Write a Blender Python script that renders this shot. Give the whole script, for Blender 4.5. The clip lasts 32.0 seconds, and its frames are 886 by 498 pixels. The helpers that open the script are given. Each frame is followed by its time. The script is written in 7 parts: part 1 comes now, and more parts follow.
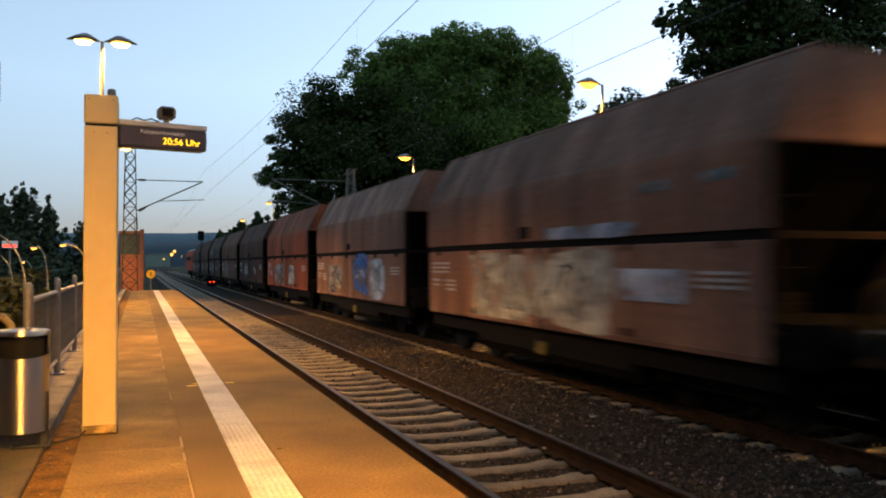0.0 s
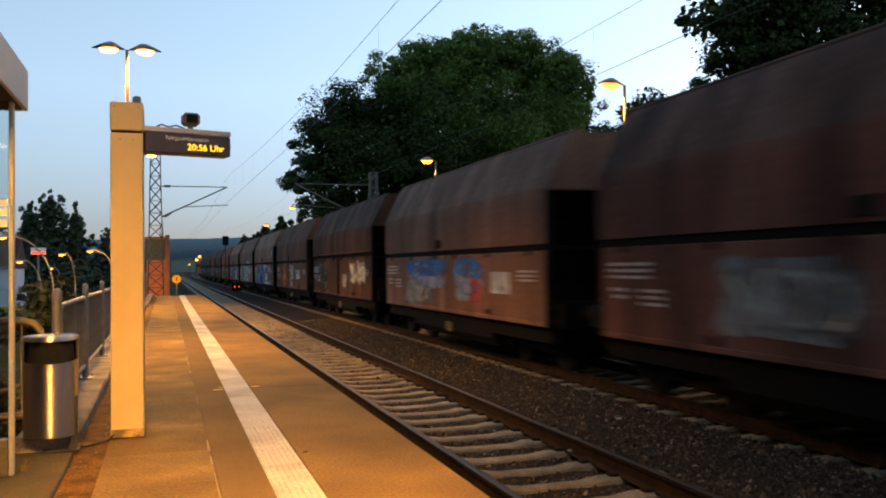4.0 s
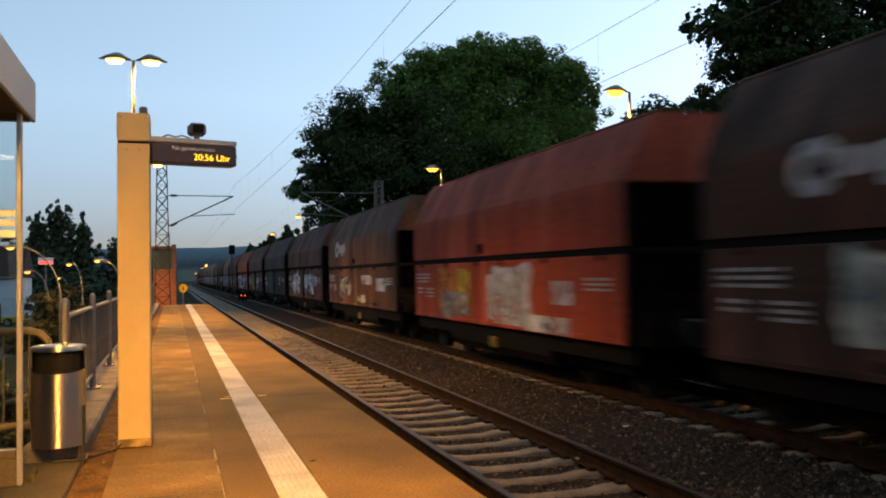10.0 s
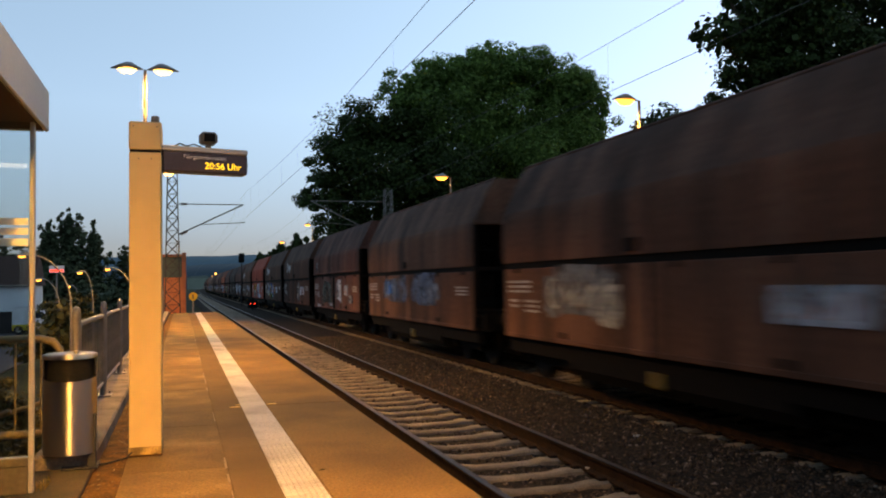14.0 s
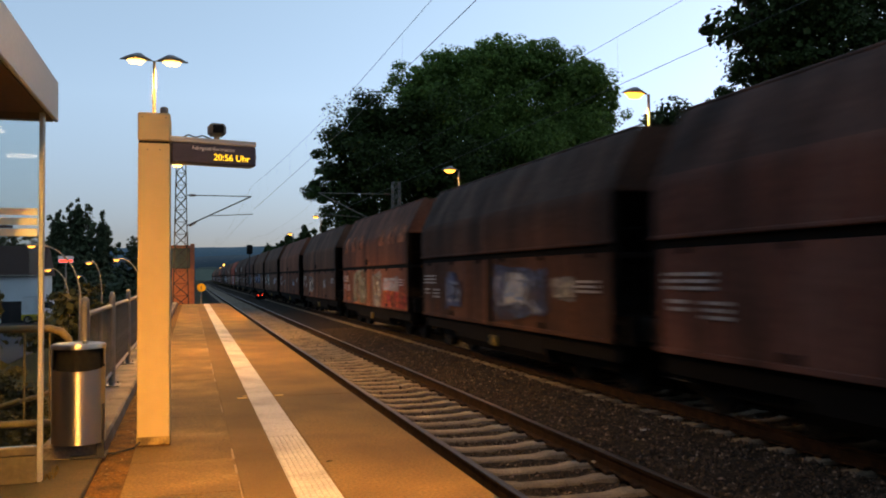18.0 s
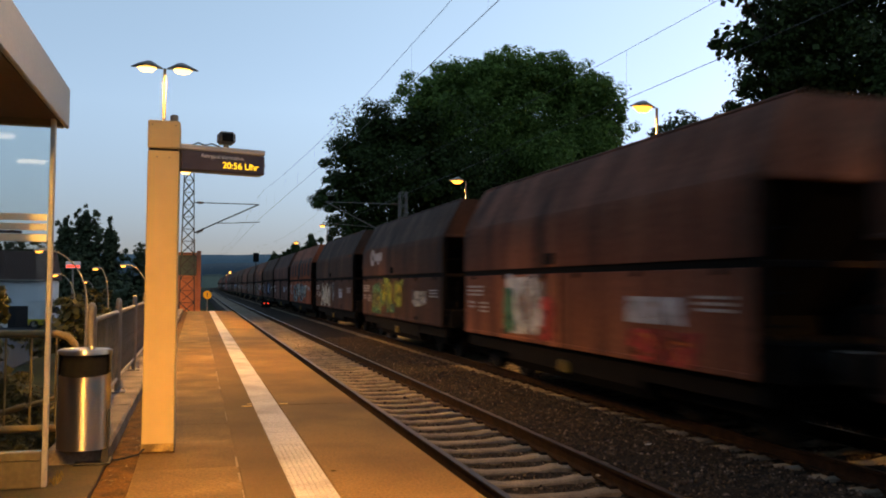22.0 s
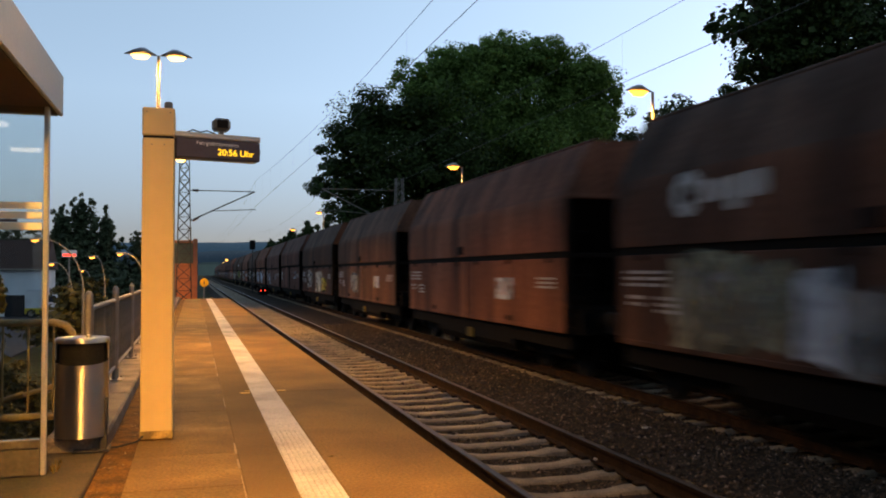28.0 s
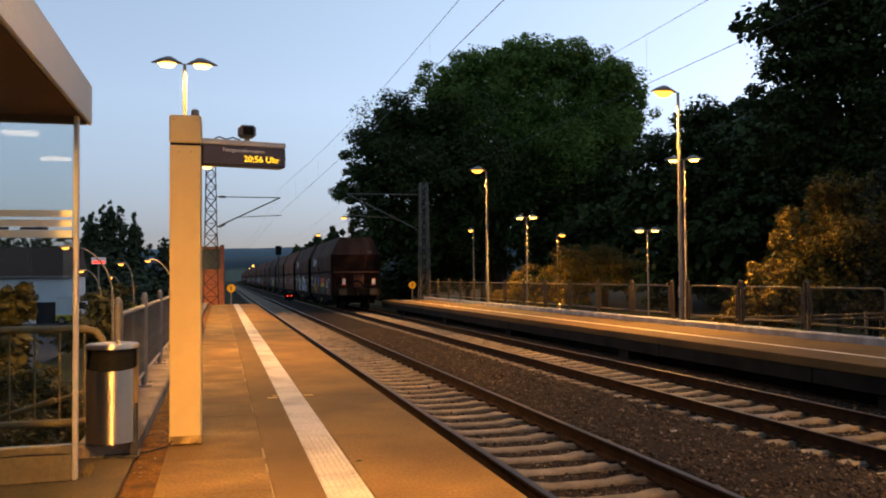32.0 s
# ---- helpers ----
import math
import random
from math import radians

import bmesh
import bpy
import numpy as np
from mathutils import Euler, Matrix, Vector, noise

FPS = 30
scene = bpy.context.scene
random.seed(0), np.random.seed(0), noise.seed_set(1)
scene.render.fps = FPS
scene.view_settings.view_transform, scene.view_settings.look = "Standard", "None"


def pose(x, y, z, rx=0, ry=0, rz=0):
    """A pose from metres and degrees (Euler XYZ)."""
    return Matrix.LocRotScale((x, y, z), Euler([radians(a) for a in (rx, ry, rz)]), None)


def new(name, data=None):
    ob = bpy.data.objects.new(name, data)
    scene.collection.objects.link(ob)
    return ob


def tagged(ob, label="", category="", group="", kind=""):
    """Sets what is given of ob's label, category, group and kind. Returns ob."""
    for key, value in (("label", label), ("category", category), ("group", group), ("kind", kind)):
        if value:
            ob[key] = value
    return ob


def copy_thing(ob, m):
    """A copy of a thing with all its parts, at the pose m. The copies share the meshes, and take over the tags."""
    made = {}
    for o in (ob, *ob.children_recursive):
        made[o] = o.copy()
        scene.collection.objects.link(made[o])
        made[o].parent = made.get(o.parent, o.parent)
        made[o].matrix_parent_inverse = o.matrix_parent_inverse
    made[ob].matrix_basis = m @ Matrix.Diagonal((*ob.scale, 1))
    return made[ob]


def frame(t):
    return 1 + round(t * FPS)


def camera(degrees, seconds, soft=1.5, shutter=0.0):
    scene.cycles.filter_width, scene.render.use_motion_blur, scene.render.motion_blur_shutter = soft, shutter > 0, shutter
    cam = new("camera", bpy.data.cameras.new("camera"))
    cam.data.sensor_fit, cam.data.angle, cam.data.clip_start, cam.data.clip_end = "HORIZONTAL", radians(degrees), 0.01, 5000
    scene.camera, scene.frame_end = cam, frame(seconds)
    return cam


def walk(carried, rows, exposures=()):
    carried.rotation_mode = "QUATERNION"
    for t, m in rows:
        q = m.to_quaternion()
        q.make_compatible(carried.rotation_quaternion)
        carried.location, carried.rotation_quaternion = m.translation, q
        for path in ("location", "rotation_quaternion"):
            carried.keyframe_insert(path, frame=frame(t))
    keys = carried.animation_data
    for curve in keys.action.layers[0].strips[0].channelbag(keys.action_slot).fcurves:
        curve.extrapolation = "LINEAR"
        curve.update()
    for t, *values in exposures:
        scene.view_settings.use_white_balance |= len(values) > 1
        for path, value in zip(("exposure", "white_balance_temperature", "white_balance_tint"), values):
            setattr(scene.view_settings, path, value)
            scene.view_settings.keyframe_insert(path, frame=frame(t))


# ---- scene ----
# x: across the tracks (0 = near platform edge), y: along them, z: 0 = near platform top

# ---------------- camera ----------------
cam = camera(55.3, 32.0, soft=1.9, shutter=0.9)
walk(cam, [
    (0, pose(-1.775, -0.008, 1.332, 90.978, 0.056, -19.694)),
    (0.5, pose(-1.774, -0.005, 1.331, 91.057, 0.367, -19.241)),
    (1, pose(-1.775, 0.007, 1.329, 91.111, 0.483, -19.086)),
    (1.5, pose(-1.776, 0.001, 1.329, 90.936, 0.608, -18.530)),
    (2, pose(-1.778, 0.002, 1.328, 91.133, 0.487, -18.446)),
    (2.5, pose(-1.778, -0.003, 1.328, 91.064, 0.291, -18.392)),
    (3, pose(-1.778, -0.004, 1.326, 91.292, 0.319, -18.410)),
    (3.5, pose(-1.777, -0.004, 1.328, 91.160, 0.517, -18.365)),
    (5.5, pose(-1.779, -0.003, 1.331, 91.366, 0.355, -17.533)),
    (6, pose(-1.778, 0.005, 1.331, 91.411, 0.444, -17.653)),
    (6.5, pose(-1.777, 0.000, 1.333, 91.578, 0.447, -17.735)),
    (7, pose(-1.777, -0.015, 1.331, 91.510, 0.674, -17.785)),
    (7.5, pose(-1.777, -0.009, 1.333, 91.427, 0.439, -17.579)),
    (8, pose(-1.776, -0.009, 1.333, 91.606, 0.612, -17.990)),
    (8.5, pose(-1.778, -0.014, 1.333, 91.748, 0.947, -17.526)),
    (9, pose(-1.779, -0.010, 1.334, 91.786, 0.784, -17.743)),
    (9.5, pose(-1.781, -0.013, 1.335, 91.736, 1.086, -17.518)),
    (10, pose(-1.778, -0.013, 1.333, 91.705, 0.883, -17.723)),
    (10.5, pose(-1.779, -0.008, 1.334, 91.668, 0.896, -17.684)),
    (11, pose(-1.779, -0.007, 1.335, 91.711, 0.677, -17.718)),
    (11.5, pose(-1.780, -0.001, 1.334, 91.647, 0.921, -17.544)),
    (12, pose(-1.779, -0.008, 1.335, 91.996, 0.808, -17.285)),
    (12.5, pose(-1.780, -0.018, 1.330, 91.983, 0.837, -17.051)),
    (13, pose(-1.782, -0.018, 1.330, 92.339, 0.783, -17.087)),
    (13.5, pose(-1.787, -0.020, 1.334, 92.460, 0.760, -17.204)),
    (14, pose(-1.788, -0.010, 1.334, 92.291, 0.806, -17.116)),
    (14.5, pose(-1.786, -0.006, 1.334, 91.799, 0.899, -17.087)),
    (16.5, pose(-1.783, -0.008, 1.334, 91.757, 0.690, -16.603)),
    (17, pose(-1.780, -0.006, 1.336, 91.873, 0.629, -16.571)),
    (17.5, pose(-1.785, -0.004, 1.333, 91.908, 0.521, -16.563)),
    (18, pose(-1.787, -0.004, 1.334, 91.811, 0.416, -16.607)),
    (18.5, pose(-1.788, -0.005, 1.332, 91.986, 0.280, -16.496)),
    (19, pose(-1.788, -0.009, 1.335, 91.967, 0.314, -16.243)),
    (19.5, pose(-1.789, -0.002, 1.334, 91.658, 0.190, -16.343)),
    (20, pose(-1.789, -0.005, 1.333, 91.866, 0.045, -16.252)),
    (20.5, pose(-1.793, -0.003, 1.335, 92.070, 0.061, -16.024)),
    (21, pose(-1.794, -0.004, 1.336, 92.156, 0.035, -15.848)),
    (21.5, pose(-1.793, -0.004, 1.337, 92.450, -0.193, -15.940)),
    (22, pose(-1.795, -0.007, 1.337, 92.523, -0.389, -16.225)),
    (22.5, pose(-1.795, -0.003, 1.339, 92.381, -0.286, -16.330)),
    (23, pose(-1.793, -0.014, 1.339, 92.426, -0.179, -16.330)),
    (23.5, pose(-1.793, -0.010, 1.337, 92.550, -0.171, -16.305)),
    (24, pose(-1.792, -0.013, 1.339, 92.522, -0.043, -16.401)),
    (24.5, pose(-1.791, -0.015, 1.338, 92.562, 0.096, -16.490)),
    (25, pose(-1.792, -0.022, 1.334, 92.408, 0.009, -16.550)),
    (25.5, pose(-1.791, -0.011, 1.335, 92.090, 0.189, -16.478)),
    (27.5, pose(-1.793, -0.007, 1.335, 91.729, -0.048, -16.766)),
    (28, pose(-1.793, -0.007, 1.333, 91.579, 0.046, -16.432)),
    (28.5, pose(-1.794, -0.008, 1.335, 91.760, 0.056, -16.534)),
    (29, pose(-1.792, -0.004, 1.336, 91.872, 0.151, -16.569)),
    (29.5, pose(-1.792, -0.002, 1.335, 91.937, 0.249, -16.600)),
    (30, pose(-1.792, 0.003, 1.334, 91.693, 0.325, -16.453)),
    (30.5, pose(-1.795, -0.004, 1.333, 91.788, 0.278, -16.207)),
    (31, pose(-1.796, -0.007, 1.334, 91.735, 0.280, -16.010)),
    (31.5, pose(-1.795, -0.007, 1.334, 91.700, 0.405, -15.396)),
    (32, pose(-1.796, 0.000, 1.333, 91.850, 0.532, -14.735))
], exposures=[(0, 0.23, 9500, 9), (3, 0.21, 9450, 9), (6, 0.13, 9250, 8), (14, 0.05, 9300, 10), (20, -0.04, 9300, 11), (24, -0.05, 9300, 11), (29, -0.06, 9300, 11), (32, 0.0, 9600, 16)])

# ---------------- world and light ----------------
world = bpy.data.worlds.new("dusk_sky")
scene.world = world
world.use_nodes = True
wn, wl = world.node_tree.nodes, world.node_tree.links
sky = wn.new("ShaderNodeTexSky")
sky.sky_type = "NISHITA"
sky.sun_disc = False
sky.sun_elevation = radians(17.0)
sky.sun_rotation = radians(72)
sky.air_density, sky.dust_density, sky.ozone_density = 1.0, 0.4, 3.0
wn["Background"].inputs["Strength"].default_value = 0.315
# dusk: the sky darkens and turns bluer towards the horizon
coord, split, ramp, dusk = wn.new("ShaderNodeTexCoord"), wn.new("ShaderNodeSeparateXYZ"), wn.new("ShaderNodeValToRGB"), wn.new("ShaderNodeMix")
dusk.data_type, dusk.blend_type = "RGBA", "MULTIPLY"
dusk.inputs["Factor"].default_value = 1.0
for pos, col in ((0.0, (0.2, 0.23, 0.42)), (0.05, (0.28, 0.31, 0.51)), (0.1, (0.42, 0.45, 0.63)), (0.2, (0.72, 0.74, 0.87)), (0.42, (1, 1, 1))):
    e = ramp.color_ramp.elements[0] if pos == 0.0 else ramp.color_ramp.elements.new(pos)
    e.position, e.color = pos, (*col, 1)
wl.new(coord.outputs["Generated"], split.inputs[0])
wl.new(split.outputs["Z"], ramp.inputs["Fac"])
wl.new(sky.outputs["Color"], dusk.inputs[6])
wl.new(ramp.outputs["Color"], dusk.inputs[7])
wl.new(dusk.outputs[2], wn["Background"].inputs["Color"])

SODIUM = (1.0, 0.55, 0.16)


def glow_lamp(x, y, z, watts, size=0.35, colour=SODIUM, tilt=0, cone=134):
    """A downward disc of light under a lamp head."""
    data = bpy.data.lights.new("lamp_light", "SPOT")
    data.shadow_soft_size, data.energy, data.color = size * 0.5, watts, colour
    data.spot_size, data.spot_blend = radians(cone), 0.6
    ob = new("lamp_light", data)
    ob.location = (x, y, z)
    ob.rotation_euler = (0, radians(tilt), 0)
    return ob


# ---------------- materials ----------------
def surface(name, base, second=None, rough=0.7, metal=0.0, scale=3.0, fine=40.0, bump=0.15, mix=0.5, vary=0.0,
            stretch=(1, 1, 1), third=None, low=0.35, high=0.7, coat=0.0, spec=0.3, spread=False):
    """A worn surface: blotches and grain at two scales, fine relief, and a shift of brightness from piece to piece."""
    m = bpy.data.materials.new(name)
    m.use_nodes = True
    n, l = m.node_tree.nodes, m.node_tree.links
    b = n["Principled BSDF"]
    tc = n.new("ShaderNodeTexCoord")
    mp = n.new("ShaderNodeMapping")
    mp.inputs["Scale"].default_value = stretch
    source = tc.outputs["Object"]
    if spread:
        place, add = n.new("ShaderNodeObjectInfo"), n.new("ShaderNodeVectorMath")
        l.new(source, add.inputs[0])
        l.new(place.outputs["Location"], add.inputs[1])
        source = add.outputs[0]
    l.new(source, mp.inputs["Vector"])
    big = n.new("ShaderNodeTexNoise")
    big.inputs["Scale"].default_value, big.inputs["Detail"].default_value = scale, 5
    small = n.new("ShaderNodeTexNoise")
    small.inputs["Scale"].default_value, small.inputs["Detail"].default_value = fine, 3
    l.new(mp.outputs[0], big.inputs["Vector"])
    l.new(source, small.inputs["Vector"])
    second = second or tuple(c * 0.6 for c in base)
    r = n.new("ShaderNodeValToRGB")
    r.color_ramp.elements[0].position, r.color_ramp.elements[1].position = low, high
    r.color_ramp.elements[0].color, r.color_ramp.elements[1].color = (*second, 1), (*base, 1)
    if third:
        e = r.color_ramp.elements.new(min(0.98, high + 0.06))
        e.color = (*third, 1)
    l.new(big.outputs["Fac"], r.inputs["Fac"])
    g = n.new("ShaderNodeMapRange")
    g.inputs[1].default_value, g.inputs[2].default_value = 0.3, 0.7
    g.inputs[3].default_value, g.inputs[4].default_value = 1 - mix * 0.5, 1 + mix * 0.35
    l.new(small.outputs["Fac"], g.inputs[0])
    hs = n.new("ShaderNodeHueSaturation")
    l.new(r.outputs["Color"], hs.inputs["Color"])
    if vary:
        oi = n.new("ShaderNodeObjectInfo")
        v = n.new("ShaderNodeMapRange")
        v.inputs[3].default_value, v.inputs[4].default_value = 1 - vary, 1 + vary
        l.new(oi.outputs["Random"], v.inputs[0])
        mu = n.new("ShaderNodeMath")
        mu.operation = "MULTIPLY"
        l.new(v.outputs[0], mu.inputs[0])
        l.new(g.outputs[0], mu.inputs[1])
        l.new(mu.outputs[0], hs.inputs["Value"])
    else:
        l.new(g.outputs[0], hs.inputs["Value"])
    l.new(hs.outputs["Color"], b.inputs["Base Color"])
    b.inputs["Metallic"].default_value = metal
    rr = n.new("ShaderNodeMapRange")
    rr.inputs[3].default_value, rr.inputs[4].default_value = max(0.03, rough - 0.12), min(1, rough + 0.12)
    l.new(big.outputs["Fac"], rr.inputs[0])
    l.new(rr.outputs[0], b.inputs["Roughness"])
    b.inputs["Coat Weight"].default_value = coat
    b.inputs["Specular IOR Level"].default_value = spec
    if bump:
        bp = n.new("ShaderNodeBump")
        bp.inputs["Strength"].default_value, bp.inputs["Distance"].default_value = bump, 0.02
        l.new(small.outputs["Fac"], bp.inputs["Height"])
        l.new(bp.outputs[0], b.inputs["Normal"])
    return m


def glowing(name, colour, strength):
    m = bpy.data.materials.new(name)
    m.use_nodes = True
    b = m.node_tree.nodes["Principled BSDF"]
    b.inputs["Base Color"].default_value = (*[c * 0.3 for c in colour], 1)
    b.inputs["Emission Color"].default_value = (*colour, 1)
    b.inputs["Emission Strength"].default_value = strength
    return m


def clear_glass(name, tint=(1, 1, 1), rough=0.0):
    m = bpy.data.materials.new(name)
    m.use_nodes = True
    n, l = m.node_tree.nodes, m.node_tree.links
    n.remove(n["Principled BSDF"])
    tr, gl, mx, fr = (n.new(k) for k in ("ShaderNodeBsdfTransparent", "ShaderNodeBsdfGlossy", "ShaderNodeMixShader", "ShaderNodeFresnel"))
    tr.inputs["Color"].default_value = (*tint, 1)
    gl.inputs["Roughness"].default_value = rough
    fr.inputs["IOR"].default_value = 1.5
    l.new(fr.outputs[0], mx.inputs[0])
    l.new(tr.outputs[0], mx.inputs[1])
    l.new(gl.outputs[0], mx.inputs[2])
    l.new(mx.outputs[0], n["Material Output"].inputs["Surface"])
    return m


def leaf(name, base, second, thin=0.16):
    m = bpy.data.materials.new(name)
    m.use_nodes = True
    n, l = m.node_tree.nodes, m.node_tree.links
    b = n["Principled BSDF"]
    ge = n.new("ShaderNodeNewGeometry")
    r = n.new("ShaderNodeValToRGB")
    r.color_ramp.elements[0].color, r.color_ramp.elements[1].color = (*second, 1), (*base, 1)
    l.new(ge.outputs["Random Per Island"], r.inputs["Fac"])
    l.new(r.outputs["Color"], b.inputs["Base Color"])
    b.inputs["Roughness"].default_value = 0.6
    b.inputs["Specular IOR Level"].default_value = 0.15
    t = n.new("ShaderNodeBsdfTranslucent")
    l.new(r.outputs["Color"], t.inputs["Color"])
    mx = n.new("ShaderNodeMixShader")
    mx.inputs[0].default_value = thin
    l.new(b.outputs[0], mx.inputs[1])
    l.new(t.outputs[0], mx.inputs[2])
    l.new(mx.outputs[0], n["Material Output"].inputs["Surface"])
    return m


def brushed_steel(name, base):
    """Stainless sheet brushed round the drum, so that lights draw out into upright streaks."""
    m = bpy.data.materials.new(name)
    m.use_nodes = True
    n, l = m.node_tree.nodes, m.node_tree.links
    b = n["Principled BSDF"]
    b.inputs["Base Color"].default_value = (*base, 1)
    b.inputs["Metallic"].default_value = 1.0
    b.inputs["Roughness"].default_value = 0.34
    b.inputs["Anisotropic"].default_value = 0.97
    b.inputs["Anisotropic Rotation"].default_value = 0.25
    tg = n.new("ShaderNodeTangent")
    tg.direction_type, tg.axis = "RADIAL", "Z"
    l.new(tg.outputs[0], b.inputs["Tangent"])
    return m


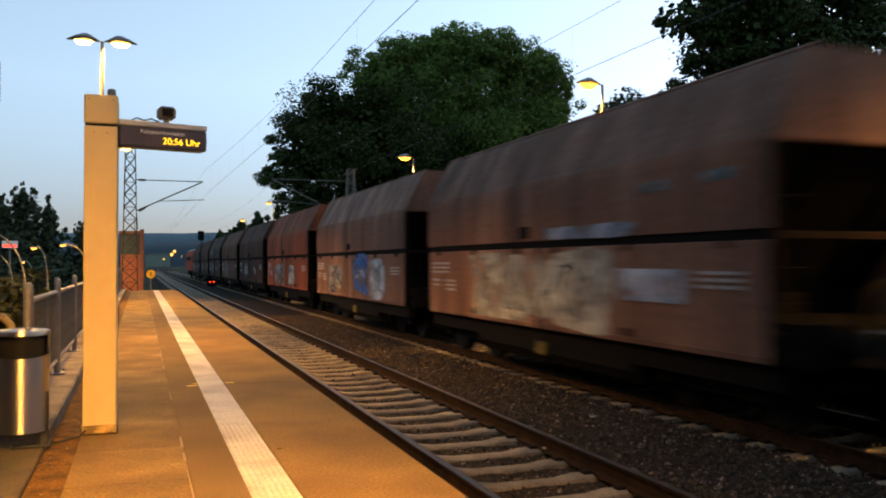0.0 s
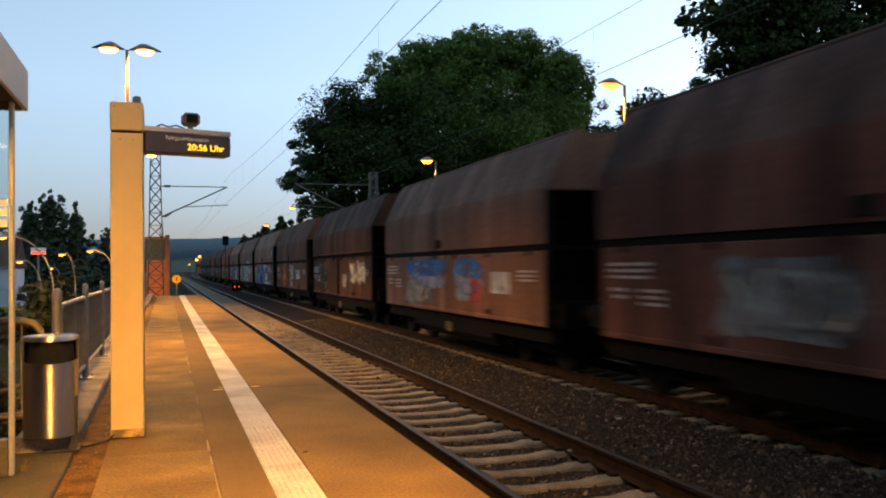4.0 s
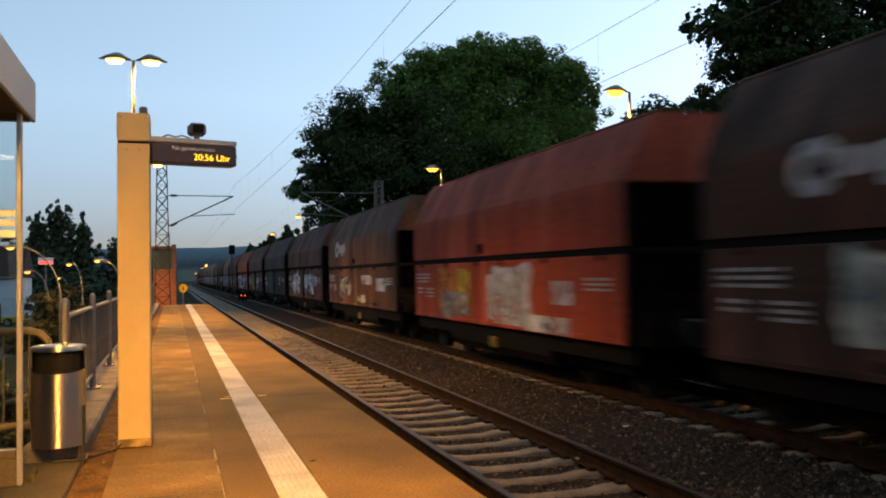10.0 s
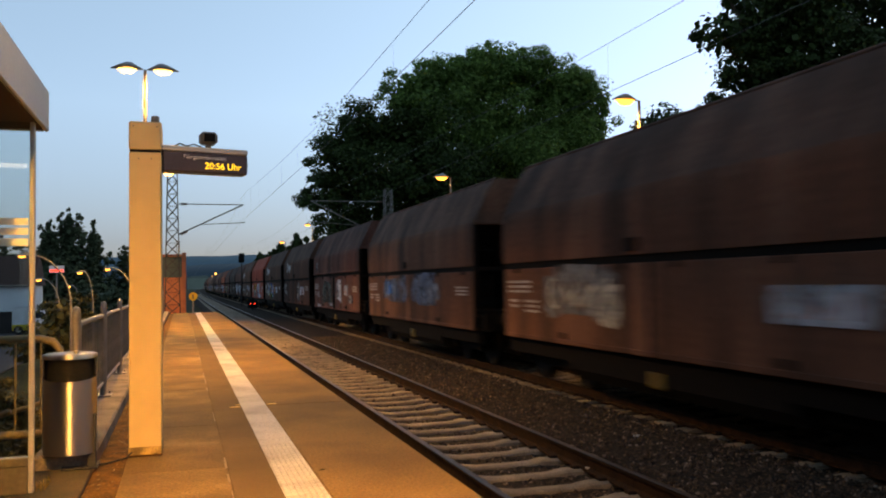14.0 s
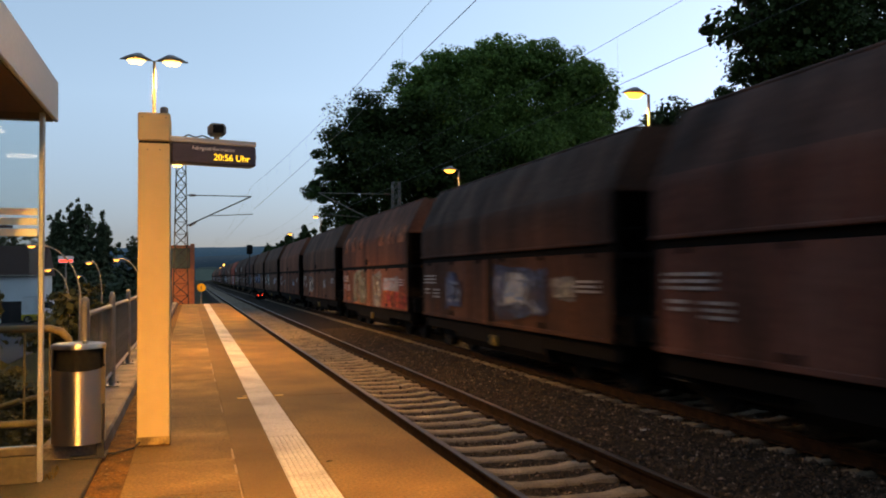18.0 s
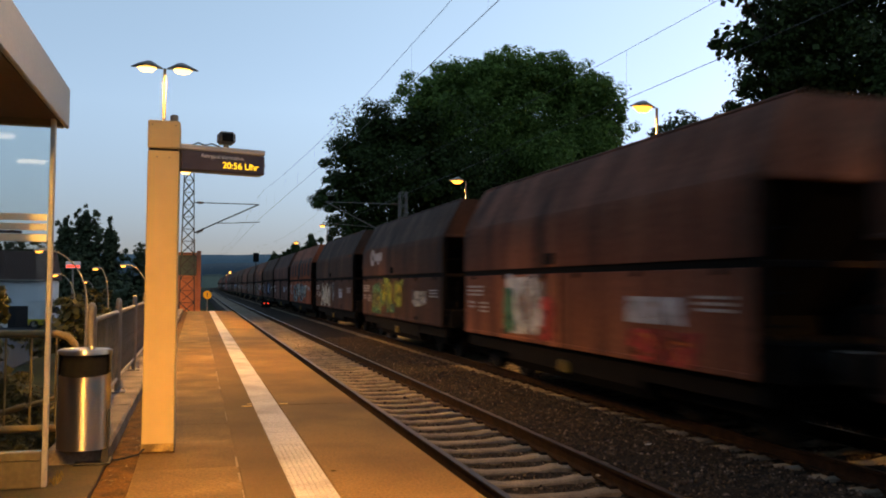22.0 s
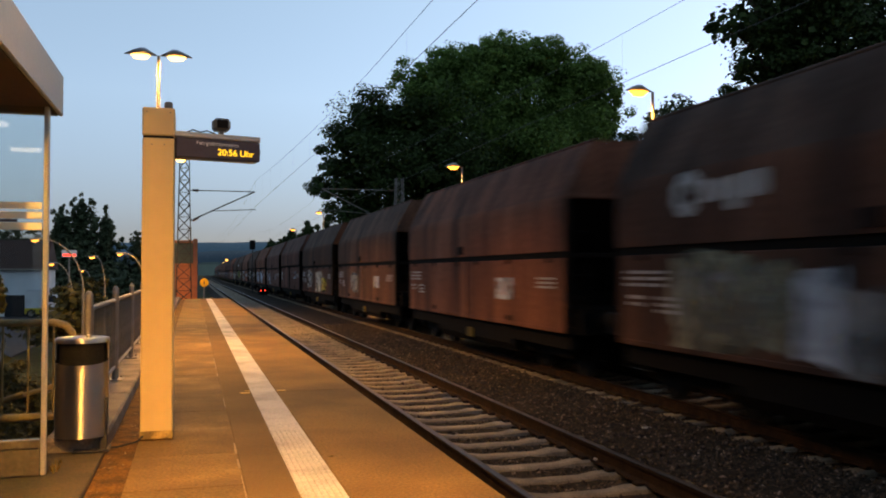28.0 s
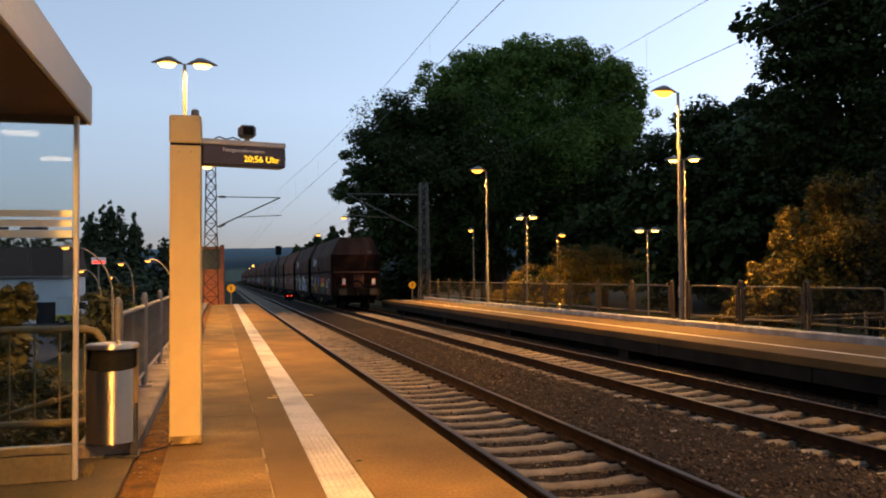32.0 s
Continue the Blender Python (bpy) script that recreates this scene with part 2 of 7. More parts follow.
M = {
    "asphalt": surface("platform_asphalt", (0.195, 0.12, 0.049), (0.13, 0.08, 0.034), 0.8, scale=0.9, fine=45, mix=0.5, bump=0.2, low=0.36, high=0.6, spec=0.06),
    "asphalt_dark": surface("platform_asphalt_dark", (0.15, 0.1, 0.05), (0.105, 0.07, 0.036), 0.9, scale=1.1, fine=90, mix=0.4, bump=0.25, spec=0.06),
    "asphalt_far": surface("opposite_platform_asphalt", (0.115, 0.068, 0.025), (0.075, 0.045, 0.018), 0.85, scale=0.7, fine=60, mix=0.4, bump=0.2, low=0.36, high=0.6, spec=0.15),
    "slab": surface("paving_slab", (0.172, 0.11, 0.048), (0.112, 0.073, 0.034), 0.8, scale=1.5, fine=45, mix=0.6, vary=0.13, bump=0.2, spec=0.06, third=(0.2, 0.132, 0.064), low=0.39, high=0.58, spread=True),
    "strip": surface("tactile_tile", (0.43, 0.41, 0.39), (0.28, 0.265, 0.25), 0.85, scale=1.6, fine=40, mix=0.45, vary=0.06, bump=0.15, low=0.3, high=0.55, spec=0.06, spread=True),
    "mortar": surface("pale_mortar", (0.25, 0.18, 0.11), (0.16, 0.115, 0.07), 0.85, scale=12, mix=0.5),
    "concrete": surface("kerb_concrete", (0.38, 0.36, 0.34), (0.2, 0.19, 0.18), 0.85, scale=2.5, fine=45, mix=0.5, bump=0.35, spec=0.15),
    "kerb_near": surface("weathered_kerb", (0.27, 0.215, 0.165), (0.11, 0.085, 0.063), 0.85, scale=2.5, fine=45, mix=0.5, bump=0.35, spec=0.15),
    "line": surface("white_line", (0.7, 0.62, 0.55), (0.5, 0.44, 0.38), 0.8, scale=3, mix=0.3, spec=0.15),
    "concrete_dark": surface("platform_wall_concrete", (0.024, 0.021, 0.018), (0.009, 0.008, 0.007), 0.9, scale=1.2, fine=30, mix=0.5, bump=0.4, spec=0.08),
    "sleeper": surface("concrete_sleeper", (0.28, 0.22, 0.16), (0.16, 0.125, 0.09), 0.85, scale=3.5, fine=50, mix=0.5, vary=0.15, bump=0.3, spec=0.15, spread=True),
    "ballast": surface("ballast_bed", (0.04, 0.029, 0.02), (0.014, 0.01, 0.0074), 0.95, scale=9, fine=26, mix=1.0, bump=0.9, spec=0.06),
    "stone": surface("ballast_stone", (0.084, 0.059, 0.042), (0.026, 0.019, 0.014), 0.9, scale=14, fine=40, mix=0.6, third=(0.2, 0.15, 0.12), low=0.36, high=0.6, bump=0.3, spec=0.08),
    "rail_side": surface("rusty_rail", (0.036, 0.02, 0.012), (0.016, 0.01, 0.007), 0.9, scale=6, fine=60, mix=0.6, bump=0.3, spec=0.04),
    "rail_top": surface("worn_rail_head", (0.11, 0.068, 0.038), (0.05, 0.032, 0.02), 0.42, metal=0.75, scale=1.5, fine=60, mix=0.3, bump=0.05, stretch=(1, 0.1, 1)),
    "drain": surface("drain_dirt", (0.14, 0.068, 0.02), (0.05, 0.027, 0.011), 0.95, scale=6, fine=50, mix=0.9, bump=0.8, spec=0.1),
    "pillar": surface("sand_coloured_paint", (0.5, 0.37, 0.185), (0.425, 0.315, 0.155), 0.5, scale=1.1, fine=9, mix=0.06, bump=0, stretch=(1, 1, 0.3)),
    "rail_tan": surface("dull_sand_paint", (0.3, 0.205, 0.09), (0.2, 0.135, 0.06), 0.55, scale=5, fine=40, mix=0.3, bump=0.05),
    "foot_stain": surface("splashed_paint", (0.42, 0.28, 0.11), (0.13, 0.085, 0.035), 0.7, scale=9, fine=60, mix=0.5, bump=0.1, low=0.38, high=0.62),
    "galv": surface("galvanised_steel", (0.25, 0.215, 0.175), (0.16, 0.138, 0.112), 0.5, metal=0.3, scale=7, fine=60, mix=0.3, bump=0.08),
    "rail_dark": surface("aged_dark_steel", (0.085, 0.062, 0.04), (0.045, 0.034, 0.023), 0.45, metal=0.4, scale=6, fine=50, mix=0.4, bump=0.08),
    "steel": brushed_steel("brushed_stainless", (0.45, 0.39, 0.31)),
    "black": surface("black_opening", (0.012, 0.012, 0.012), (0.006, 0.006, 0.006), 0.7, bump=0, spec=0.05),
    "alu": surface("painted_aluminium", (0.42, 0.39, 0.345), (0.35, 0.325, 0.29), 0.45, metal=0.3, scale=3, fine=50, mix=0.15, bump=0.03),
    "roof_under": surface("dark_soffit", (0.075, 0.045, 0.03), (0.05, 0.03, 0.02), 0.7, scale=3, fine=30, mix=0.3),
    "sign": surface("display_casing", (0.055, 0.045, 0.06), (0.04, 0.033, 0.045), 0.4, scale=4, mix=0.2, bump=0.02),
    "sign_top": surface("display_top", (0.45, 0.43, 0.4), (0.36, 0.34, 0.32), 0.5, scale=4, mix=0.2),
    "grey_plastic": surface("grey_plastic", (0.14, 0.13, 0.12), (0.1, 0.09, 0.085), 0.5, scale=4, mix=0.2),
    "dull_yellow": surface("grimy_yellow_paint", (0.22, 0.14, 0.02), (0.12, 0.08, 0.015), 0.7),
    "led": glowing("amber_display", (1.0, 0.62, 0.05), 2.2),
    "print": surface("pale_print", (0.8, 0.76, 0.76), (0.7, 0.67, 0.67), 0.6, bump=0),
    "bulb": glowing("sodium_lamp", (1.0, 0.62, 0.2), 7.0),
    "bulb_amber": glowing("amber_sodium_lamp", (1.0, 0.42, 0.075), 4.5),
    "bulb_dim": glowing("sodium_lamp_far", (1.0, 0.5, 0.12), 3.0),
    "tube_light": glowing("white_strip_light", (1.0, 0.9, 0.75), 5.0),
    "red_light": glowing("red_signal", (1.0, 0.05, 0.03), 3.0),
    "lamp_shell": surface("lamp_housing", (0.3, 0.29, 0.28), (0.22, 0.21, 0.2), 0.45, metal=0.3, scale=4, mix=0.2),
    "pole": surface("lamp_pole_paint", (0.17, 0.15, 0.13), (0.12, 0.106, 0.092), 0.55, metal=0.2, scale=5, fine=40, mix=0.2),
    "mast": surface("mast_steel", (0.04, 0.039, 0.04), (0.02, 0.019, 0.02), 0.7, metal=0.3, scale=6, mix=0.4),
    "insul": surface("brown_insulator", (0.1, 0.05, 0.03), (0.07, 0.035, 0.02), 0.3, mix=0.2),
    "wire": surface("copper_wire", (0.06, 0.06, 0.06), (0.04, 0.04, 0.04), 0.5, metal=0.6, mix=0.2, bump=0),
    "bark": surface("tree_bark", (0.085, 0.065, 0.05), (0.04, 0.03, 0.023), 0.95, scale=6, fine=30, mix=0.8, bump=0.8, stretch=(1, 1, 0.25), spec=0.1),
    "grass": surface("rough_grass", (0.045, 0.055, 0.025), (0.025, 0.03, 0.015), 0.95, scale=0.4, fine=6, mix=0.8, bump=0.8, spec=0.05),
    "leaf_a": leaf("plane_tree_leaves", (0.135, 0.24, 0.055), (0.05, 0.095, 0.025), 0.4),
    # shade of the plane tree's lower crown, put into the leaf colour
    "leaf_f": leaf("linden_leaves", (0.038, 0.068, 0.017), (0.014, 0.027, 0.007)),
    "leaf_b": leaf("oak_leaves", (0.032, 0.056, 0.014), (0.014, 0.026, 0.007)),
    # amber lamplight is in this leaf colour; the next one carries shade
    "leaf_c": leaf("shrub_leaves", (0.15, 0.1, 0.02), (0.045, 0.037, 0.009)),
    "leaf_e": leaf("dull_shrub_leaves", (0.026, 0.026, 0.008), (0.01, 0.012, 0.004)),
    "leaf_g": leaf("embankment_shrub_leaves", (0.115, 0.088, 0.02), (0.034, 0.034, 0.01)),
    "leaf_d": leaf("conifer_foliage", (0.07, 0.095, 0.048), (0.035, 0.05, 0.028)),
    "brick_brown": surface("brown_brick_wall", (0.1, 0.066, 0.042), (0.07, 0.046, 0.03), 0.9, scale=3, fine=25, mix=0.4),
    "brick_red": surface("red_brick_wall", (0.47, 0.15, 0.07), (0.36, 0.115, 0.055), 0.85, scale=3, fine=25, mix=0.4),
    "green": surface("green_fascia", (0.05, 0.08, 0.06), (0.035, 0.06, 0.045), 0.6, scale=3, mix=0.3),
    "white_wall": surface("white_render", (0.62, 0.64, 0.66), (0.52, 0.54, 0.56), 0.85, scale=0.8, fine=20, mix=0.15),
    "roof_tile": surface("brown_roof_tiles", (0.06, 0.03, 0.022), (0.04, 0.02, 0.015), 0.85, scale=2, fine=12, mix=0.5, bump=0.5),
    "window_dark": surface("dark_window", (0.02, 0.022, 0.026), (0.012, 0.014, 0.018), 0.12, mix=0.1, bump=0),
    "yellow": surface("yellow_sign_paint", (0.5, 0.29, 0.03), (0.42, 0.24, 0.02), 0.5, scale=5, mix=0.15),
    "car_white": surface("white_car_paint", (0.6, 0.6, 0.6), (0.5, 0.5, 0.5), 0.25, scale=2, mix=0.1, bump=0, coat=0.5),
    "car_yellow": surface("yellow_van_paint", (0.5, 0.38, 0.03), (0.42, 0.3, 0.025), 0.3, scale=2, mix=0.1, bump=0),
    "tyre": surface("rubber", (0.02, 0.02, 0.02), (0.014, 0.014, 0.014), 0.85, mix=0.3),
    "pad": surface("stained_pad_paving", (0.092, 0.07, 0.038), (0.042, 0.035, 0.021), 0.85, scale=1.6, fine=40, mix=0.6, bump=0.3, low=0.34, high=0.62, spec=0.15),
    "road": surface("street_asphalt", (0.04, 0.042, 0.05), (0.026, 0.027, 0.033), 0.85, scale=0.5, fine=30, mix=0.3),
    "glass": clear_glass("shelter_glass", (0.86, 0.9, 0.9)),
    "plinth": surface("grimy_plinth_paint", (0.16, 0.128, 0.078), (0.09, 0.074, 0.046), 0.6, scale=3, fine=30, mix=0.35),
    "frost": surface("frosted_film", (0.85, 0.79, 0.6), (0.8, 0.73, 0.55), 0.6, mix=0.1, bump=0),
    # near-black: shade below the wagons and in their end recesses is in the colour
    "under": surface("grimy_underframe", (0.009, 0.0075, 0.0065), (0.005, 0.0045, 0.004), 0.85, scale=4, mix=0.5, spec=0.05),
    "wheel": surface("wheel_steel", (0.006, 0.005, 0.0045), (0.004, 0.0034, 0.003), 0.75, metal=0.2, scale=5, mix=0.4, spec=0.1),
    "buffer": surface("worn_buffer_plate", (0.05, 0.042, 0.035), (0.025, 0.02, 0.017), 0.5, metal=0.4, scale=8, mix=0.4),
    "coal": surface("coal_load", (0.02, 0.02, 0.02), (0.01, 0.01, 0.01), 0.8, scale=8, fine=20, mix=0.8, bump=1.0, spec=0.05),
    "flag_red": surface("red_flag_paint", (0.56, 0.08, 0.03), (0.44, 0.06, 0.022), 0.8, scale=3, mix=0.4, bump=0),
    "flag_yellow": surface("yellow_flag_paint", (0.55, 0.33, 0.03), (0.42, 0.25, 0.022), 0.8, scale=3, mix=0.4, bump=0),
    "flag_green": surface("green_flag_paint", (0.016, 0.055, 0.024), (0.012, 0.035, 0.016), 0.8, scale=3, mix=0.4, bump=0),
    "tail_white": surface("reflecting_white", (0.6, 0.57, 0.53), (0.45, 0.42, 0.39), 0.5, scale=5, mix=0.2, bump=0),
    "tail_red": surface("reflecting_red", (0.55, 0.04, 0.03), (0.45, 0.03, 0.025), 0.5, scale=5, mix=0.2, bump=0),
    "label_white": surface("white_stencil_paint", (0.36, 0.34, 0.33), (0.2, 0.18, 0.17), 0.7, scale=4, fine=30, mix=0.4, bump=0, low=0.3, high=0.55),
}


def body_paint(name, base, grime_shade, fade):
    """Wagon paint: faded colour, rust blotches, dark streaks running down."""
    m = surface(name, base, grime_shade, 0.86, scale=1.5, fine=11, mix=0.5, bump=0.12, vary=0.15, stretch=(0.8, 1.0, 0.16), third=fade, low=0.36, high=0.58)
    m.node_tree.nodes["Principled BSDF"].inputs["Specular IOR Level"].default_value = 0.07
    return m


PAINT = {
    "pale": body_paint("pale_brown_wagon_paint", (0.2, 0.098, 0.066), (0.105, 0.054, 0.038), (0.24, 0.13, 0.09)),
    # near-black tone stands in for the shade between wagon ends
    "grime_shade": body_paint("sooty_end_paint", (0.011, 0.0068, 0.005), (0.006, 0.0045, 0.0036), (0.016, 0.0095, 0.007)),
    "brown": body_paint("brown_wagon_paint", (0.12, 0.056, 0.036), (0.05, 0.027, 0.019), (0.16, 0.078, 0.052)),
    "dark": body_paint("dark_brown_wagon_paint", (0.0764, 0.0362, 0.0242), (0.0355, 0.0207, 0.0164), (0.1009, 0.0493, 0.0334)),
    "red": body_paint("red_wagon_paint", (0.33, 0.062, 0.036), (0.21, 0.042, 0.025), (0.4, 0.09, 0.055)),
    "maroon": body_paint("maroon_wagon_paint", (0.118, 0.05, 0.038), (0.05, 0.026, 0.02), (0.15, 0.068, 0.052)),
    "orange": body_paint("orange_red_wagon_paint", (0.3273, 0.077, 0.0342), (0.1227, 0.0401, 0.0242), (0.3681, 0.1001, 0.0484)),
    "rusty": body_paint("rust_red_wagon_paint", (0.18, 0.067, 0.041), (0.07, 0.031, 0.021), (0.22, 0.09, 0.056)),
    "grey": body_paint("grey_brown_wagon_paint", (0.0682, 0.0478, 0.0392), (0.0355, 0.0277, 0.0242), (0.0886, 0.0647, 0.0535)),
}
# coal dust, rain and sky light grey the sloping upper sheets, all put into colour
DUSTY_SKYLIT = {}
for key, rgb, low in (("brown", (0.105, 0.058, 0.043), (0.048, 0.029, 0.022)), ("dark", (0.075, 0.046, 0.036), (0.038, 0.023, 0.018)), ("red", (0.28, 0.07, 0.046), (0.18, 0.046, 0.03)),
                      ("maroon", (0.098, 0.054, 0.044), (0.046, 0.028, 0.023)), ("orange", (0.22, 0.075, 0.045), (0.1, 0.04, 0.026)), ("grey", (0.07, 0.05, 0.042), (0.038, 0.027, 0.023)),
                      ("pale", (0.19, 0.11, 0.085), (0.11, 0.066, 0.05)), ("rusty", (0.15, 0.062, 0.042), (0.065, 0.031, 0.022))):
    DUSTY_SKYLIT[key] = body_paint("dusty_" + key + "_paint", rgb, low, tuple(c * 1.25 for c in rgb))


def spray(name, rgb, cover):
    """Sprayed paint, thin and flaked in places, so that the wagon's own colour comes through."""
    m = bpy.data.materials.new(name)
    m.use_nodes = True
    n, l = m.node_tree.nodes, m.node_tree.links
    b = n["Principled BSDF"]
    tc, oi, add, mul = n.new("ShaderNodeTexCoord"), n.new("ShaderNodeObjectInfo"), n.new("ShaderNodeVectorMath"), n.new("ShaderNodeMath")
    mul.operation, mul.inputs[1].default_value = "MULTIPLY", 47.0
    l.new(oi.outputs["Random"], mul.inputs[0])
    l.new(tc.outputs["Object"], add.inputs[0])
    l.new(mul.outputs[0], add.inputs[1])
    big, fine = n.new("ShaderNodeTexNoise"), n.new("ShaderNodeTexNoise")
    big.inputs["Scale"].default_value, big.inputs["Detail"].default_value, big.inputs["Roughness"].default_value = 1.5, 6, 0.65
    fine.inputs["Scale"].default_value, fine.inputs["Detail"].default_value = 5.0, 4
    l.new(add.outputs[0], big.inputs["Vector"])
    l.new(add.outputs[0], fine.inputs["Vector"])
    tone = n.new("ShaderNodeValToRGB")
    tone.color_ramp.elements[0].position, tone.color_ramp.elements[1].position = 0.3, 0.6
    tone.color_ramp.elements[0].color, tone.color_ramp.elements[1].color = (*(c * 0.55 for c in rgb), 1), (*rgb, 1)
    l.new(fine.outputs["Fac"], tone.inputs["Fac"])
    l.new(tone.outputs["Color"], b.inputs["Base Color"])
    b.inputs["Roughness"].default_value, b.inputs["Specular IOR Level"].default_value = 0.75, 0.15
    mask = n.new("ShaderNodeMapRange")
    mask.inputs[1].default_value, mask.inputs[2].default_value = (0.2, 0.42) if name.endswith("soot") else (0.38, 0.6)
    mask.inputs[3].default_value, mask.inputs[4].default_value = 0.1, cover
    l.new(big.outputs["Fac"], mask.inputs[0])
    clear, mx = n.new("ShaderNodeBsdfTransparent"), n.new("ShaderNodeMixShader")
    l.new(mask.outputs[0], mx.inputs[0])
    l.new(clear.outputs[0], mx.inputs[1])
    l.new(b.outputs[0], mx.inputs[2])
    l.new(mx.outputs[0], n["Material Output"].inputs["Surface"])
    return m


GRAF = {}
for key, rgb in dict(white=(0.29, 0.31, 0.345), cream=(0.308, 0.283, 0.234), slate=(0.07, 0.085, 0.125), blue=(0.022, 0.1, 0.27), pale=(0.184, 0.203, 0.245), yellow=(0.308, 0.221, 0.031),
                     green=(0.03, 0.095, 0.055), orange=(0.308, 0.110, 0.025), red=(0.245, 0.031, 0.031), grey=(0.135, 0.131, 0.130), navy=(0.031, 0.043, 0.086),
                     moss=(0.05, 0.05, 0.04), soot=(0.010, 0.007, 0.006), rust=(0.3, 0.085, 0.035), black=(0.007, 0.007, 0.007), pink=(0.245, 0.099, 0.110), olive=(0.15, 0.14, 0.1), lime=(0.15, 0.17, 0.03)).items():
    GRAF[key] = spray("spray_paint_" + key, tuple(min(0.62, c * 1.6) for c in rgb), 0.97 if key in ("soot", "rust") else 1.0)


# ---------------- geometry helpers ----------------
class Geo:
    """Collects vertices and faces of one mesh."""

    def __init__(self):
        self.v, self.f, self.s = [], [], []

    def add(self, vs, fs, smooth=False):
        k = len(self.v)
        self.v += [tuple(p) for p in vs]
        self.f += [tuple(i + k for i in f) for f in fs]
        self.s += [smooth] * len(fs)
        return self

    def box(self, x0, x1, y0, y1, z0, z1, b=0.0):
        if b <= 0:
            vs = [(x, y, z) for x in (x0, x1) for y in (y0, y1) for z in (z0, z1)]
            return self.add(vs, [(0, 1, 3, 2), (4, 6, 7, 5), (0, 4, 5, 1), (2, 3, 7, 6), (0, 2, 6, 4), (1, 5, 7, 3)])
        b = min(b, (x1 - x0) * 0.45, (y1 - y0) * 0.45, (z1 - z0) * 0.45)
        lo = [(x0 + b, y0), (x1 - b, y0), (x1, y0 + b), (x1, y1 - b), (x1 - b, y1), (x0 + b, y1), (x0, y1 - b), (x0, y0 + b)]
        ins = [(min(max(x, x0 + b), x1 - b), min(max(y, y0 + b), y1 - b)) for x, y in lo]
        vs = [(x, y, z0) for x, y in ins] + [(x, y, z0 + b) for x, y in lo] + [(x, y, z1 - b) for x, y in lo] + [(x, y, z1) for x, y in ins]
        fs = [(7, 6, 5, 4, 3, 2, 1, 0), tuple(range(24, 32))]
        for r in (0, 8, 16):
            fs += [(r + i, r + (i + 1) % 8, r + 8 + (i + 1) % 8, r + 8 + i) for i in range(8)]
        return self.add(vs, fs)

    def prism(self, prof, a0, a1, axis="y", caps=True, smooth=False):
        """A closed outline (u, w) drawn out along an axis: y takes (x, z), x takes (y, z), z takes (x, y)."""
        put = {"y": lambda u, w, a: (u, a, w), "x": lambda u, w, a: (a, u, w), "z": lambda u, w, a: (u, w, a)}[axis]
        n = len(prof)
        vs = [put(u, w, a0) for u, w in prof] + [put(u, w, a1) for u, w in prof]
        self.add(vs, [(i, (i + 1) % n, n + (i + 1) % n, n + i) for i in range(n)], smooth)
        if caps:
            self.add(vs, [tuple(range(n - 1, -1, -1)), tuple(range(n, 2 * n))])
        return self

    def tube(self, pts, r, n=10, caps=True, smooth=True):
        pts = [Vector(p) for p in pts]
        rs = r if isinstance(r, (list, tuple)) else [r] * len(pts)
        rings, up = [], None
        for i, p in enumerate(pts):
            d = (pts[min(i + 1, len(pts) - 1)] - pts[max(i - 1, 0)]).normalized()
            if up is None:
                up = d.orthogonal().normalized()
            up = (up - d * up.dot(d)).normalized()
            w = d.cross(up)
            rings.append([p + (up * math.cos(2 * math.pi * k / n) + w * math.sin(2 * math.pi * k / n)) * rs[i] for k in range(n)])
        vs = [q for ring in rings for q in ring]
        fs = [(i * n + k, i * n + (k + 1) % n, (i + 1) * n + (k + 1) % n, (i + 1) * n + k) for i in range(len(pts) - 1) for k in range(n)]
        self.add(vs, fs, smooth)
        if caps:
            self.add(rings[0], [tuple(range(n - 1, -1, -1))])
            self.add(rings[-1], [tuple(range(n))])
        return self

    def disc(self, c, r, axis="z", n=16, depth=0.0):
        d = Vector({"x": (1, 0, 0), "y": (0, 1, 0), "z": (0, 0, 1)}[axis])
        return self.tube([Vector(c), Vector(c) + d * (depth or 0.004)], r, n)

    def mesh(self, name):
        me = bpy.data.meshes.new(name)
        me.from_pydata(self.v, [], self.f)
        me.polygons.foreach_set("use_smooth", self.s)
        me.validate()
        bm = bmesh.new()
        bm.from_mesh(me)
        bmesh.ops.recalc_face_normals(bm, faces=bm.faces)
        bm.to_mesh(me)
        bm.free()
        return me


def part(name, geo, material, parent=None, label="", at=None):
    """Links one mesh object, under a thing or under a part if a parent is given."""
    me = geo if isinstance(geo, bpy.types.Mesh) else geo.mesh(name)
    if not me.materials:
        me.materials.append(material)
    ob = new(name, me)
    if parent:
        ob.parent = parent
    if at:
        ob.location = at
    if label:
        ob["label"] = label
    return ob


def thing(name, label, category, group="", at=(0, 0, 0), turn=0.0):
    ob = new(name)
    ob.location = at
    ob.rotation_euler = (0, 0, radians(turn))
    ob.empty_display_size = 0.2
    return tagged(ob, label, category, group)


def setting(name, geo, material, label="", category=""):
    return tagged(part(name, geo, material), label, category, kind="structure")


def words(name, text, size, material, parent, at, rx=90, rz=0):
    cu = bpy.data.curves.new(name, "FONT")
    cu.body, cu.size, cu.extrude = text, size, 0.001
    tmp = bpy.data.objects.new(name, cu)
    scene.collection.objects.link(tmp)
    me = bpy.data.meshes.new_from_object(tmp.evaluated_get(bpy.context.evaluated_depsgraph_get()))
    bpy.data.objects.remove(tmp)
    me.materials.clear()
    me.materials.append(material)
    ob = new(name, me)
    ob.parent = parent
    ob.location = at
    ob.rotation_euler = (radians(rx), 0, radians(rz))
    return ob


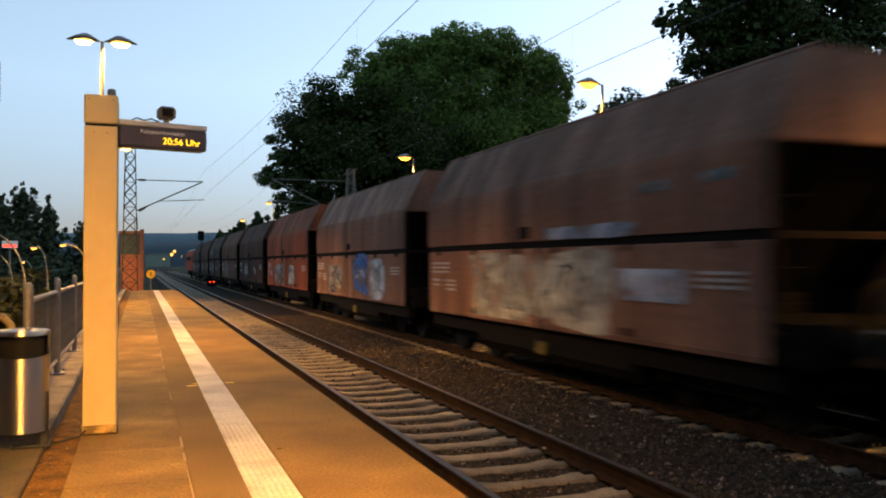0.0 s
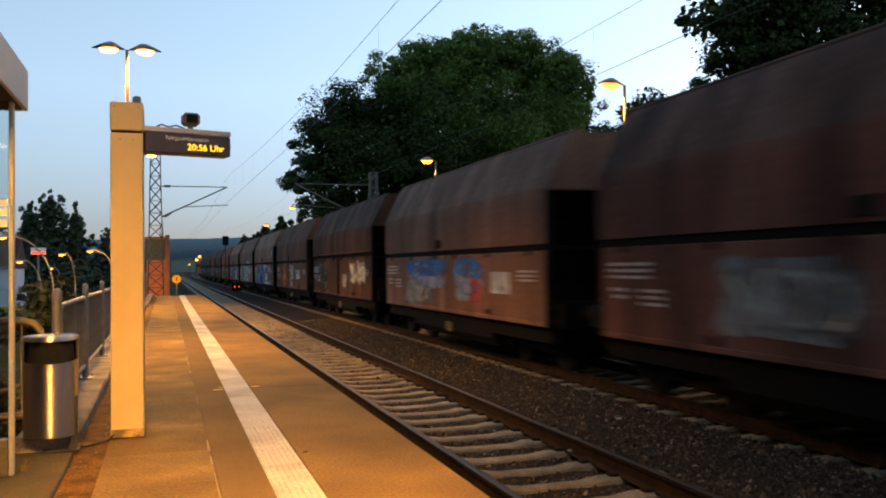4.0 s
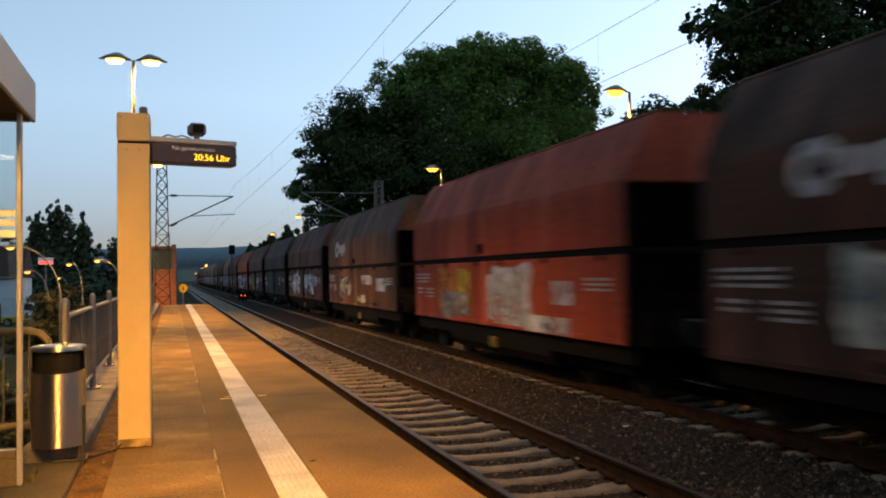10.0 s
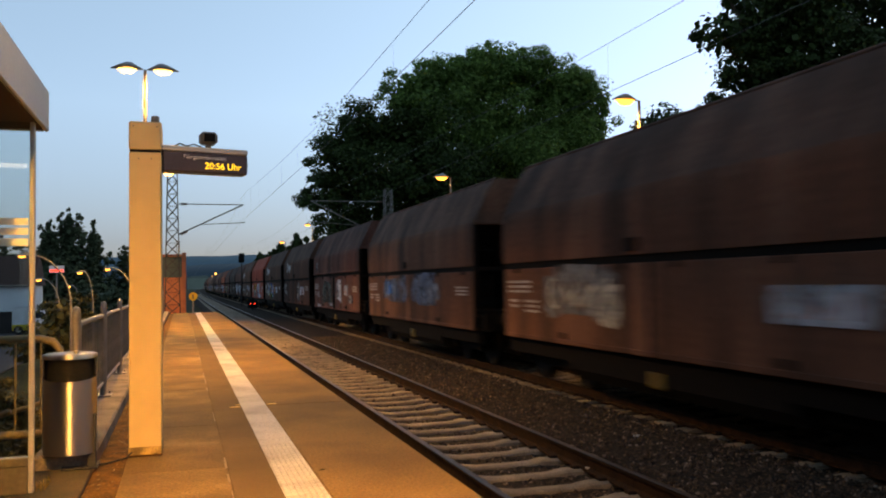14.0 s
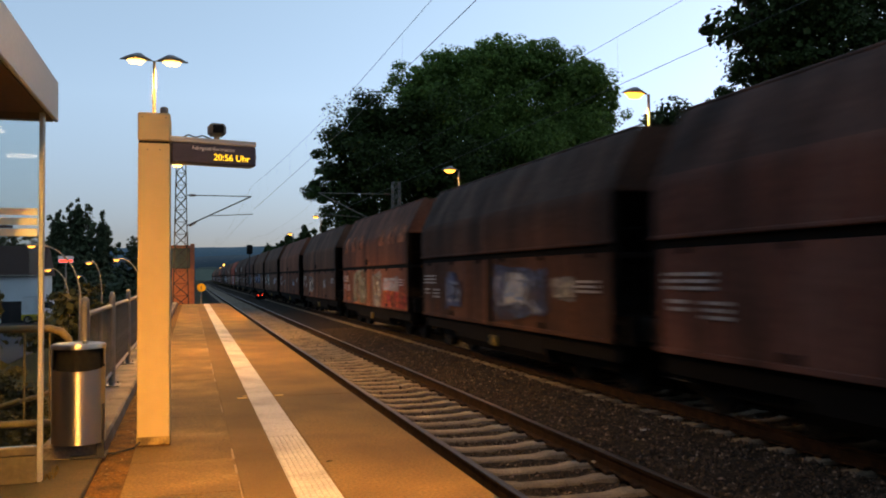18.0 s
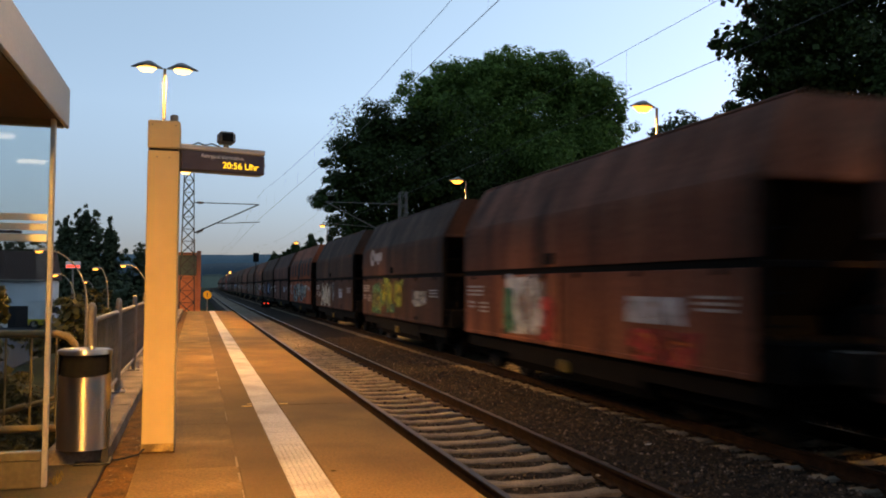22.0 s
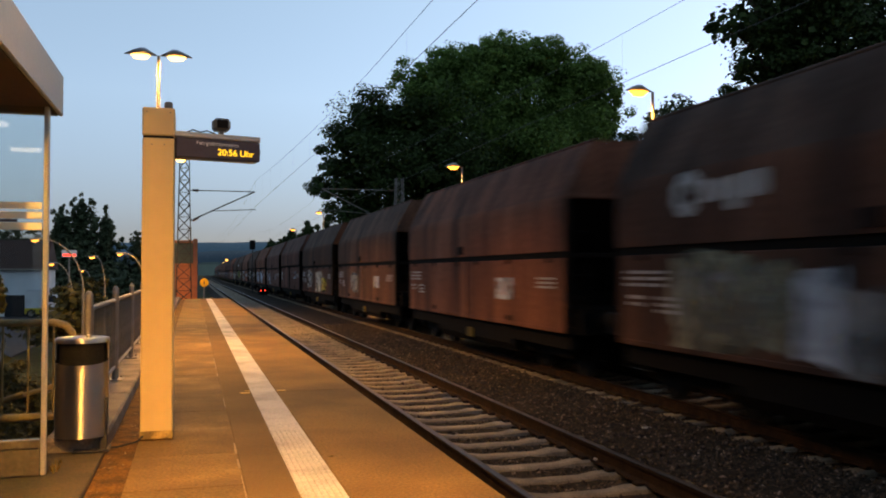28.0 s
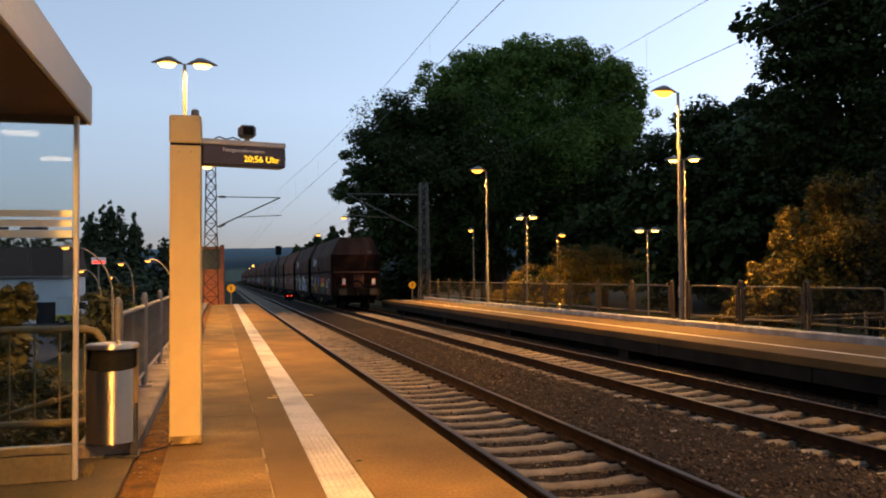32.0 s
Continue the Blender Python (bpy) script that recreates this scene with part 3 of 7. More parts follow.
# ---------------- ground and far land ----------------
RAIL = -0.55
T1, T2 = 1.69, 5.81
FAR_EDGE = 7.48


def bend(y):
    """Sideways drift of the line where it leaves the station on a wide curve."""
    return max(0.0, y - 150) ** 2 / 20000


def ground_height(x, y):
    if y > 700:
        return -3.0
    left = min(1.0, max(0.0, (-3.4 - x) / 3.2))
    right = min(1.0, max(0.0, (x - 11.0) / 5.0))
    bed = -0.98
    z = bed * (1 - left) + -2.2 * left
    z = z * (1 - right) + -1.0 * right
    z += 2.2 * min(1.0, max(0.0, (x - 26) / 20))
    return z


def build_ground():
    xs = [-3000, -1200, -500, -200, -100, -60, -40, -25, -15, -10, -8, -6.6, -5.5, -4.5, -3.4, -2.0, 0, 4, 8, 11, 13, 16, 20, 26, 32, 40, 46, 60, 100, 200, 500, 1200, 3000]
    ys = [-400, -150, -60, -30, -10, 0, 10, 20, 30, 40, 50, 65, 80, 100, 130, 170, 220, 300, 420, 600, 699, 760, 1200, 2000, 4200]
    g = Geo()
    g.add([(x, y, ground_height(x, y)) for y in ys for x in xs],
          [(j * len(xs) + i, j * len(xs) + i + 1, (j + 1) * len(xs) + i + 1, (j + 1) * len(xs) + i) for j in range(len(ys) - 1) for i in range(len(xs) - 1)])
    setting("ground", g, M["grass"], "dark rough grass and earth at dusk", "ground")
    g = Geo()
    g.prism([(-40, 20), (-9, 20), (-9, 140), (-40, 140)], -2.19, -2.15, "z")
    setting("road", g, M["road"], "grey asphalt street and yard below the embankment", "road")


build_ground()


def hill(name, y, x0, x1, top, material, seed, rough):
    """A wooded ridge across the distance."""
    rnd = random.Random(seed)
    g, n = Geo(), 90
    pts = []
    for i in range(n + 1):
        x = x0 + (x1 - x0) * i / n
        z = top * (0.82 + 0.18 * math.sin(i * 0.11 + seed) + 0.05 * math.sin(i * 0.31 + seed * 2)) + rough * rnd.uniform(-1, 1)
        pts.append((x, z))
    vs = [(x, y, -4) for x, z in pts] + [(x, y + 60, z * 0.6) for x, z in pts] + [(x, y + 200, z) for x, z in pts] + [(x, y + 500, z * 0.4) for x, z in pts]
    fs = [(r * (n + 1) + i, r * (n + 1) + i + 1, (r + 1) * (n + 1) + i + 1, (r + 1) * (n + 1) + i) for r in range(3) for i in range(n)]
    g.add(vs, fs, True)
    return tagged(part(name, g, material), "blue-grey wooded hills on the horizon", "hill", kind="structure")


# bluish glow added to distant surfaces in place of haze
def hazed_surface(name, base, lift):
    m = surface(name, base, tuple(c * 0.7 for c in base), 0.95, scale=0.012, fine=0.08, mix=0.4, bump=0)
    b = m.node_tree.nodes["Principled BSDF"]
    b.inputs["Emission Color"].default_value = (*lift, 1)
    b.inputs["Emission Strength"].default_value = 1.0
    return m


hill("backdrop_ridge", 2600, -2600, 2600, 128, hazed_surface("far_ridge_woods", (0.02, 0.035, 0.055), (0.009, 0.034, 0.068)), 1, 1.2)
hill("backdrop_woods", 1500, -1500, 1500, 46, hazed_surface("near_ridge_woods", (0.008, 0.015, 0.022), (0.001, 0.01, 0.024)), 2, 1.5)


# ---------------- tracks ----------------
def rail_profile(x, z, half):
    """Outline of a flat-bottomed rail whose top lies at z."""
    h = 0.172
    r = [(-0.075, -h), (0.075, -h), (0.075, -h + 0.012), (0.012, -h + 0.03), (0.009, -0.045), (0.034, -0.036), (0.036, -0.008)]
    return [(x + u, z + w) for u, w in r] + [(x - u, z + w) for u, w in reversed(r[2:])]


def along(prof, ys, g):
    """Draws an outline along the line, bending with it."""
    n = len(prof)
    vs = [(u + bend(y), y, w) for y in ys for u, w in prof]
    fs = [(j * n + i, j * n + (i + 1) % n, (j + 1) * n + (i + 1) % n, (j + 1) * n + i) for j in range(len(ys) - 1) for i in range(n)]
    g.add(vs, fs)
    g.add(vs[:n], [tuple(range(n - 1, -1, -1))])


TRACK_YS = [-60, 0, 40, 80, 120, 150, 170, 190, 220, 260, 300, 350, 400, 460, 520, 580, 650]


def build_track(name, cx):
    track = thing(name, "pair of rusty rails on concrete sleepers in ballast", "railway track", "railway tracks")
    track["kind"] = "structure"
    for s in (-1, 1):
        g = Geo()
        along(rail_profile(cx + s * 0.7535, RAIL - 0.004, 1), TRACK_YS, g)
        rail = part("rail", g, M["rail_side"], track)
        g = Geo()
        x = cx + s * 0.7535
        along([(x - 0.03, RAIL - 0.006), (x + 0.03, RAIL - 0.006), (x + 0.034, RAIL - 0.003), (x + 0.02, RAIL + 0.001), (x - 0.02, RAIL + 0.001), (x - 0.034, RAIL - 0.003)], TRACK_YS, g)
        part("rail_head", g, M["rail_top"], rail, "shiny worn running surface")
    return track


track_1, track_2 = build_track("track_1", T1), build_track("track_2", T2)


def build_ballast():
    """The stone bed: a finely uneven sheet from platform to platform."""
    rnd = random.Random(5)
    g = Geo()
    xs = [-0.25 + i * 0.16 for i in range(0, 52)]
    ys = [2.0]
    while ys[-1] < 60:
        ys.append(ys[-1] + 0.12 + 0.006 * ys[-1])
    ys = [-40, -10, 0] + ys + [80, 110, 150, 180, 210, 250, 300, 380, 460, 550, 650]

    def z(x, y):
        d = min(abs(x - T1), abs(x - T2))
        base = RAIL - 0.228 + 0.075 * min(1.0, max(0.0, (d - 1.0) / 0.2))
        return base + 0.02 * noise.noise((x * 4, y * 4, 0)) + rnd.uniform(-0.01, 0.01)

    n = len(xs)
    g.add([(x + bend(y), y, z(x, y)) for y in ys for x in xs],
          [(j * n + i, j * n + i + 1, (j + 1) * n + i + 1, (j + 1) * n + i) for j in range(len(ys) - 1) for i in range(n - 1)])
    ob = setting("ballast", g, M["ballast"], "brown-grey ballast bed between the platforms", "ballast")
    ob["kind"] = "structure"


build_ballast()

# ---------------- near platform ----------------
P0, P1 = -28.0, 44.9


def build_platform():
    g = Geo()
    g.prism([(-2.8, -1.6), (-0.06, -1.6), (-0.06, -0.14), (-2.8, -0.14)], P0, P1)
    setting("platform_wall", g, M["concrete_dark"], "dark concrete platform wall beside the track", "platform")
    g = Geo()
    g.box(-0.893, 0.0, P0, 9.63, -0.14, 0, 0.012)
    g.box(-0.893, 0.0, 9.645, P1, -0.14, -0.001, 0.012)
    setting("platform_edge", g, M["asphalt"], "brown asphalt platform edge with one cross joint", "platform")
    g = Geo()
    g.box(-1.475, -1.169, P0, P1, -0.14, -0.003, 0.008)
    setting("platform_middle", g, M["asphalt_dark"], "darker asphalt band beside the white strip", "platform")
    g = Geo()
    g.box(-2.2, -0.6, P0 + 0.01, P1 - 0.01, -0.139, -0.008)
    setting("platform_bed", g, M["slab"], "pale mortar bed between paving", "platform")
    g = Geo()
    g.box(-2.42, -2.2, P0, P1, -0.139, -0.025)
    setting("drain_channel", g, M["drain"], "brown dirt-filled drain channel along the platform", "drain")
    g = Geo()
    for i in range(16):
        y0 = 6.86 + i * 2.45
        g.box(-2.85, -2.415, y0, min(P1, y0 + 2.44), -0.9, 0.1, 0.02)
    setting("kerb_1", g, M["kerb_near"], "weathered concrete kerb under the railing", "kerb")


build_platform()


# ---------------- far platform ----------------
F1 = 49.6
FZ = -0.04


def build_far_platform():
    g = Geo()
    g.box(FAR_EDGE, 8.43, P0, F1, FZ - 0.16, FZ, 0.012)
    g.box(8.565, 10.04, P0, F1, FZ - 0.16, FZ, 0.01)
    setting("far_platform_top", g, M["asphalt_far"], "lamplit asphalt top of the opposite platform", "platform")
    g = Geo()
    g.box(8.432, 8.563, P0, F1, FZ - 0.1, FZ - 0.003)
    setting("far_platform_line", g, M["line"], "white safety line on the opposite platform", "platform line")
    g = Geo()
    for i in range(16):
        y0 = P0 + i * 4.98
        g.box(FAR_EDGE + 0.02, FAR_EDGE + 0.32, y0, min(F1, y0 + 4.96), FZ - 0.42, FZ - 0.162, 0.01)
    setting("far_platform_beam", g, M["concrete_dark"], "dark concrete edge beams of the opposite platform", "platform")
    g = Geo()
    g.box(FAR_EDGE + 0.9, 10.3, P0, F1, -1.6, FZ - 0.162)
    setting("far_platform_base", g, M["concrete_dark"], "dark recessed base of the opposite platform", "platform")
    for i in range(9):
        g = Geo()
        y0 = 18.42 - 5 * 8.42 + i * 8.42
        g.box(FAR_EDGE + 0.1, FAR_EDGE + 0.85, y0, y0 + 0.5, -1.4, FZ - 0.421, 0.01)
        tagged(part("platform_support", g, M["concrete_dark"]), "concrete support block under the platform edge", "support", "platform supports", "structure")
    g = Geo()
    for i in range(32):
        y0 = P0 + i * 2.45
        g.box(10.045, 10.4, y0, min(F1, y0 + 2.435), -0.9, 0.1, 0.02)
    setting("kerb_2", g, M["concrete"], "pale weathered concrete kerb under the opposite railing", "kerb")


build_far_platform()


# ---------------- railings ----------------
def railing_panel(length, height, n_bars, tube, metal, label):
    """Tubular frame with upright bars, along local y."""
    root = thing("railing", label, "railing", "platform railings")
    r, top, low = 0.024, height - 0.06, 0.16
    c = 0.09
    g = Geo()
    g.tube([(0, 0, low), (0, 0, top - c), (0, c * 0.3, top - c * 0.3), (0, c, top), (0, length - c, top), (0, length - c * 0.3, top - c * 0.3), (0, length, top - c), (0, length, low)], r, 8)
    part("frame", g, M[tube], root)
    g = Geo()
    g.tube([(0, 0, low), (0, length, low)], r * 0.9, 8)
    part("lower_rail", g, M[tube], root)
    bar = Geo().tube([(0, 0, low), (0, 0, top)], 0.0048, 5).mesh("bar")
    for i in range(1, n_bars):
        part("bar", bar, M[metal], root, at=(0, length * i / n_bars, 0))
    return root


def railing_post(height, metal, label):
    """Two close tubes joined by a bow at the top, on a foot plate."""
    root = thing("railing_post", label, "railing post", "platform railing posts")
    r, w = 0.03, 0.062
    pts = [(0, -w, 0)] + [(0, -w * math.cos(a), height - w + w * math.sin(a)) for a in [k * math.pi / 8 for k in range(9)]] + [(0, w, 0)]
    part("tube", Geo().tube(pts, r, 8), M[metal], root)
    part("foot_plate", Geo().box(-0.09, 0.09, -0.13, 0.13, 0.0, 0.015, 0.004), M[metal], root)
    part("bolt", Geo().tube([(0.06, 0.1, 0.014), (0.06, 0.1, 0.04)], 0.012, 6), M[metal], root)
    part("bolt", Geo().tube([(-0.06, -0.1, 0.014), (-0.06, -0.1, 0.04)], 0.012, 6), M[metal], root)
    return root


def build_railings():
    near_post = railing_post(1.05, "galv", "galvanised double-tube railing post with rounded top")
    far_post = railing_post(1.05, "rail_dark", "dark steel double-tube railing post with rounded top")
    near_panel = railing_panel(2.2, 0.98, 18, "galv", "galv", "galvanised tubular railing panel with thin upright bars")
    far_panel = railing_panel(2.2, 0.98, 18, "rail_dark", "mast", "dark tubular railing panel with thin upright bars")
    used = set()
    for x, start, step, count in ((-2.65, 7.8, 2.62, 14), (10.3, 3.65, 2.37, 8), (10.3, 21.05, 2.37, 13)):
        for i in range(count):
            y = start + i * step
            a, b = pose(x, y, 0.1), pose(x, y + 0.16, 0.1)
            for proto, m, last in ((near_post if x < 0 else far_post, a, False), (near_panel if x < 0 else far_panel, b, i == count - 1)):
                if last:
                    continue
                if proto.name in used:
                    p = copy_thing(proto, m)
                else:
                    used.add(proto.name)
                    p = proto
                    p.matrix_basis = m
                if proto in (near_panel, far_panel):
                    p.scale = (1, (step - 0.32) / 2.2, 1)
    # handrail of the ramp that rises behind the opposite platform
    ramp = thing("ramp_handrail", "low lamplit tube handrail of the ramp behind the platform", "handrail")
    slope = lambda y: 0.04 + (22.9 - y) * 0.062
    for x, dz, y0, y1 in ((11.8, -0.07, 8.0, 23.0), (11.0, -0.16, 9.0, 19.2)):
        part("rail", Geo().tube([(x, y0, slope(y0) + dz), (x, y1, slope(y1) + dz)], 0.022, 8), M["mast"], ramp)
    for k in range(8):
        y = 22.95 - k * 1.86
        part("post", Geo().tube([(11.8, y, -1.2), (11.8, y, slope(y) - 0.03), (11.8, y, slope(y))], [0.035, 0.035, 0.015], 8), M["rail_dark"], ramp)
    for k in range(5):
        y = 19.0 - k * 2.4
        part("post", Geo().tube([(11.0, y, -1.2), (11.0, y, slope(y) - 0.16)], 0.025, 8), M["rail_dark"], ramp)
    # a cross railing behind the shelter
    g_root = thing("end_railing", "sand-coloured bent tube railing with thin uprights", "railing", at=(-4.75, 7.3, 0.0))
    r = 0.03
    g = Geo()
    g.tube([(0, 0, 0.94), (1.9, 0, 0.94), (1.98, 0, 0.915), (2.03, 0, 0.86), (2.05, 0, 0.78), (2.05, 0, -0.1)], r, 10)
    part("top_tube", g, M["rail_tan"], g_root)
    part("lower_tube", Geo().tube([(0, 0, 0.2), (2.05, 0, 0.2)], r, 10), M["rail_tan"], g_root)
    bar = Geo().tube([(0, 0, 0.2), (0, 0, 0.94)], 0.009, 6).mesh("upright")
    for i in range(11):
        part("upright", bar, M["rail_tan"], g_root, at=(0.08 + i * 0.182, 0, 0))
    g = Geo()
    g.tube([(0, 0.8, -0.2), (1.6, 0.5, 0.32)], 0.022, 8)
    g.tube([(0, 1.6, -0.25), (1.9, 1.2, 0.34)], 0.022, 8)
    tagged(part("stair_handrail", g, M["rail_tan"]), "slanted tube handrail of the steps below", "handrail").location = (-4.75, 7.3, 0)


build_railings()


# ---------------- information pillar ----------------
def build_pillar():
    root = thing("information_pillar", "sand-coloured metal-clad pillar with a capped head and display arm", "pillar", at=(-2.07, 7.32, 0))
    hw, d = 0.122, 0.2
    part("shaft", Geo().box(-hw, hw, -d, d, 0.0, 2.415, 0.008), M["pillar"], root)
    part("cap", Geo().box(-hw - 0.003, hw + 0.003, -d - 0.003, d + 0.003, 2.43, 2.66, 0.012), M["pillar"], root)
    part("joint", Geo().box(-hw + 0.006, hw - 0.006, -d + 0.006, d - 0.006, 2.41, 2.435), M["black"], root, "dark shadow gap")
    part("base_plate", Geo().box(-hw - 0.004, hw + 0.004, -d - 0.004, d + 0.004, 0.0, 0.012, 0.003), M["drain"], root)
    part("stained_foot", Geo().box(-hw - 0.003, hw + 0.003, -d - 0.003, d + 0.003, 0.012, 0.075, 0.002), M["foot_stain"], root, "dirty splash zone at the foot")
    screw = Geo().tube([(0, 0, 0), (0, -0.006, 0)], 0.006, 8).mesh("screw")
    for x, z in ((-0.05, 2.36), (0.045, 2.36), (-0.09, 2.62), (0.09, 2.62)):
        part("screw", screw, M["grey_plastic"], root, at=(x, -d - 0.001 - (0.003 if z > 2.43 else 0), z))
    part("sensor", Geo().tube([(0.07, 0.0, 2.66), (0.07, 0.0, 2.70), (0.07, 0, 2.735), (0.07, 0, 2.745)], [0.026, 0.034, 0.034, 0.02], 12), M["grey_plastic"], root, "small dark dome on the cap")
    part("cable", Geo().tube([(-0.1, -d - 0.012, 0.04), (-0.14, -d - 0.06, 0.008), (-0.28, -d - 0.12, -0.012), (-0.4, -d - 0.1, -0.015)], 0.008, 6), M["tyre"], root)
    return root


def build_display():
    root = thing("information_display", "dark passenger display showing amber time on a pillar arm", "display", at=(-1.935, 7.14, 2.27), turn=14)
    w, h, d = 0.70, 0.2, 0.16
    part("case", Geo().box(0, w, 0, d, 0, h - 0.035, 0.01), M["sign"], root)
    part("top_cover", Geo().box(-0.01, w + 0.003, -0.004, d + 0.004, h - 0.033, h + 0.012, 0.008), M["sign_top"], root, "pale metal top cover")
    part("end_lug", Geo().box(w + 0.001, w + 0.018, 0.05, 0.11, 0.07, 0.11, 0.004), M["sign"], root)
    part("cable", Geo().tube([(0.09, 0.05, h + 0.01), (0.14, 0.03, h + 0.035), (0.2, 0.04, h + 0.02), (0.26, 0.05, h + 0.04), (0.33, 0.06, h + 0.02)], 0.006, 6), M["tyre"], root)
    words("heading", "Fahrgastinformation", 0.044, M["print"], root, (0.16, -0.006, 0.112))
    words("time_text", "20:56 Uhr", 0.075, M["led"], root, (0.335, -0.006, 0.035))
    s = thing("loudspeaker", "grey box loudspeaker mounted on the display top", "loudspeaker", at=(-1.58, 7.28, 2.482), turn=10)
    part("body", Geo().box(-0.07, 0.07, -0.06, 0.06, 0.03, 0.135, 0.022), M["grey_plastic"], s)
    part("grille", Geo().box(-0.045, 0.045, -0.068, -0.0605, 0.05, 0.118, 0.003), M["black"], s)
    part("bracket", Geo().box(-0.02, 0.02, -0.02, 0.02, 0.0, 0.032, 0.003), M["galv"], s)


build_pillar()
build_display()


# ---------------- litter bin ----------------
def build_bin():
    root = thing("litter_bin", "cylindrical brushed-steel litter bin with dark slot", "litter bin", at=(-2.59, 6.88, 0.0))
    r = 0.187
    n = 40
    a = [2 * math.pi * k / n for k in range(n)]
    ring = lambda rr, z: [(rr * math.cos(t), rr * math.sin(t), z) for t in a]
    g = Geo()
    vs = ring(r, 0.115) + [(r * math.cos(t), r * math.sin(t), 0.69 - 0.04 * max(0.0, math.cos(t - 4.7)) ** 0.7) for t in a]
    g.add(vs, [(i, (i + 1) % n, n + (i + 1) % n, n + i) for i in range(n)], True)
    g.add(ring(r, 0.115), [tuple(range(n))])
    part("drum", g, M["steel"], root)
    g = Geo()
    g.tube([(0, 0, 0.6), (0, 0, 0.815)], r - 0.02, n, caps=False)
    part("inner", g, M["black"], root, "black slot band")
    g = Geo()
    back = [k for k in range(n) if not (200 < math.degrees(a[k]) < 338)]
    for k in back:
        k2 = (k + 1) % n
        g.add([(r * math.cos(a[k]), r * math.sin(a[k]), 0.69), (r * math.cos(a[k2]), r * math.sin(a[k2]), 0.69),
               (r * math.cos(a[k2]), r * math.sin(a[k2]), 0.82), (r * math.cos(a[k]), r * math.sin(a[k]), 0.82)], [(0, 1, 2, 3)], True)
    part("hood", g, M["steel"], root)
    part("lid", Geo().tube([(0, 0, 0.812), (0, 0, 0.838), (0, 0, 0.848)], [r + 0.006, r + 0.006, r - 0.01], n), M["steel"], root, "flat steel lid")
    part("stand", Geo().box(0.13, 0.185, -0.08, 0.0, 0.0, 0.4, 0.005), M["mast"], root)
    part("foot", Geo().box(-0.05, 0.2, -0.12, 0.12, 0.0, 0.015, 0.003), M["mast"], root)
    part("lock", Geo().tube([(0.05, -0.06, 0.848), (0.05, -0.06, 0.87)], 0.02, 10), M["steel"], root)
    g = Geo()
    g.box(-4.9, -2.425, P0, 6.85, -0.6, -0.001, 0.01)
    setting("shelter_pad", g, M["pad"], "stained paving beside the shelter", "paving")


build_bin()


# ---------------- shelter ----------------
def build_shelter():
    root = thing("platform_shelter", "glass platform shelter with a broad metal roof edge", "shelter", at=(-2.73, 6.14, 0))
    y0, w = -8.2, 1.95
    part("roof", Geo().prism([(0.02, 2.475), (0.02, 2.72), (-w, 2.80), (-w, 2.475)], y0, 0.27), M["alu"], root)
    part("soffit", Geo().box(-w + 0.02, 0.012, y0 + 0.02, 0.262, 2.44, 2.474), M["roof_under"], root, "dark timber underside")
    part("fascia", Geo().box(0.021, 0.05, y0, 0.29, 2.43, 2.715, 0.008), M["alu"], root)
    part("end_fascia", Geo().box(-w, 0.02, 0.271, 0.295, 2.43, 2.715, 0.008), M["alu"], root)
    for x in (0.0, -w + 0.06):
        part("post", Geo().box(x - 0.022, x + 0.008, -0.03, 0.03, 0.0, 2.44, 0.005), M["alu"], root)
    part("post", Geo().box(-w + 0.03, -w + 0.07, y0 + 0.1, y0 + 0.16, 0.0, 2.44, 0.005), M["alu"], root)
    part("plinth", Geo().box(-w + 0.07, -0.023, -0.04, 0.03, 0.0, 0.18, 0.006), M["plinth"], root)
    part("sill", Geo().box(-w + 0.07, -0.023, -0.05, 0.04, 0.181, 0.235, 0.006), M["plinth"], root)
    pane = part("pane", Geo().box(-w + 0.07, -0.023, -0.006, 0.006, 0.236, 2.44), M["glass"], root, "clear glass end pane")
    pane.visible_shadow = False
    back = part("pane", Geo().box(-w + 0.04, -w + 0.052, y0 + 0.17, -0.04, 0.25, 2.44), M["glass"], root, "clear glass rear pane")
    back.visible_shadow = False
    for z0, z1 in ((1.755, 1.80), (1.69, 1.735), (1.615, 1.665)):
        part("stripe", Geo().box(-w + 0.07, -0.032, -0.0105, -0.007, z0, z1), M["frost"], root, "frosted cream stripe")
    for y in (-0.7, -2.1, -4.5, -6.5):
        part("ceiling_light", Geo().box(-0.62, -0.38, y - 0.05, y + 0.05, 2.41, 2.439, 0.006), M["tube_light"], root, "lit white strip under the roof")
    for x0, x1 in ((-0.62, -0.42), (-0.35, -0.18)):
        part("lettering", Geo().box(x0, x1, -0.0105, -0.007, 1.668, 1.686), M["sign"], root, "dark illegible print")


build_shelter()


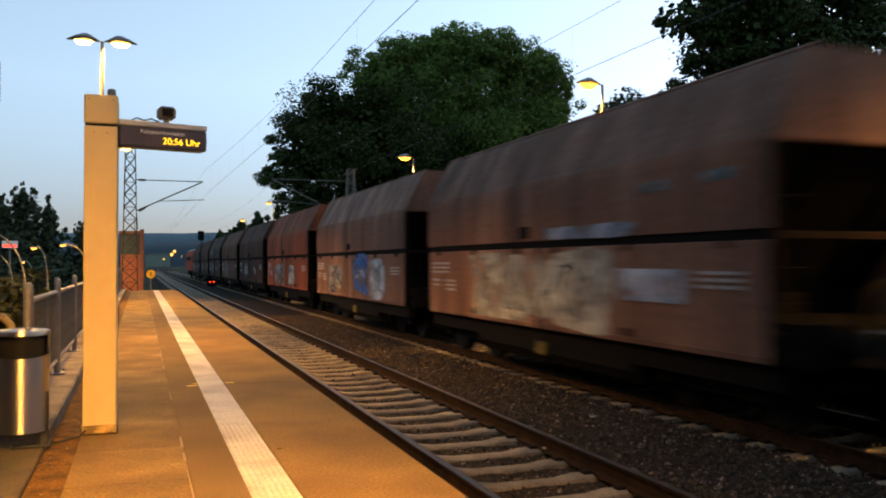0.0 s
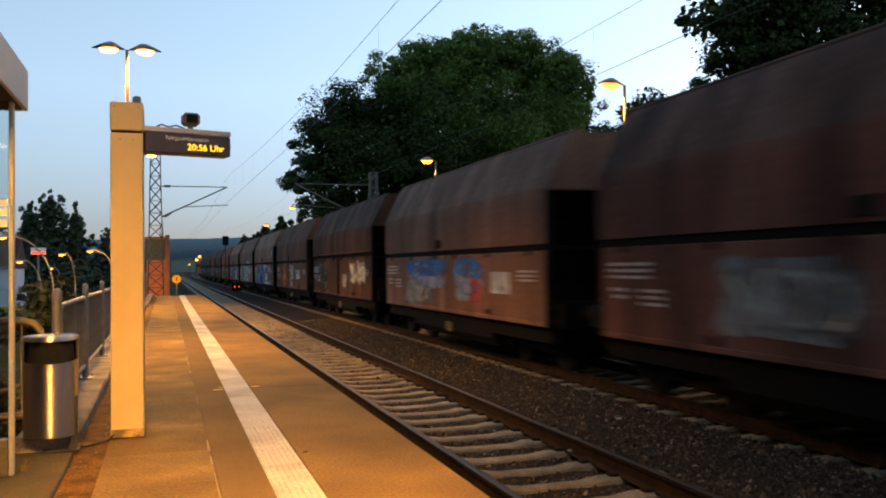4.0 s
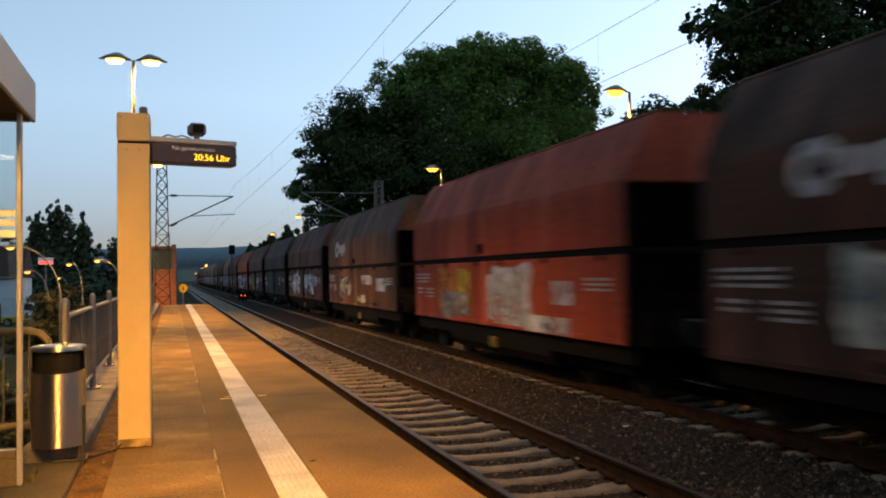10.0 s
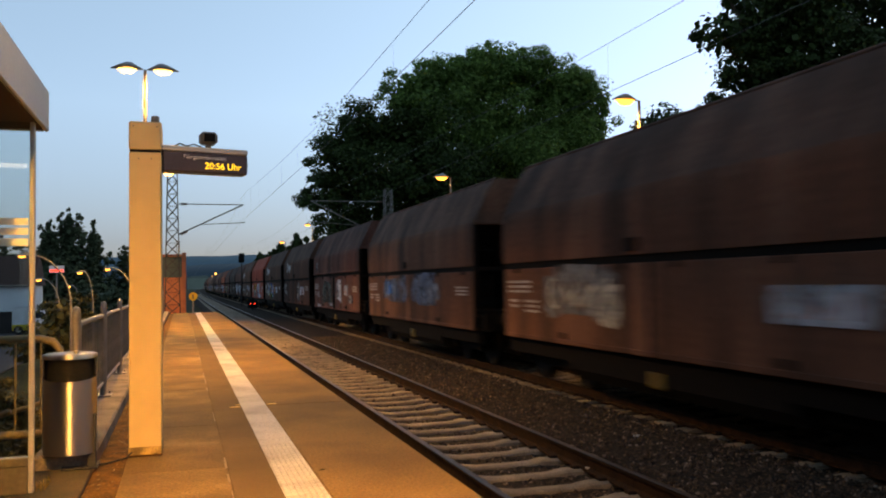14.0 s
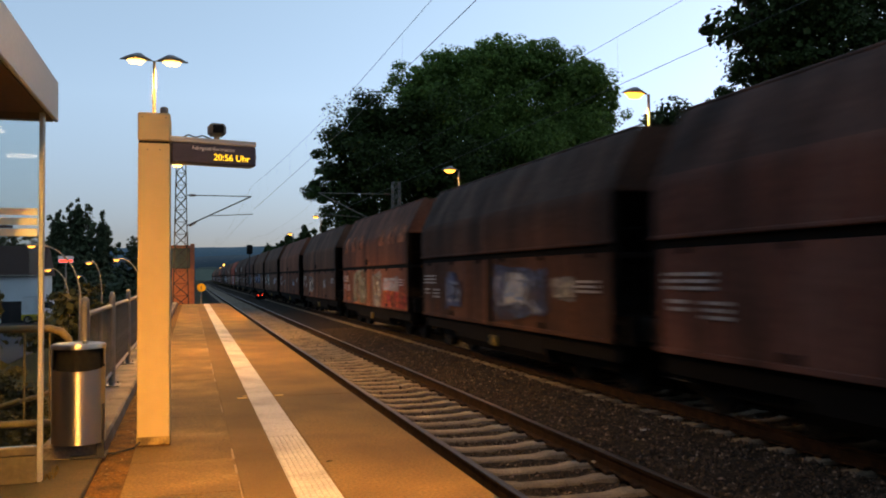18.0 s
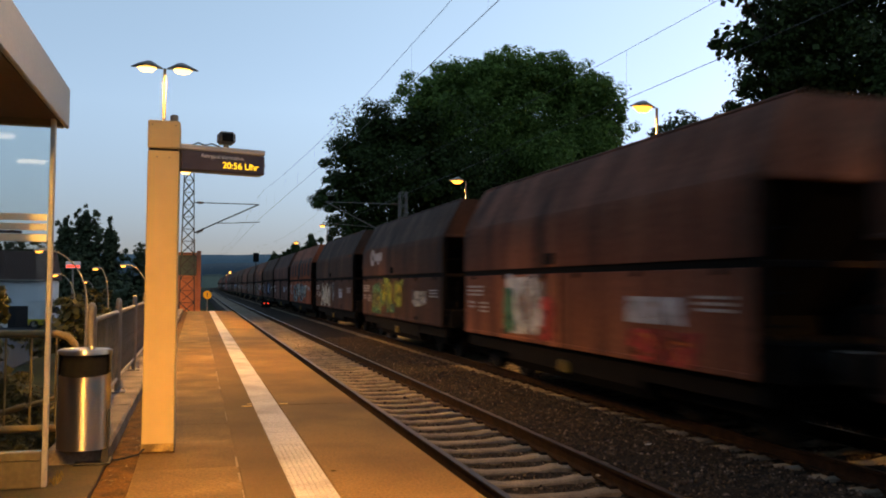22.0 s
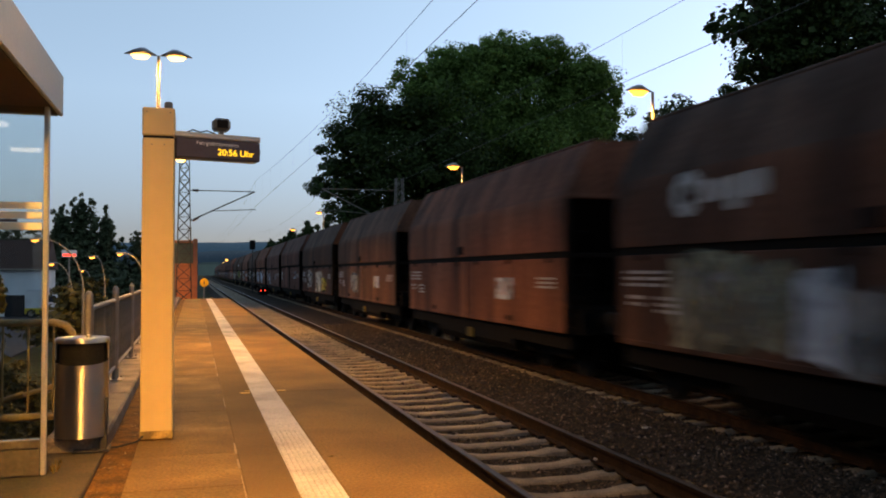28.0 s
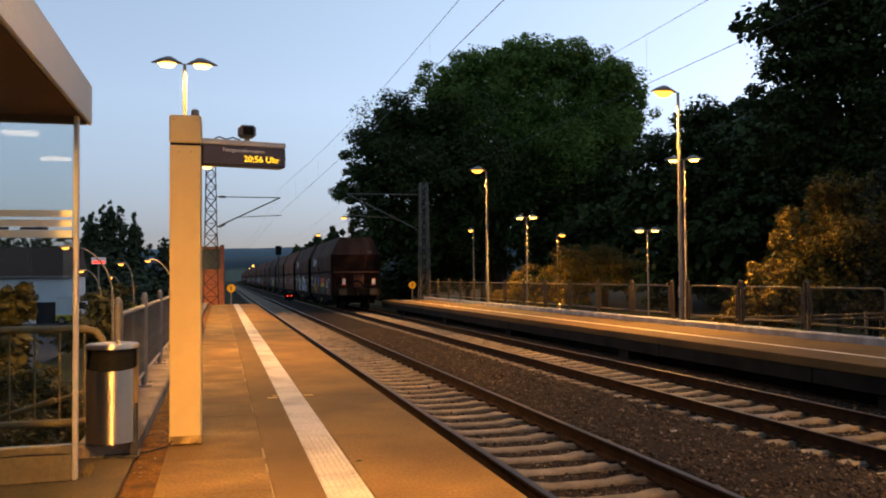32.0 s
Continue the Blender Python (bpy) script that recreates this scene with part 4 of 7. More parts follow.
# ---------------- platform lamps ----------------
def lamp_head(root, x, z, side, bulb, k=1.1):
    """A shallow winged housing that reaches out to one side, lit underneath."""
    s = side
    g = Geo()
    out = [(0.03, 0.0), (0.12, 0.035), (0.22, 0.075), (0.30, 0.075), (0.42, 0.045), (0.55, 0.0)]
    out = [(u * k, v * k * 1.5) for u, v in out]
    wid = [0.035, 0.08, 0.13, 0.14, 0.115, 0.03]
    wid = [w * k for w in wid]
    top = [(x + s * u, -w, z + v * 0.4) for (u, v), w in zip(out, wid)] + [(x + s * u, 0, z + v + 0.012) for (u, v), w in zip(out, wid)] + [(x + s * u, w, z + v * 0.4) for (u, v), w in zip(out, wid)] + [(x + s * u, 0, z - 0.006) for (u, v), w in zip(out, wid)]
    n = len(out)
    fs = []
    for r in range(4):
        for i in range(n - 1):
            a, b = r * n, ((r + 1) % 4) * n
            fs.append((a + i, a + i + 1, b + i + 1, b + i))
    fs += [(0, n, 2 * n, 3 * n), (n - 1, 4 * n - 1, 3 * n - 1, 2 * n - 1)]
    g.add(top, fs, True)
    head = part("lamp_head", g, M["lamp_shell"], root)
    g = Geo()
    q = k
    k = 10
    wide = 0.2 if bulb is M["bulb_amber"] else 0.155
    ring = [(x + s * 0.29 * q + wide * q * math.cos(2 * math.pi * i / k), 0.085 * q * math.sin(2 * math.pi * i / k)) for i in range(k)]
    low = [(x + s * 0.29 * q + 0.1 * q * math.cos(2 * math.pi * i / k), 0.05 * q * math.sin(2 * math.pi * i / k)) for i in range(k)]
    vs = [(u, w, z - 0.006) for u, w in ring] + [(u, w, z - (0.09 if bulb is M["bulb_amber"] else 0.065) * q) for u, w in low]
    g.add(vs, [(i, (i + 1) % k, k + (i + 1) % k, k + i) for i in range(k)] + [tuple(range(k, 2 * k))], True)
    part("lens", g, bulb, head, "glowing amber lens")


def lamp_post(name, label, height, sides, r=0.048, bulb="bulb", group="station lamps", k=1.1):
    root = thing(name, label, "street lamp", group)
    part("pole", Geo().tube([(0, 0, 0), (0, 0, height * 0.35), (0, 0, height)], [r, r * 0.9, r * 0.55], 12), M["pole"], root)
    part("collar", Geo().tube([(0, 0, 0), (0, 0, 0.04)], r * 1.8, 12), M["galv"], root)
    part("hatch", Geo().box(-r - 0.004, -r * 0.5, -0.03, 0.03, 0.6, 0.9, 0.003), M["lamp_shell"], root)
    for s in sides:
        lamp_head(root, 0, height, s, M[bulb], k)
    return root


def build_lamps():
    twin = lamp_post("twin_street_lamp", "twin-headed lamp post glowing sodium amber", 5.0, (-1, 1), k=1.02)
    twin.matrix_basis = pose(-2.4, 15.4, 0.1)
    # post at y 43.6 is added, unseen behind the pillar, to light the hut
    for m in (pose(-2.45, 1.3, 0.1), pose(-2.45, -12.8, 0.1), pose(-2.52, 29.5, 0.1), pose(-3.47, 43.6, 0.1), pose(11.65, 22.6, -0.24, 0, 0, -28), pose(14.4, 30.0, -1.95, 0, 0, -28), pose(11.6, 36.0, -1.05, 0, 0, -28)):
        copy_thing(twin, m)
    single = lamp_post("platform_lamp", "tall single-arm platform lamp glowing sodium amber", 6.15, (-1,), 0.07, bulb="bulb_amber", k=1.5)
    single.matrix_basis = pose(10.2, 20.4, 0.1)
    for m in (pose(10.2, 37.5, 0.1), pose(10.2, 3.2, 0.1), pose(10.0, 80.0, 0.85), pose(10.0, 102.0, 0.3)):
        copy_thing(single, m)
    small = lamp_post("path_lamp", "slim path lamp behind the railing", 4.55, (1,), 0.05, bulb="bulb_amber")
    small.matrix_basis = pose(17.0, 45.5, -0.9)
    copy_thing(small, pose(11.6, 44.3, -0.7, 0, 0, 100))
    # the light that these lamps give
    for y, w, tilt, cone in ((15.4, 2200, 5, 153), (29.5, 2700, 7, 160), (43.6, 1900, 8, 158), (1.3, 4150, 26, 157), (-12.8, 3500, 30, 146)):
        for x in (-2.72, -2.12):
            glow_lamp(x - (1.05 if y == 43.6 else 0), y, 5.03, w, tilt=tilt, cone=cone)
    for x, y, z, w in ((9.74, 20.4, 6.1, 6000), (9.74, 37.5, 6.1, 4200), (9.74, 3.2, 6.1, 6500), (11.95, 22.5, 4.6, 2500), (14.1, 30.1, 2.92, 1500), (11.9, 35.9, 3.85, 4500), (17.3, 45.5, 3.55, 1800), (11.6, 44.6, 3.6, 3500), (9.55, 80.0, 6.8, 900)):
        glow_lamp(x, y, z, w, cone=166 if y > 33 and y < 46 and x > 10 else 134)


build_lamps()


# ---------------- overhead line ----------------
def lattice_mast(name, label, x, y, z0, height, w0, w1, colour):
    root = thing(name, label, "catenary mast", "catenary masts", at=(x, y, z0))
    for sx in (-1, 1):
        for sy in (-1, 1):
            g = Geo()
            g.tube([(sx * w0, sy * w0, 0), (sx * w1, sy * w1, height)], 0.035, 4, smooth=False)
            part("corner_post", g, colour, root)
    n = int(height / 0.62)
    for i in range(n):
        t0, t1 = i / n, (i + 1) / n
        a, b = w0 + (w1 - w0) * t0, w0 + (w1 - w0) * t1
        z, zz = height * t0, height * t1
        s = 1 if i % 2 else -1
        g = Geo()
        for sy in (-1, 1):
            for q in (-s, s):
                g.tube([(-q * a, sy * a, z), (q * b, sy * b, zz)], 0.02, 4, smooth=False)
            g.tube([(sy * a, -s * a, z), (sy * b, s * b, zz)], 0.016, 4, smooth=False)
            g.tube([(-b, sy * b, zz), (b, sy * b, zz)], 0.012, 4, smooth=False)
        part("lattice_brace", g, colour, root)
    part("foundation", Geo().box(-w0 - 0.25, w0 + 0.25, -w0 - 0.25, w0 + 0.25, -0.6, 0.12, 0.03), M["concrete"], root)
    return root


def cantilever(root, reach, zt, zb, zs, metal="mast"):
    """Arm that carries the wires: top tie, slanted strut, steady arm, insulators. Reach is signed."""
    s = 1 if reach > 0 else -1
    part("top_tie", Geo().tube([(s * 0.3, 0, zt), (reach, 0, zt)], 0.025, 6), M[metal], root)
    part("strut", Geo().tube([(s * 0.3, 0, zb), (reach, 0, zt)], 0.035, 6), M[metal], root)
    part("steady_arm", Geo().tube([(s * 0.3 + (reach - s * 0.3) * 0.33, 0, zb + (zt - zb) * 0.33), (reach * 1.02, 0, zs)], 0.02, 6), M[metal], root)
    for z in (zt, zb):
        dz = 0 if z == zt else (zt - zb) * 0.12
        pts = [(s * 0.42 + s * 0.05 * k, 0, z + dz * k / 7) for k in range(8)]
        part("insulator", Geo().tube(pts, [0.05, 0.075, 0.05, 0.075, 0.05, 0.075, 0.05, 0.03], 8), M["insul"], root)


def stagger(y):
    """The wires of the near track swing sideways towards their support."""
    return -0.35 * min(1.0, max(0.0, (y - 20) / 26))


def build_overhead():
    m1 = lattice_mast("lattice_mast", "dark steel lattice mast carrying the overhead line", -2.28, 46.2, -0.9, 9.0, 0.4, 0.22, M["mast"])
    cantilever(m1, 3.6, 6.55, 4.95, 5.6)
    m2 = lattice_mast("lattice_mast", "grey steel lattice mast behind the opposite platform", 10.9, 53.0, -0.9, 8.3, 0.34, 0.22, M["pole"])
    cantilever(m2, -5.0, 7.5, 5.2, 6.2, "pole")
    for x, y in ((-2.3, 112.0), (-2.0, 180.0)):
        lattice_mast("lattice_mast", "distant steel lattice mast beside the line", x, y, -0.9, 8.0, 0.3, 0.18, M["mast"])
    for name, cx, zc, zm in (("contact_wires", T1, 4.86, 6.25), ("contact_wires", T2, 4.86, 6.5)):
        root = thing(name, "thin dark overhead contact and carrier wires", "overhead wire", "overhead wires")
        for wire, z, sag in (("contact_wire", zc, 0.02), ("carrier_wire", zm, 0.75)):
            pts = []
            for i in range(0, 70):
                y = -20 + i * 4.0
                u = ((y - 46.2) / 66.0) % 1.0
                pts.append((cx + stagger(y) * (cx < 3) + bend(y), y, z - sag * 4 * u * (1 - u)))
            part(wire, Geo().tube(pts, 0.0055 if wire == "contact_wire" else 0.0045, 5), M["wire"], root)
        g = Geo()
        for i in range(60):
            y = -14 + i * 4.0
            u = ((y - 46.2) / 66.0) % 1.0
            q = cx + stagger(y) * (cx < 3) + bend(y)
            g.tube([(q, y, zc), (q, y, zm - 0.75 * 4 * u * (1 - u))], 0.0014, 3)
        part("dropper", g, M["wire"], root)


build_overhead()


# ---------------- signs and signals ----------------
def build_signs():
    for x, y, z in ((-1.25, 46.6, -0.9), (9.75, 51.5, -0.9)):
        root = thing("round_sign", "round amber railway sign on a thin post", "sign", "round signs", at=(x, y, z))
        part("post", Geo().tube([(0, 0, 0), (0, 0, 1.7)], 0.04, 8), M["galv"], root)
        part("plate", Geo().tube([(0, -0.05, 1.7), (0, -0.075, 1.7)], 0.23, 20), M["yellow"], root)
        part("mark", Geo().box(-0.03, 0.03, -0.083, -0.078, 1.6, 1.8), M["sign"], root, "dark upright bar")
    root = thing("shunting_signal", "low signal with two red lights between the tracks", "signal", at=(3.82, 72.5, -0.8))
    part("case", Geo().box(-0.4, 0.4, -0.12, 0.12, 0.25, 0.85, 0.03), M["black"], root)
    part("foot", Geo().box(-0.1, 0.1, -0.1, 0.1, 0.0, 0.26), M["mast"], root)
    for x in (-0.16, 0.16):
        part("light", Geo().tube([(x, -0.125, 0.62), (x, -0.14, 0.62)], 0.05, 12), M["red_light"], root)
    root = thing("main_signal", "dark signal head on a tall mast beside the line", "signal", at=(3.75, 85.0, -0.9))
    part("mast", Geo().tube([(0, 0, 0), (0, 0, 4.6)], 0.045, 8), M["mast"], root)
    part("head", Geo().box(-0.28, 0.28, -0.15, 0.15, 4.5, 5.4, 0.04), M["black"], root)
    root = thing("brick_hut", "small red brick hut with green fascia by the platform end", "hut", at=(-1.7, 50.0, -0.9))
    part("wall", Geo().box(-1.1, 0.0, 0.0, 4.0, 0, 2.75, 0.01), M["brick_red"], root)
    part("pier", Geo().box(-0.12, 0.12, -0.12, 0.5, 0, 4.15, 0.02), M["brick_red"], root)
    part("fascia", Geo().box(-1.15, -0.122, -0.06, 4.1, 2.751, 3.9, 0.02), M["green"], root)
    part("roof", Geo().box(-1.2, -0.125, -0.2, 4.2, 3.901, 4.05, 0.02), M["brick_red"], root)
    part("door", Geo().box(-0.9, -0.2, -0.03, 0.0, 0.05, 2.1, 0.01), M["brick_red"], root)


build_signs()


# ---------------- trees ----------------
def leaf_cloud(rng, centre, radii, count):
    """Leaf sprays thinning outwards through an ellipsoid, each with the outward direction it faces."""
    d = rng.normal(size=(count, 3))
    d /= np.linalg.norm(d, axis=1)[:, None]
    r = 0.35 + 0.65 * rng.random(count) ** 0.7 + 0.1 * rng.normal(size=count)
    return np.hstack([np.array(centre) + d * r[:, None] * np.array(radii), d])


def leaf_mesh(name, cloud, size, rng):
    """Each spray is one small bent leaf, turned loosely outwards and up."""
    n = len(cloud)
    pts, face = cloud[:, :3], cloud[:, 3:] * 0.75 + rng.normal(size=(n, 3)) * 0.55
    face[:, 2] += 0.8
    face /= np.linalg.norm(face, axis=1)[:, None]
    a = np.cross(face, rng.normal(size=(n, 3)))
    a /= np.linalg.norm(a, axis=1)[:, None]
    b = np.cross(face, a)
    c = face
    s = size * (0.6 + 0.8 * rng.random(n))[:, None]
    w = s * 0.42
    v = np.stack([pts - a * s * 0.5, pts - a * s * 0.05 + b * w, pts + a * s * 0.5 + c * s * 0.18, pts - a * s * 0.05 - b * w,
                  ], axis=1).reshape(-1, 3)
    f = np.arange(4 * n).reshape(-1, 4)
    me = bpy.data.meshes.new(name)
    me.vertices.add(4 * n)
    me.vertices.foreach_set("co", v.ravel())
    me.loops.add(4 * n)
    me.loops.foreach_set("vertex_index", f.ravel())
    me.polygons.add(n)
    me.polygons.foreach_set("loop_start", np.arange(0, 4 * n, 4))
    me.update()
    me.validate()
    return me


def tree(name, label, base, height, clumps, n_leaves, size, mat, seed, trunk=0.5, group="trees", lump=420):
    """Trunk, limbs that reach into the clumps, and leaf sprays. Clumps: (dx, dy, z, rx, ry, rz)."""
    rng = np.random.default_rng(seed)
    root = thing(name, label, "tree", group, at=base)
    g = Geo()
    mid = height * 0.45
    g.tube([(0, 0, -0.5), (0.05, 0, mid * 0.5), (0.15, 0.1, mid), (0.1, 0.2, height * 0.75)], [trunk, trunk * 0.8, trunk * 0.6, trunk * 0.2], 10)
    part("trunk", g, M["bark"], root)
    allp, core = [], []
    g = Geo()
    tot = sum((c[3] * c[4] * c[5]) ** 0.67 for c in clumps)
    for dx, dy, z, rx, ry, rz in clumps:
        g.tube([(0.1, 0.05, mid * 0.75), (dx * 0.45, dy * 0.45, mid * 0.6 + z * 0.4), (dx, dy, z)], [trunk * 0.4, trunk * 0.22, 0.05], 6)
        share = max(60, int(n_leaves * (rx * ry * rz) ** 0.67 / tot))
        sub = max(6, share // lump)
        d = rng.normal(size=(sub, 3))
        d /= np.linalg.norm(d, axis=1)[:, None]
        cs = np.array((dx, dy, z)) + d * (0.5 + 0.55 * rng.random(sub))[:, None] * np.array((rx, ry, rz))
        for c in cs:
            k = 0.13 + 0.2 * rng.random()
            allp.append(leaf_cloud(rng, c, (rx * k, ry * k, rz * k * 0.85), share // sub))
        inner = leaf_cloud(rng, (dx, dy, z), (rx * 0.68, ry * 0.68, rz * 0.68), max(30, share // 8))
        core.append(inner)
    part("limb", g, M["bark"], root)
    me = leaf_mesh("crown", np.concatenate(allp), size, rng)
    part("crown", me, mat, root)
    part("inner_foliage", leaf_mesh("inner_foliage", np.concatenate(core), size * (2.0 if size > 0.12 else 1.15), rng), mat, root)
    return root


def build_trees():
    rnd = random.Random(11)
    # broad plane tree beyond the opposite platform, its shaded lower crown split off in darker leaves
    cl = [(0, 0, 13, 6.5, 5, 5.6), (-3.6, -1, 15.9, 3.4, 4, 2.7), (-0.4, 0, 17.6, 3.8, 4, 2.7), (4.0, 0, 18.3, 4.0, 4, 2.6), (8.2, 0, 17.4, 3.2, 4, 2.7), (9.8, 0, 14.0, 3.2, 4, 3.2), (7.6, 0, 13.0, 4.0, 4, 4.2),
          (8.8, 0, 9.6, 3.4, 4, 4.2), (3.6, -1, 12, 5, 5, 5), (6.0, 0, 18.9, 3.0, 3, 1.9), (9.8, 0, 17.8, 2.4, 3, 1.9), (11.0, 0, 15.6, 2.0, 2.5, 2.2), (1.8, 0, 19.0, 3.2, 3, 1.7)]
    tree("plane_tree", "broad dark green deciduous tree with dense crown", (19.0, 62.0, -0.8), 19, cl, 150000, 0.185, M["leaf_a"], 21, 0.7, lump=150)
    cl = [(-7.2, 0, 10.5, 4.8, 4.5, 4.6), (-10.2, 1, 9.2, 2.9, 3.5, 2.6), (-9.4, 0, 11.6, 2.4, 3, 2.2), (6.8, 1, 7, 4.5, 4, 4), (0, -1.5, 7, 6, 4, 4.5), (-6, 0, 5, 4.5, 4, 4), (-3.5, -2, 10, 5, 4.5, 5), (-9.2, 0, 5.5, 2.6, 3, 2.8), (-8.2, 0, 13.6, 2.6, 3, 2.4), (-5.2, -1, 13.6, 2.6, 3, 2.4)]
    tree("linden_tree", "shaded lower crown of the plane tree, painted with darker leaves", (17.6, 61.0, -0.8), 12, [(a + 1.4, b, c, d, e, f) for a, b, c, d, e, f in cl], 110000, 0.185, M["leaf_f"], 23, 0.5, lump=260)
    # tall tree over the opposite platform, near the camera's side
    cl = [(0, 0, 13, 5, 5, 5), (-4.2, 0, 12.0, 2.4, 2.5, 1.9), (-6.0, 0, 13.4, 1.6, 2, 1.3), (-6.2, 0, 16.4, 2.2, 2.2, 1.7), (-4.6, 0, 18.2, 2.6, 2.4, 1.8), (-4.4, 0, 9.6, 2.2, 2.4, 1.8), (-6.4, 0, 8.4, 2.2, 2.4, 1.6), (3.5, 0, 15, 5, 4, 4), (-1, 0, 17, 4, 4, 3.2), (5, -3, 10, 4.5, 4.5, 5), (0, -4, 10, 4, 4, 4), (-3.6, 0, 14.8, 2.4, 2.5, 2.4), (-2.4, -1, 11.8, 2.6, 2.5, 2.2), (-1.5, 0, 8, 3.2, 3, 3), (8, -6, 12, 5, 5, 6)]
    tree("oak_tree", "tall dark oak overhanging behind the opposite platform", (27.7, 33.0, -0.8), 18, cl, 115000, 0.17, M["leaf_b"], 22, 0.6, lump=330)
    # dark belt of woods behind
    for i, (x, y, h) in enumerate(((33, 52, 12), (36, 44, 12.5), (29, 60, 11), (28.6, 48, 13.8), (25.6, 47.5, 11.2), (31.4, 45.5, 13.8), (34, 44, 14.6), (29.8, 47, 12.8), (40, 56, 12), (27, 44, 7), (24, 54, 7.5), (20, 74, 9), (16, 80, 9), (25, 70, 11), (31, 36, 8), (38, 33, 11), (36, 24, 12), (31, 17, 12), (44, 40, 12), (15, 66, 6), (40, 12, 13), (30, 5, 13), (34, -6, 13))):
        cl = [(0, 0, h * 0.6, 4.6, 4.2, h * 0.36), (rnd.uniform(-3, 3), rnd.uniform(-2, 2), h * 0.35, 4.2, 4, h * 0.3), (rnd.uniform(-2, 2), 0, h * 0.82, 3, 3, h * 0.18), (rnd.uniform(-4, 4), -1.5, h * 0.2, 4, 3, h * 0.2)]
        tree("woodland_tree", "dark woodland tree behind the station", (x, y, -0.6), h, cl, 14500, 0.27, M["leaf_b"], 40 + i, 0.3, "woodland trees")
    # trees behind the far part of the line
    for i, (x, y, h) in enumerate(((14, 96, 7), (16, 112, 8), (20, 126, 9), (17, 150, 9), (22, 170, 10), (24, 200, 10), (13.4, 98, 8.2), (11.8, 108, 8.6), (11.2, 118, 7.8), (10.6, 130, 7.6), (10.6, 146, 7.6))):
        w = 4 if i < 6 else 1.9
        cl = [(0, 0, h * 0.6, w, w, h * 0.35), (-w * 0.35, 1, h * 0.35, w, w, h * 0.3), (w * 0.25, 0, h * 0.82, w * 0.6, w * 0.6, h * 0.18)]
        tree("woodland_tree", "dark tree beside the distant line", (x, y, -0.8), h, cl, 9000, 0.32, M["leaf_b"], 70 + i, 0.3, "woodland trees")
    # shrubs behind the railing, lamplight and shade put into their leaf colours
    for i, (x, y, h, w, n) in enumerate(((12.9, 19.9, 3.8, 1.1, 5000), (14.3, 19.4, 5.4, 1.6, 6000), (16.8, 18.7, 6.8, 2.4, 8000), (11.9, 20.6, 1.9, 0.5, 1400), (19.8, 21.0, 7.4, 3.0, 6000), (15.6, 16.2, 4.4, 1.7, 4000), (15.0, 40.5, 4.0, 1.9, 9000), (13.2, 42.0, 2.8, 1.3, 5000), (17.4, 41.0, 4.3, 2.0, 9000), (13.0, 16.2, 1.0, 0.8, 1200))):
        cl = [(0, 0, h * 0.5, w, w, h * 0.32), (-w * 0.6, 0.3, h * 0.35, w * 0.7, w * 0.7, h * 0.28), (w * 0.5, -0.3, h * 0.65, w * 0.7, w * 0.7, h * 0.28), (0.2, 0, h * 0.82, w * 0.55, w * 0.5, h * 0.18)]
        tree("shrub", "leafy shrub, lamplight and shade put into its leaf colour", (x, y, -0.9), h, cl, n * (3 if y < 30 else 2), 0.095 if y < 30 else 0.085, M["leaf_e" if x > 15.5 and y < 30 else "leaf_c"], 90 + i, 0.07, "shrubs")
    # low growth below the near railing and beyond the street
    for i, (x, y, h, w, n) in enumerate(((-4.3, 9.3, 3.0, 0.95, 2600), (-3.65, 8.75, 2.5, 0.6, 1800), (-4.5, 8.5, 2.6, 0.7, 1800), (-5.2, 9.9, 3.2, 1.1, 2600), (-3.7, 10.6, 2.6, 0.8, 1600), (-5.4, 10.5, 2.9, 1.4, 2600), (-6.2, 12.5, 3.3, 1.5, 2600), (-4.6, 13.5, 2.4, 1.1, 1800), (-7.5, 15, 3.0, 1.6, 2200), (-9.0, 30, 3.2, 2.2, 2500), (-7.0, 40, 3.0, 2.0, 2200), (-8, 52, 3.4, 2.4, 2200), (-6.3, 20, 3.6, 0.9, 2600), (-7.2, 21, 3.5, 1.0, 2600))):
        cl = [(0, 0, h * 0.5, w, w, h * 0.32), (-w * 0.5, 0.3, h * 0.3, w * 0.8, w * 0.7, h * 0.25), (0.2, 0, h * 0.8, w * 0.6, w * 0.5, h * 0.2)]
        tree("shrub", "dull shrub on the embankment by the railing", (x, y, -2.2), h, cl, n * (9 if y < 20 else 2), 0.046 if y < 20 else 0.15, M["leaf_g"], 120 + i, 0.06, "shrubs")
    for i, (x, y, h, w) in enumerate(((-14.9, 92, 8.8, 1.9), (-13.2, 90, 10.6, 2.0), (-11.4, 90, 10.7, 1.9), (-12.3, 90, 10.9, 0.8), (-10.3, 90, 10.2, 0.8), (-14.2, 90, 10.2, 0.8), (-9.9, 91, 8.8, 1.6), (-12.6, 87, 6.4, 2.6), (-7.2, 92, 7.6, 1.9), (-5.6, 96, 6.4, 2.2), (-9.6, 84, 4.6, 2.2), (-17.6, 95, 8.0, 2.2), (-20, 99, 9.0, 2.6), (-23, 98, 9.0, 3.0), (-26.5, 99, 8.6, 3.0), (-30, 100, 9.2, 3.4), (-8.6, 72, 3.6, 2.2), (-6.4, 66, 3.4, 2.0))):
        cl = [(rnd.uniform(-0.15, 0.15) * w, 0, h * (0.2 + 0.105 * k), w * (1.4 - 0.15 * k), w * (1.4 - 0.15 * k), h * 0.11) for k in range(8)]
        cl += [(rnd.uniform(-0.7, 0.7) * w, 0, h * rnd.uniform(0.5, 0.85), w * 0.45, w * 0.45, h * 0.12) for k in range(5)]
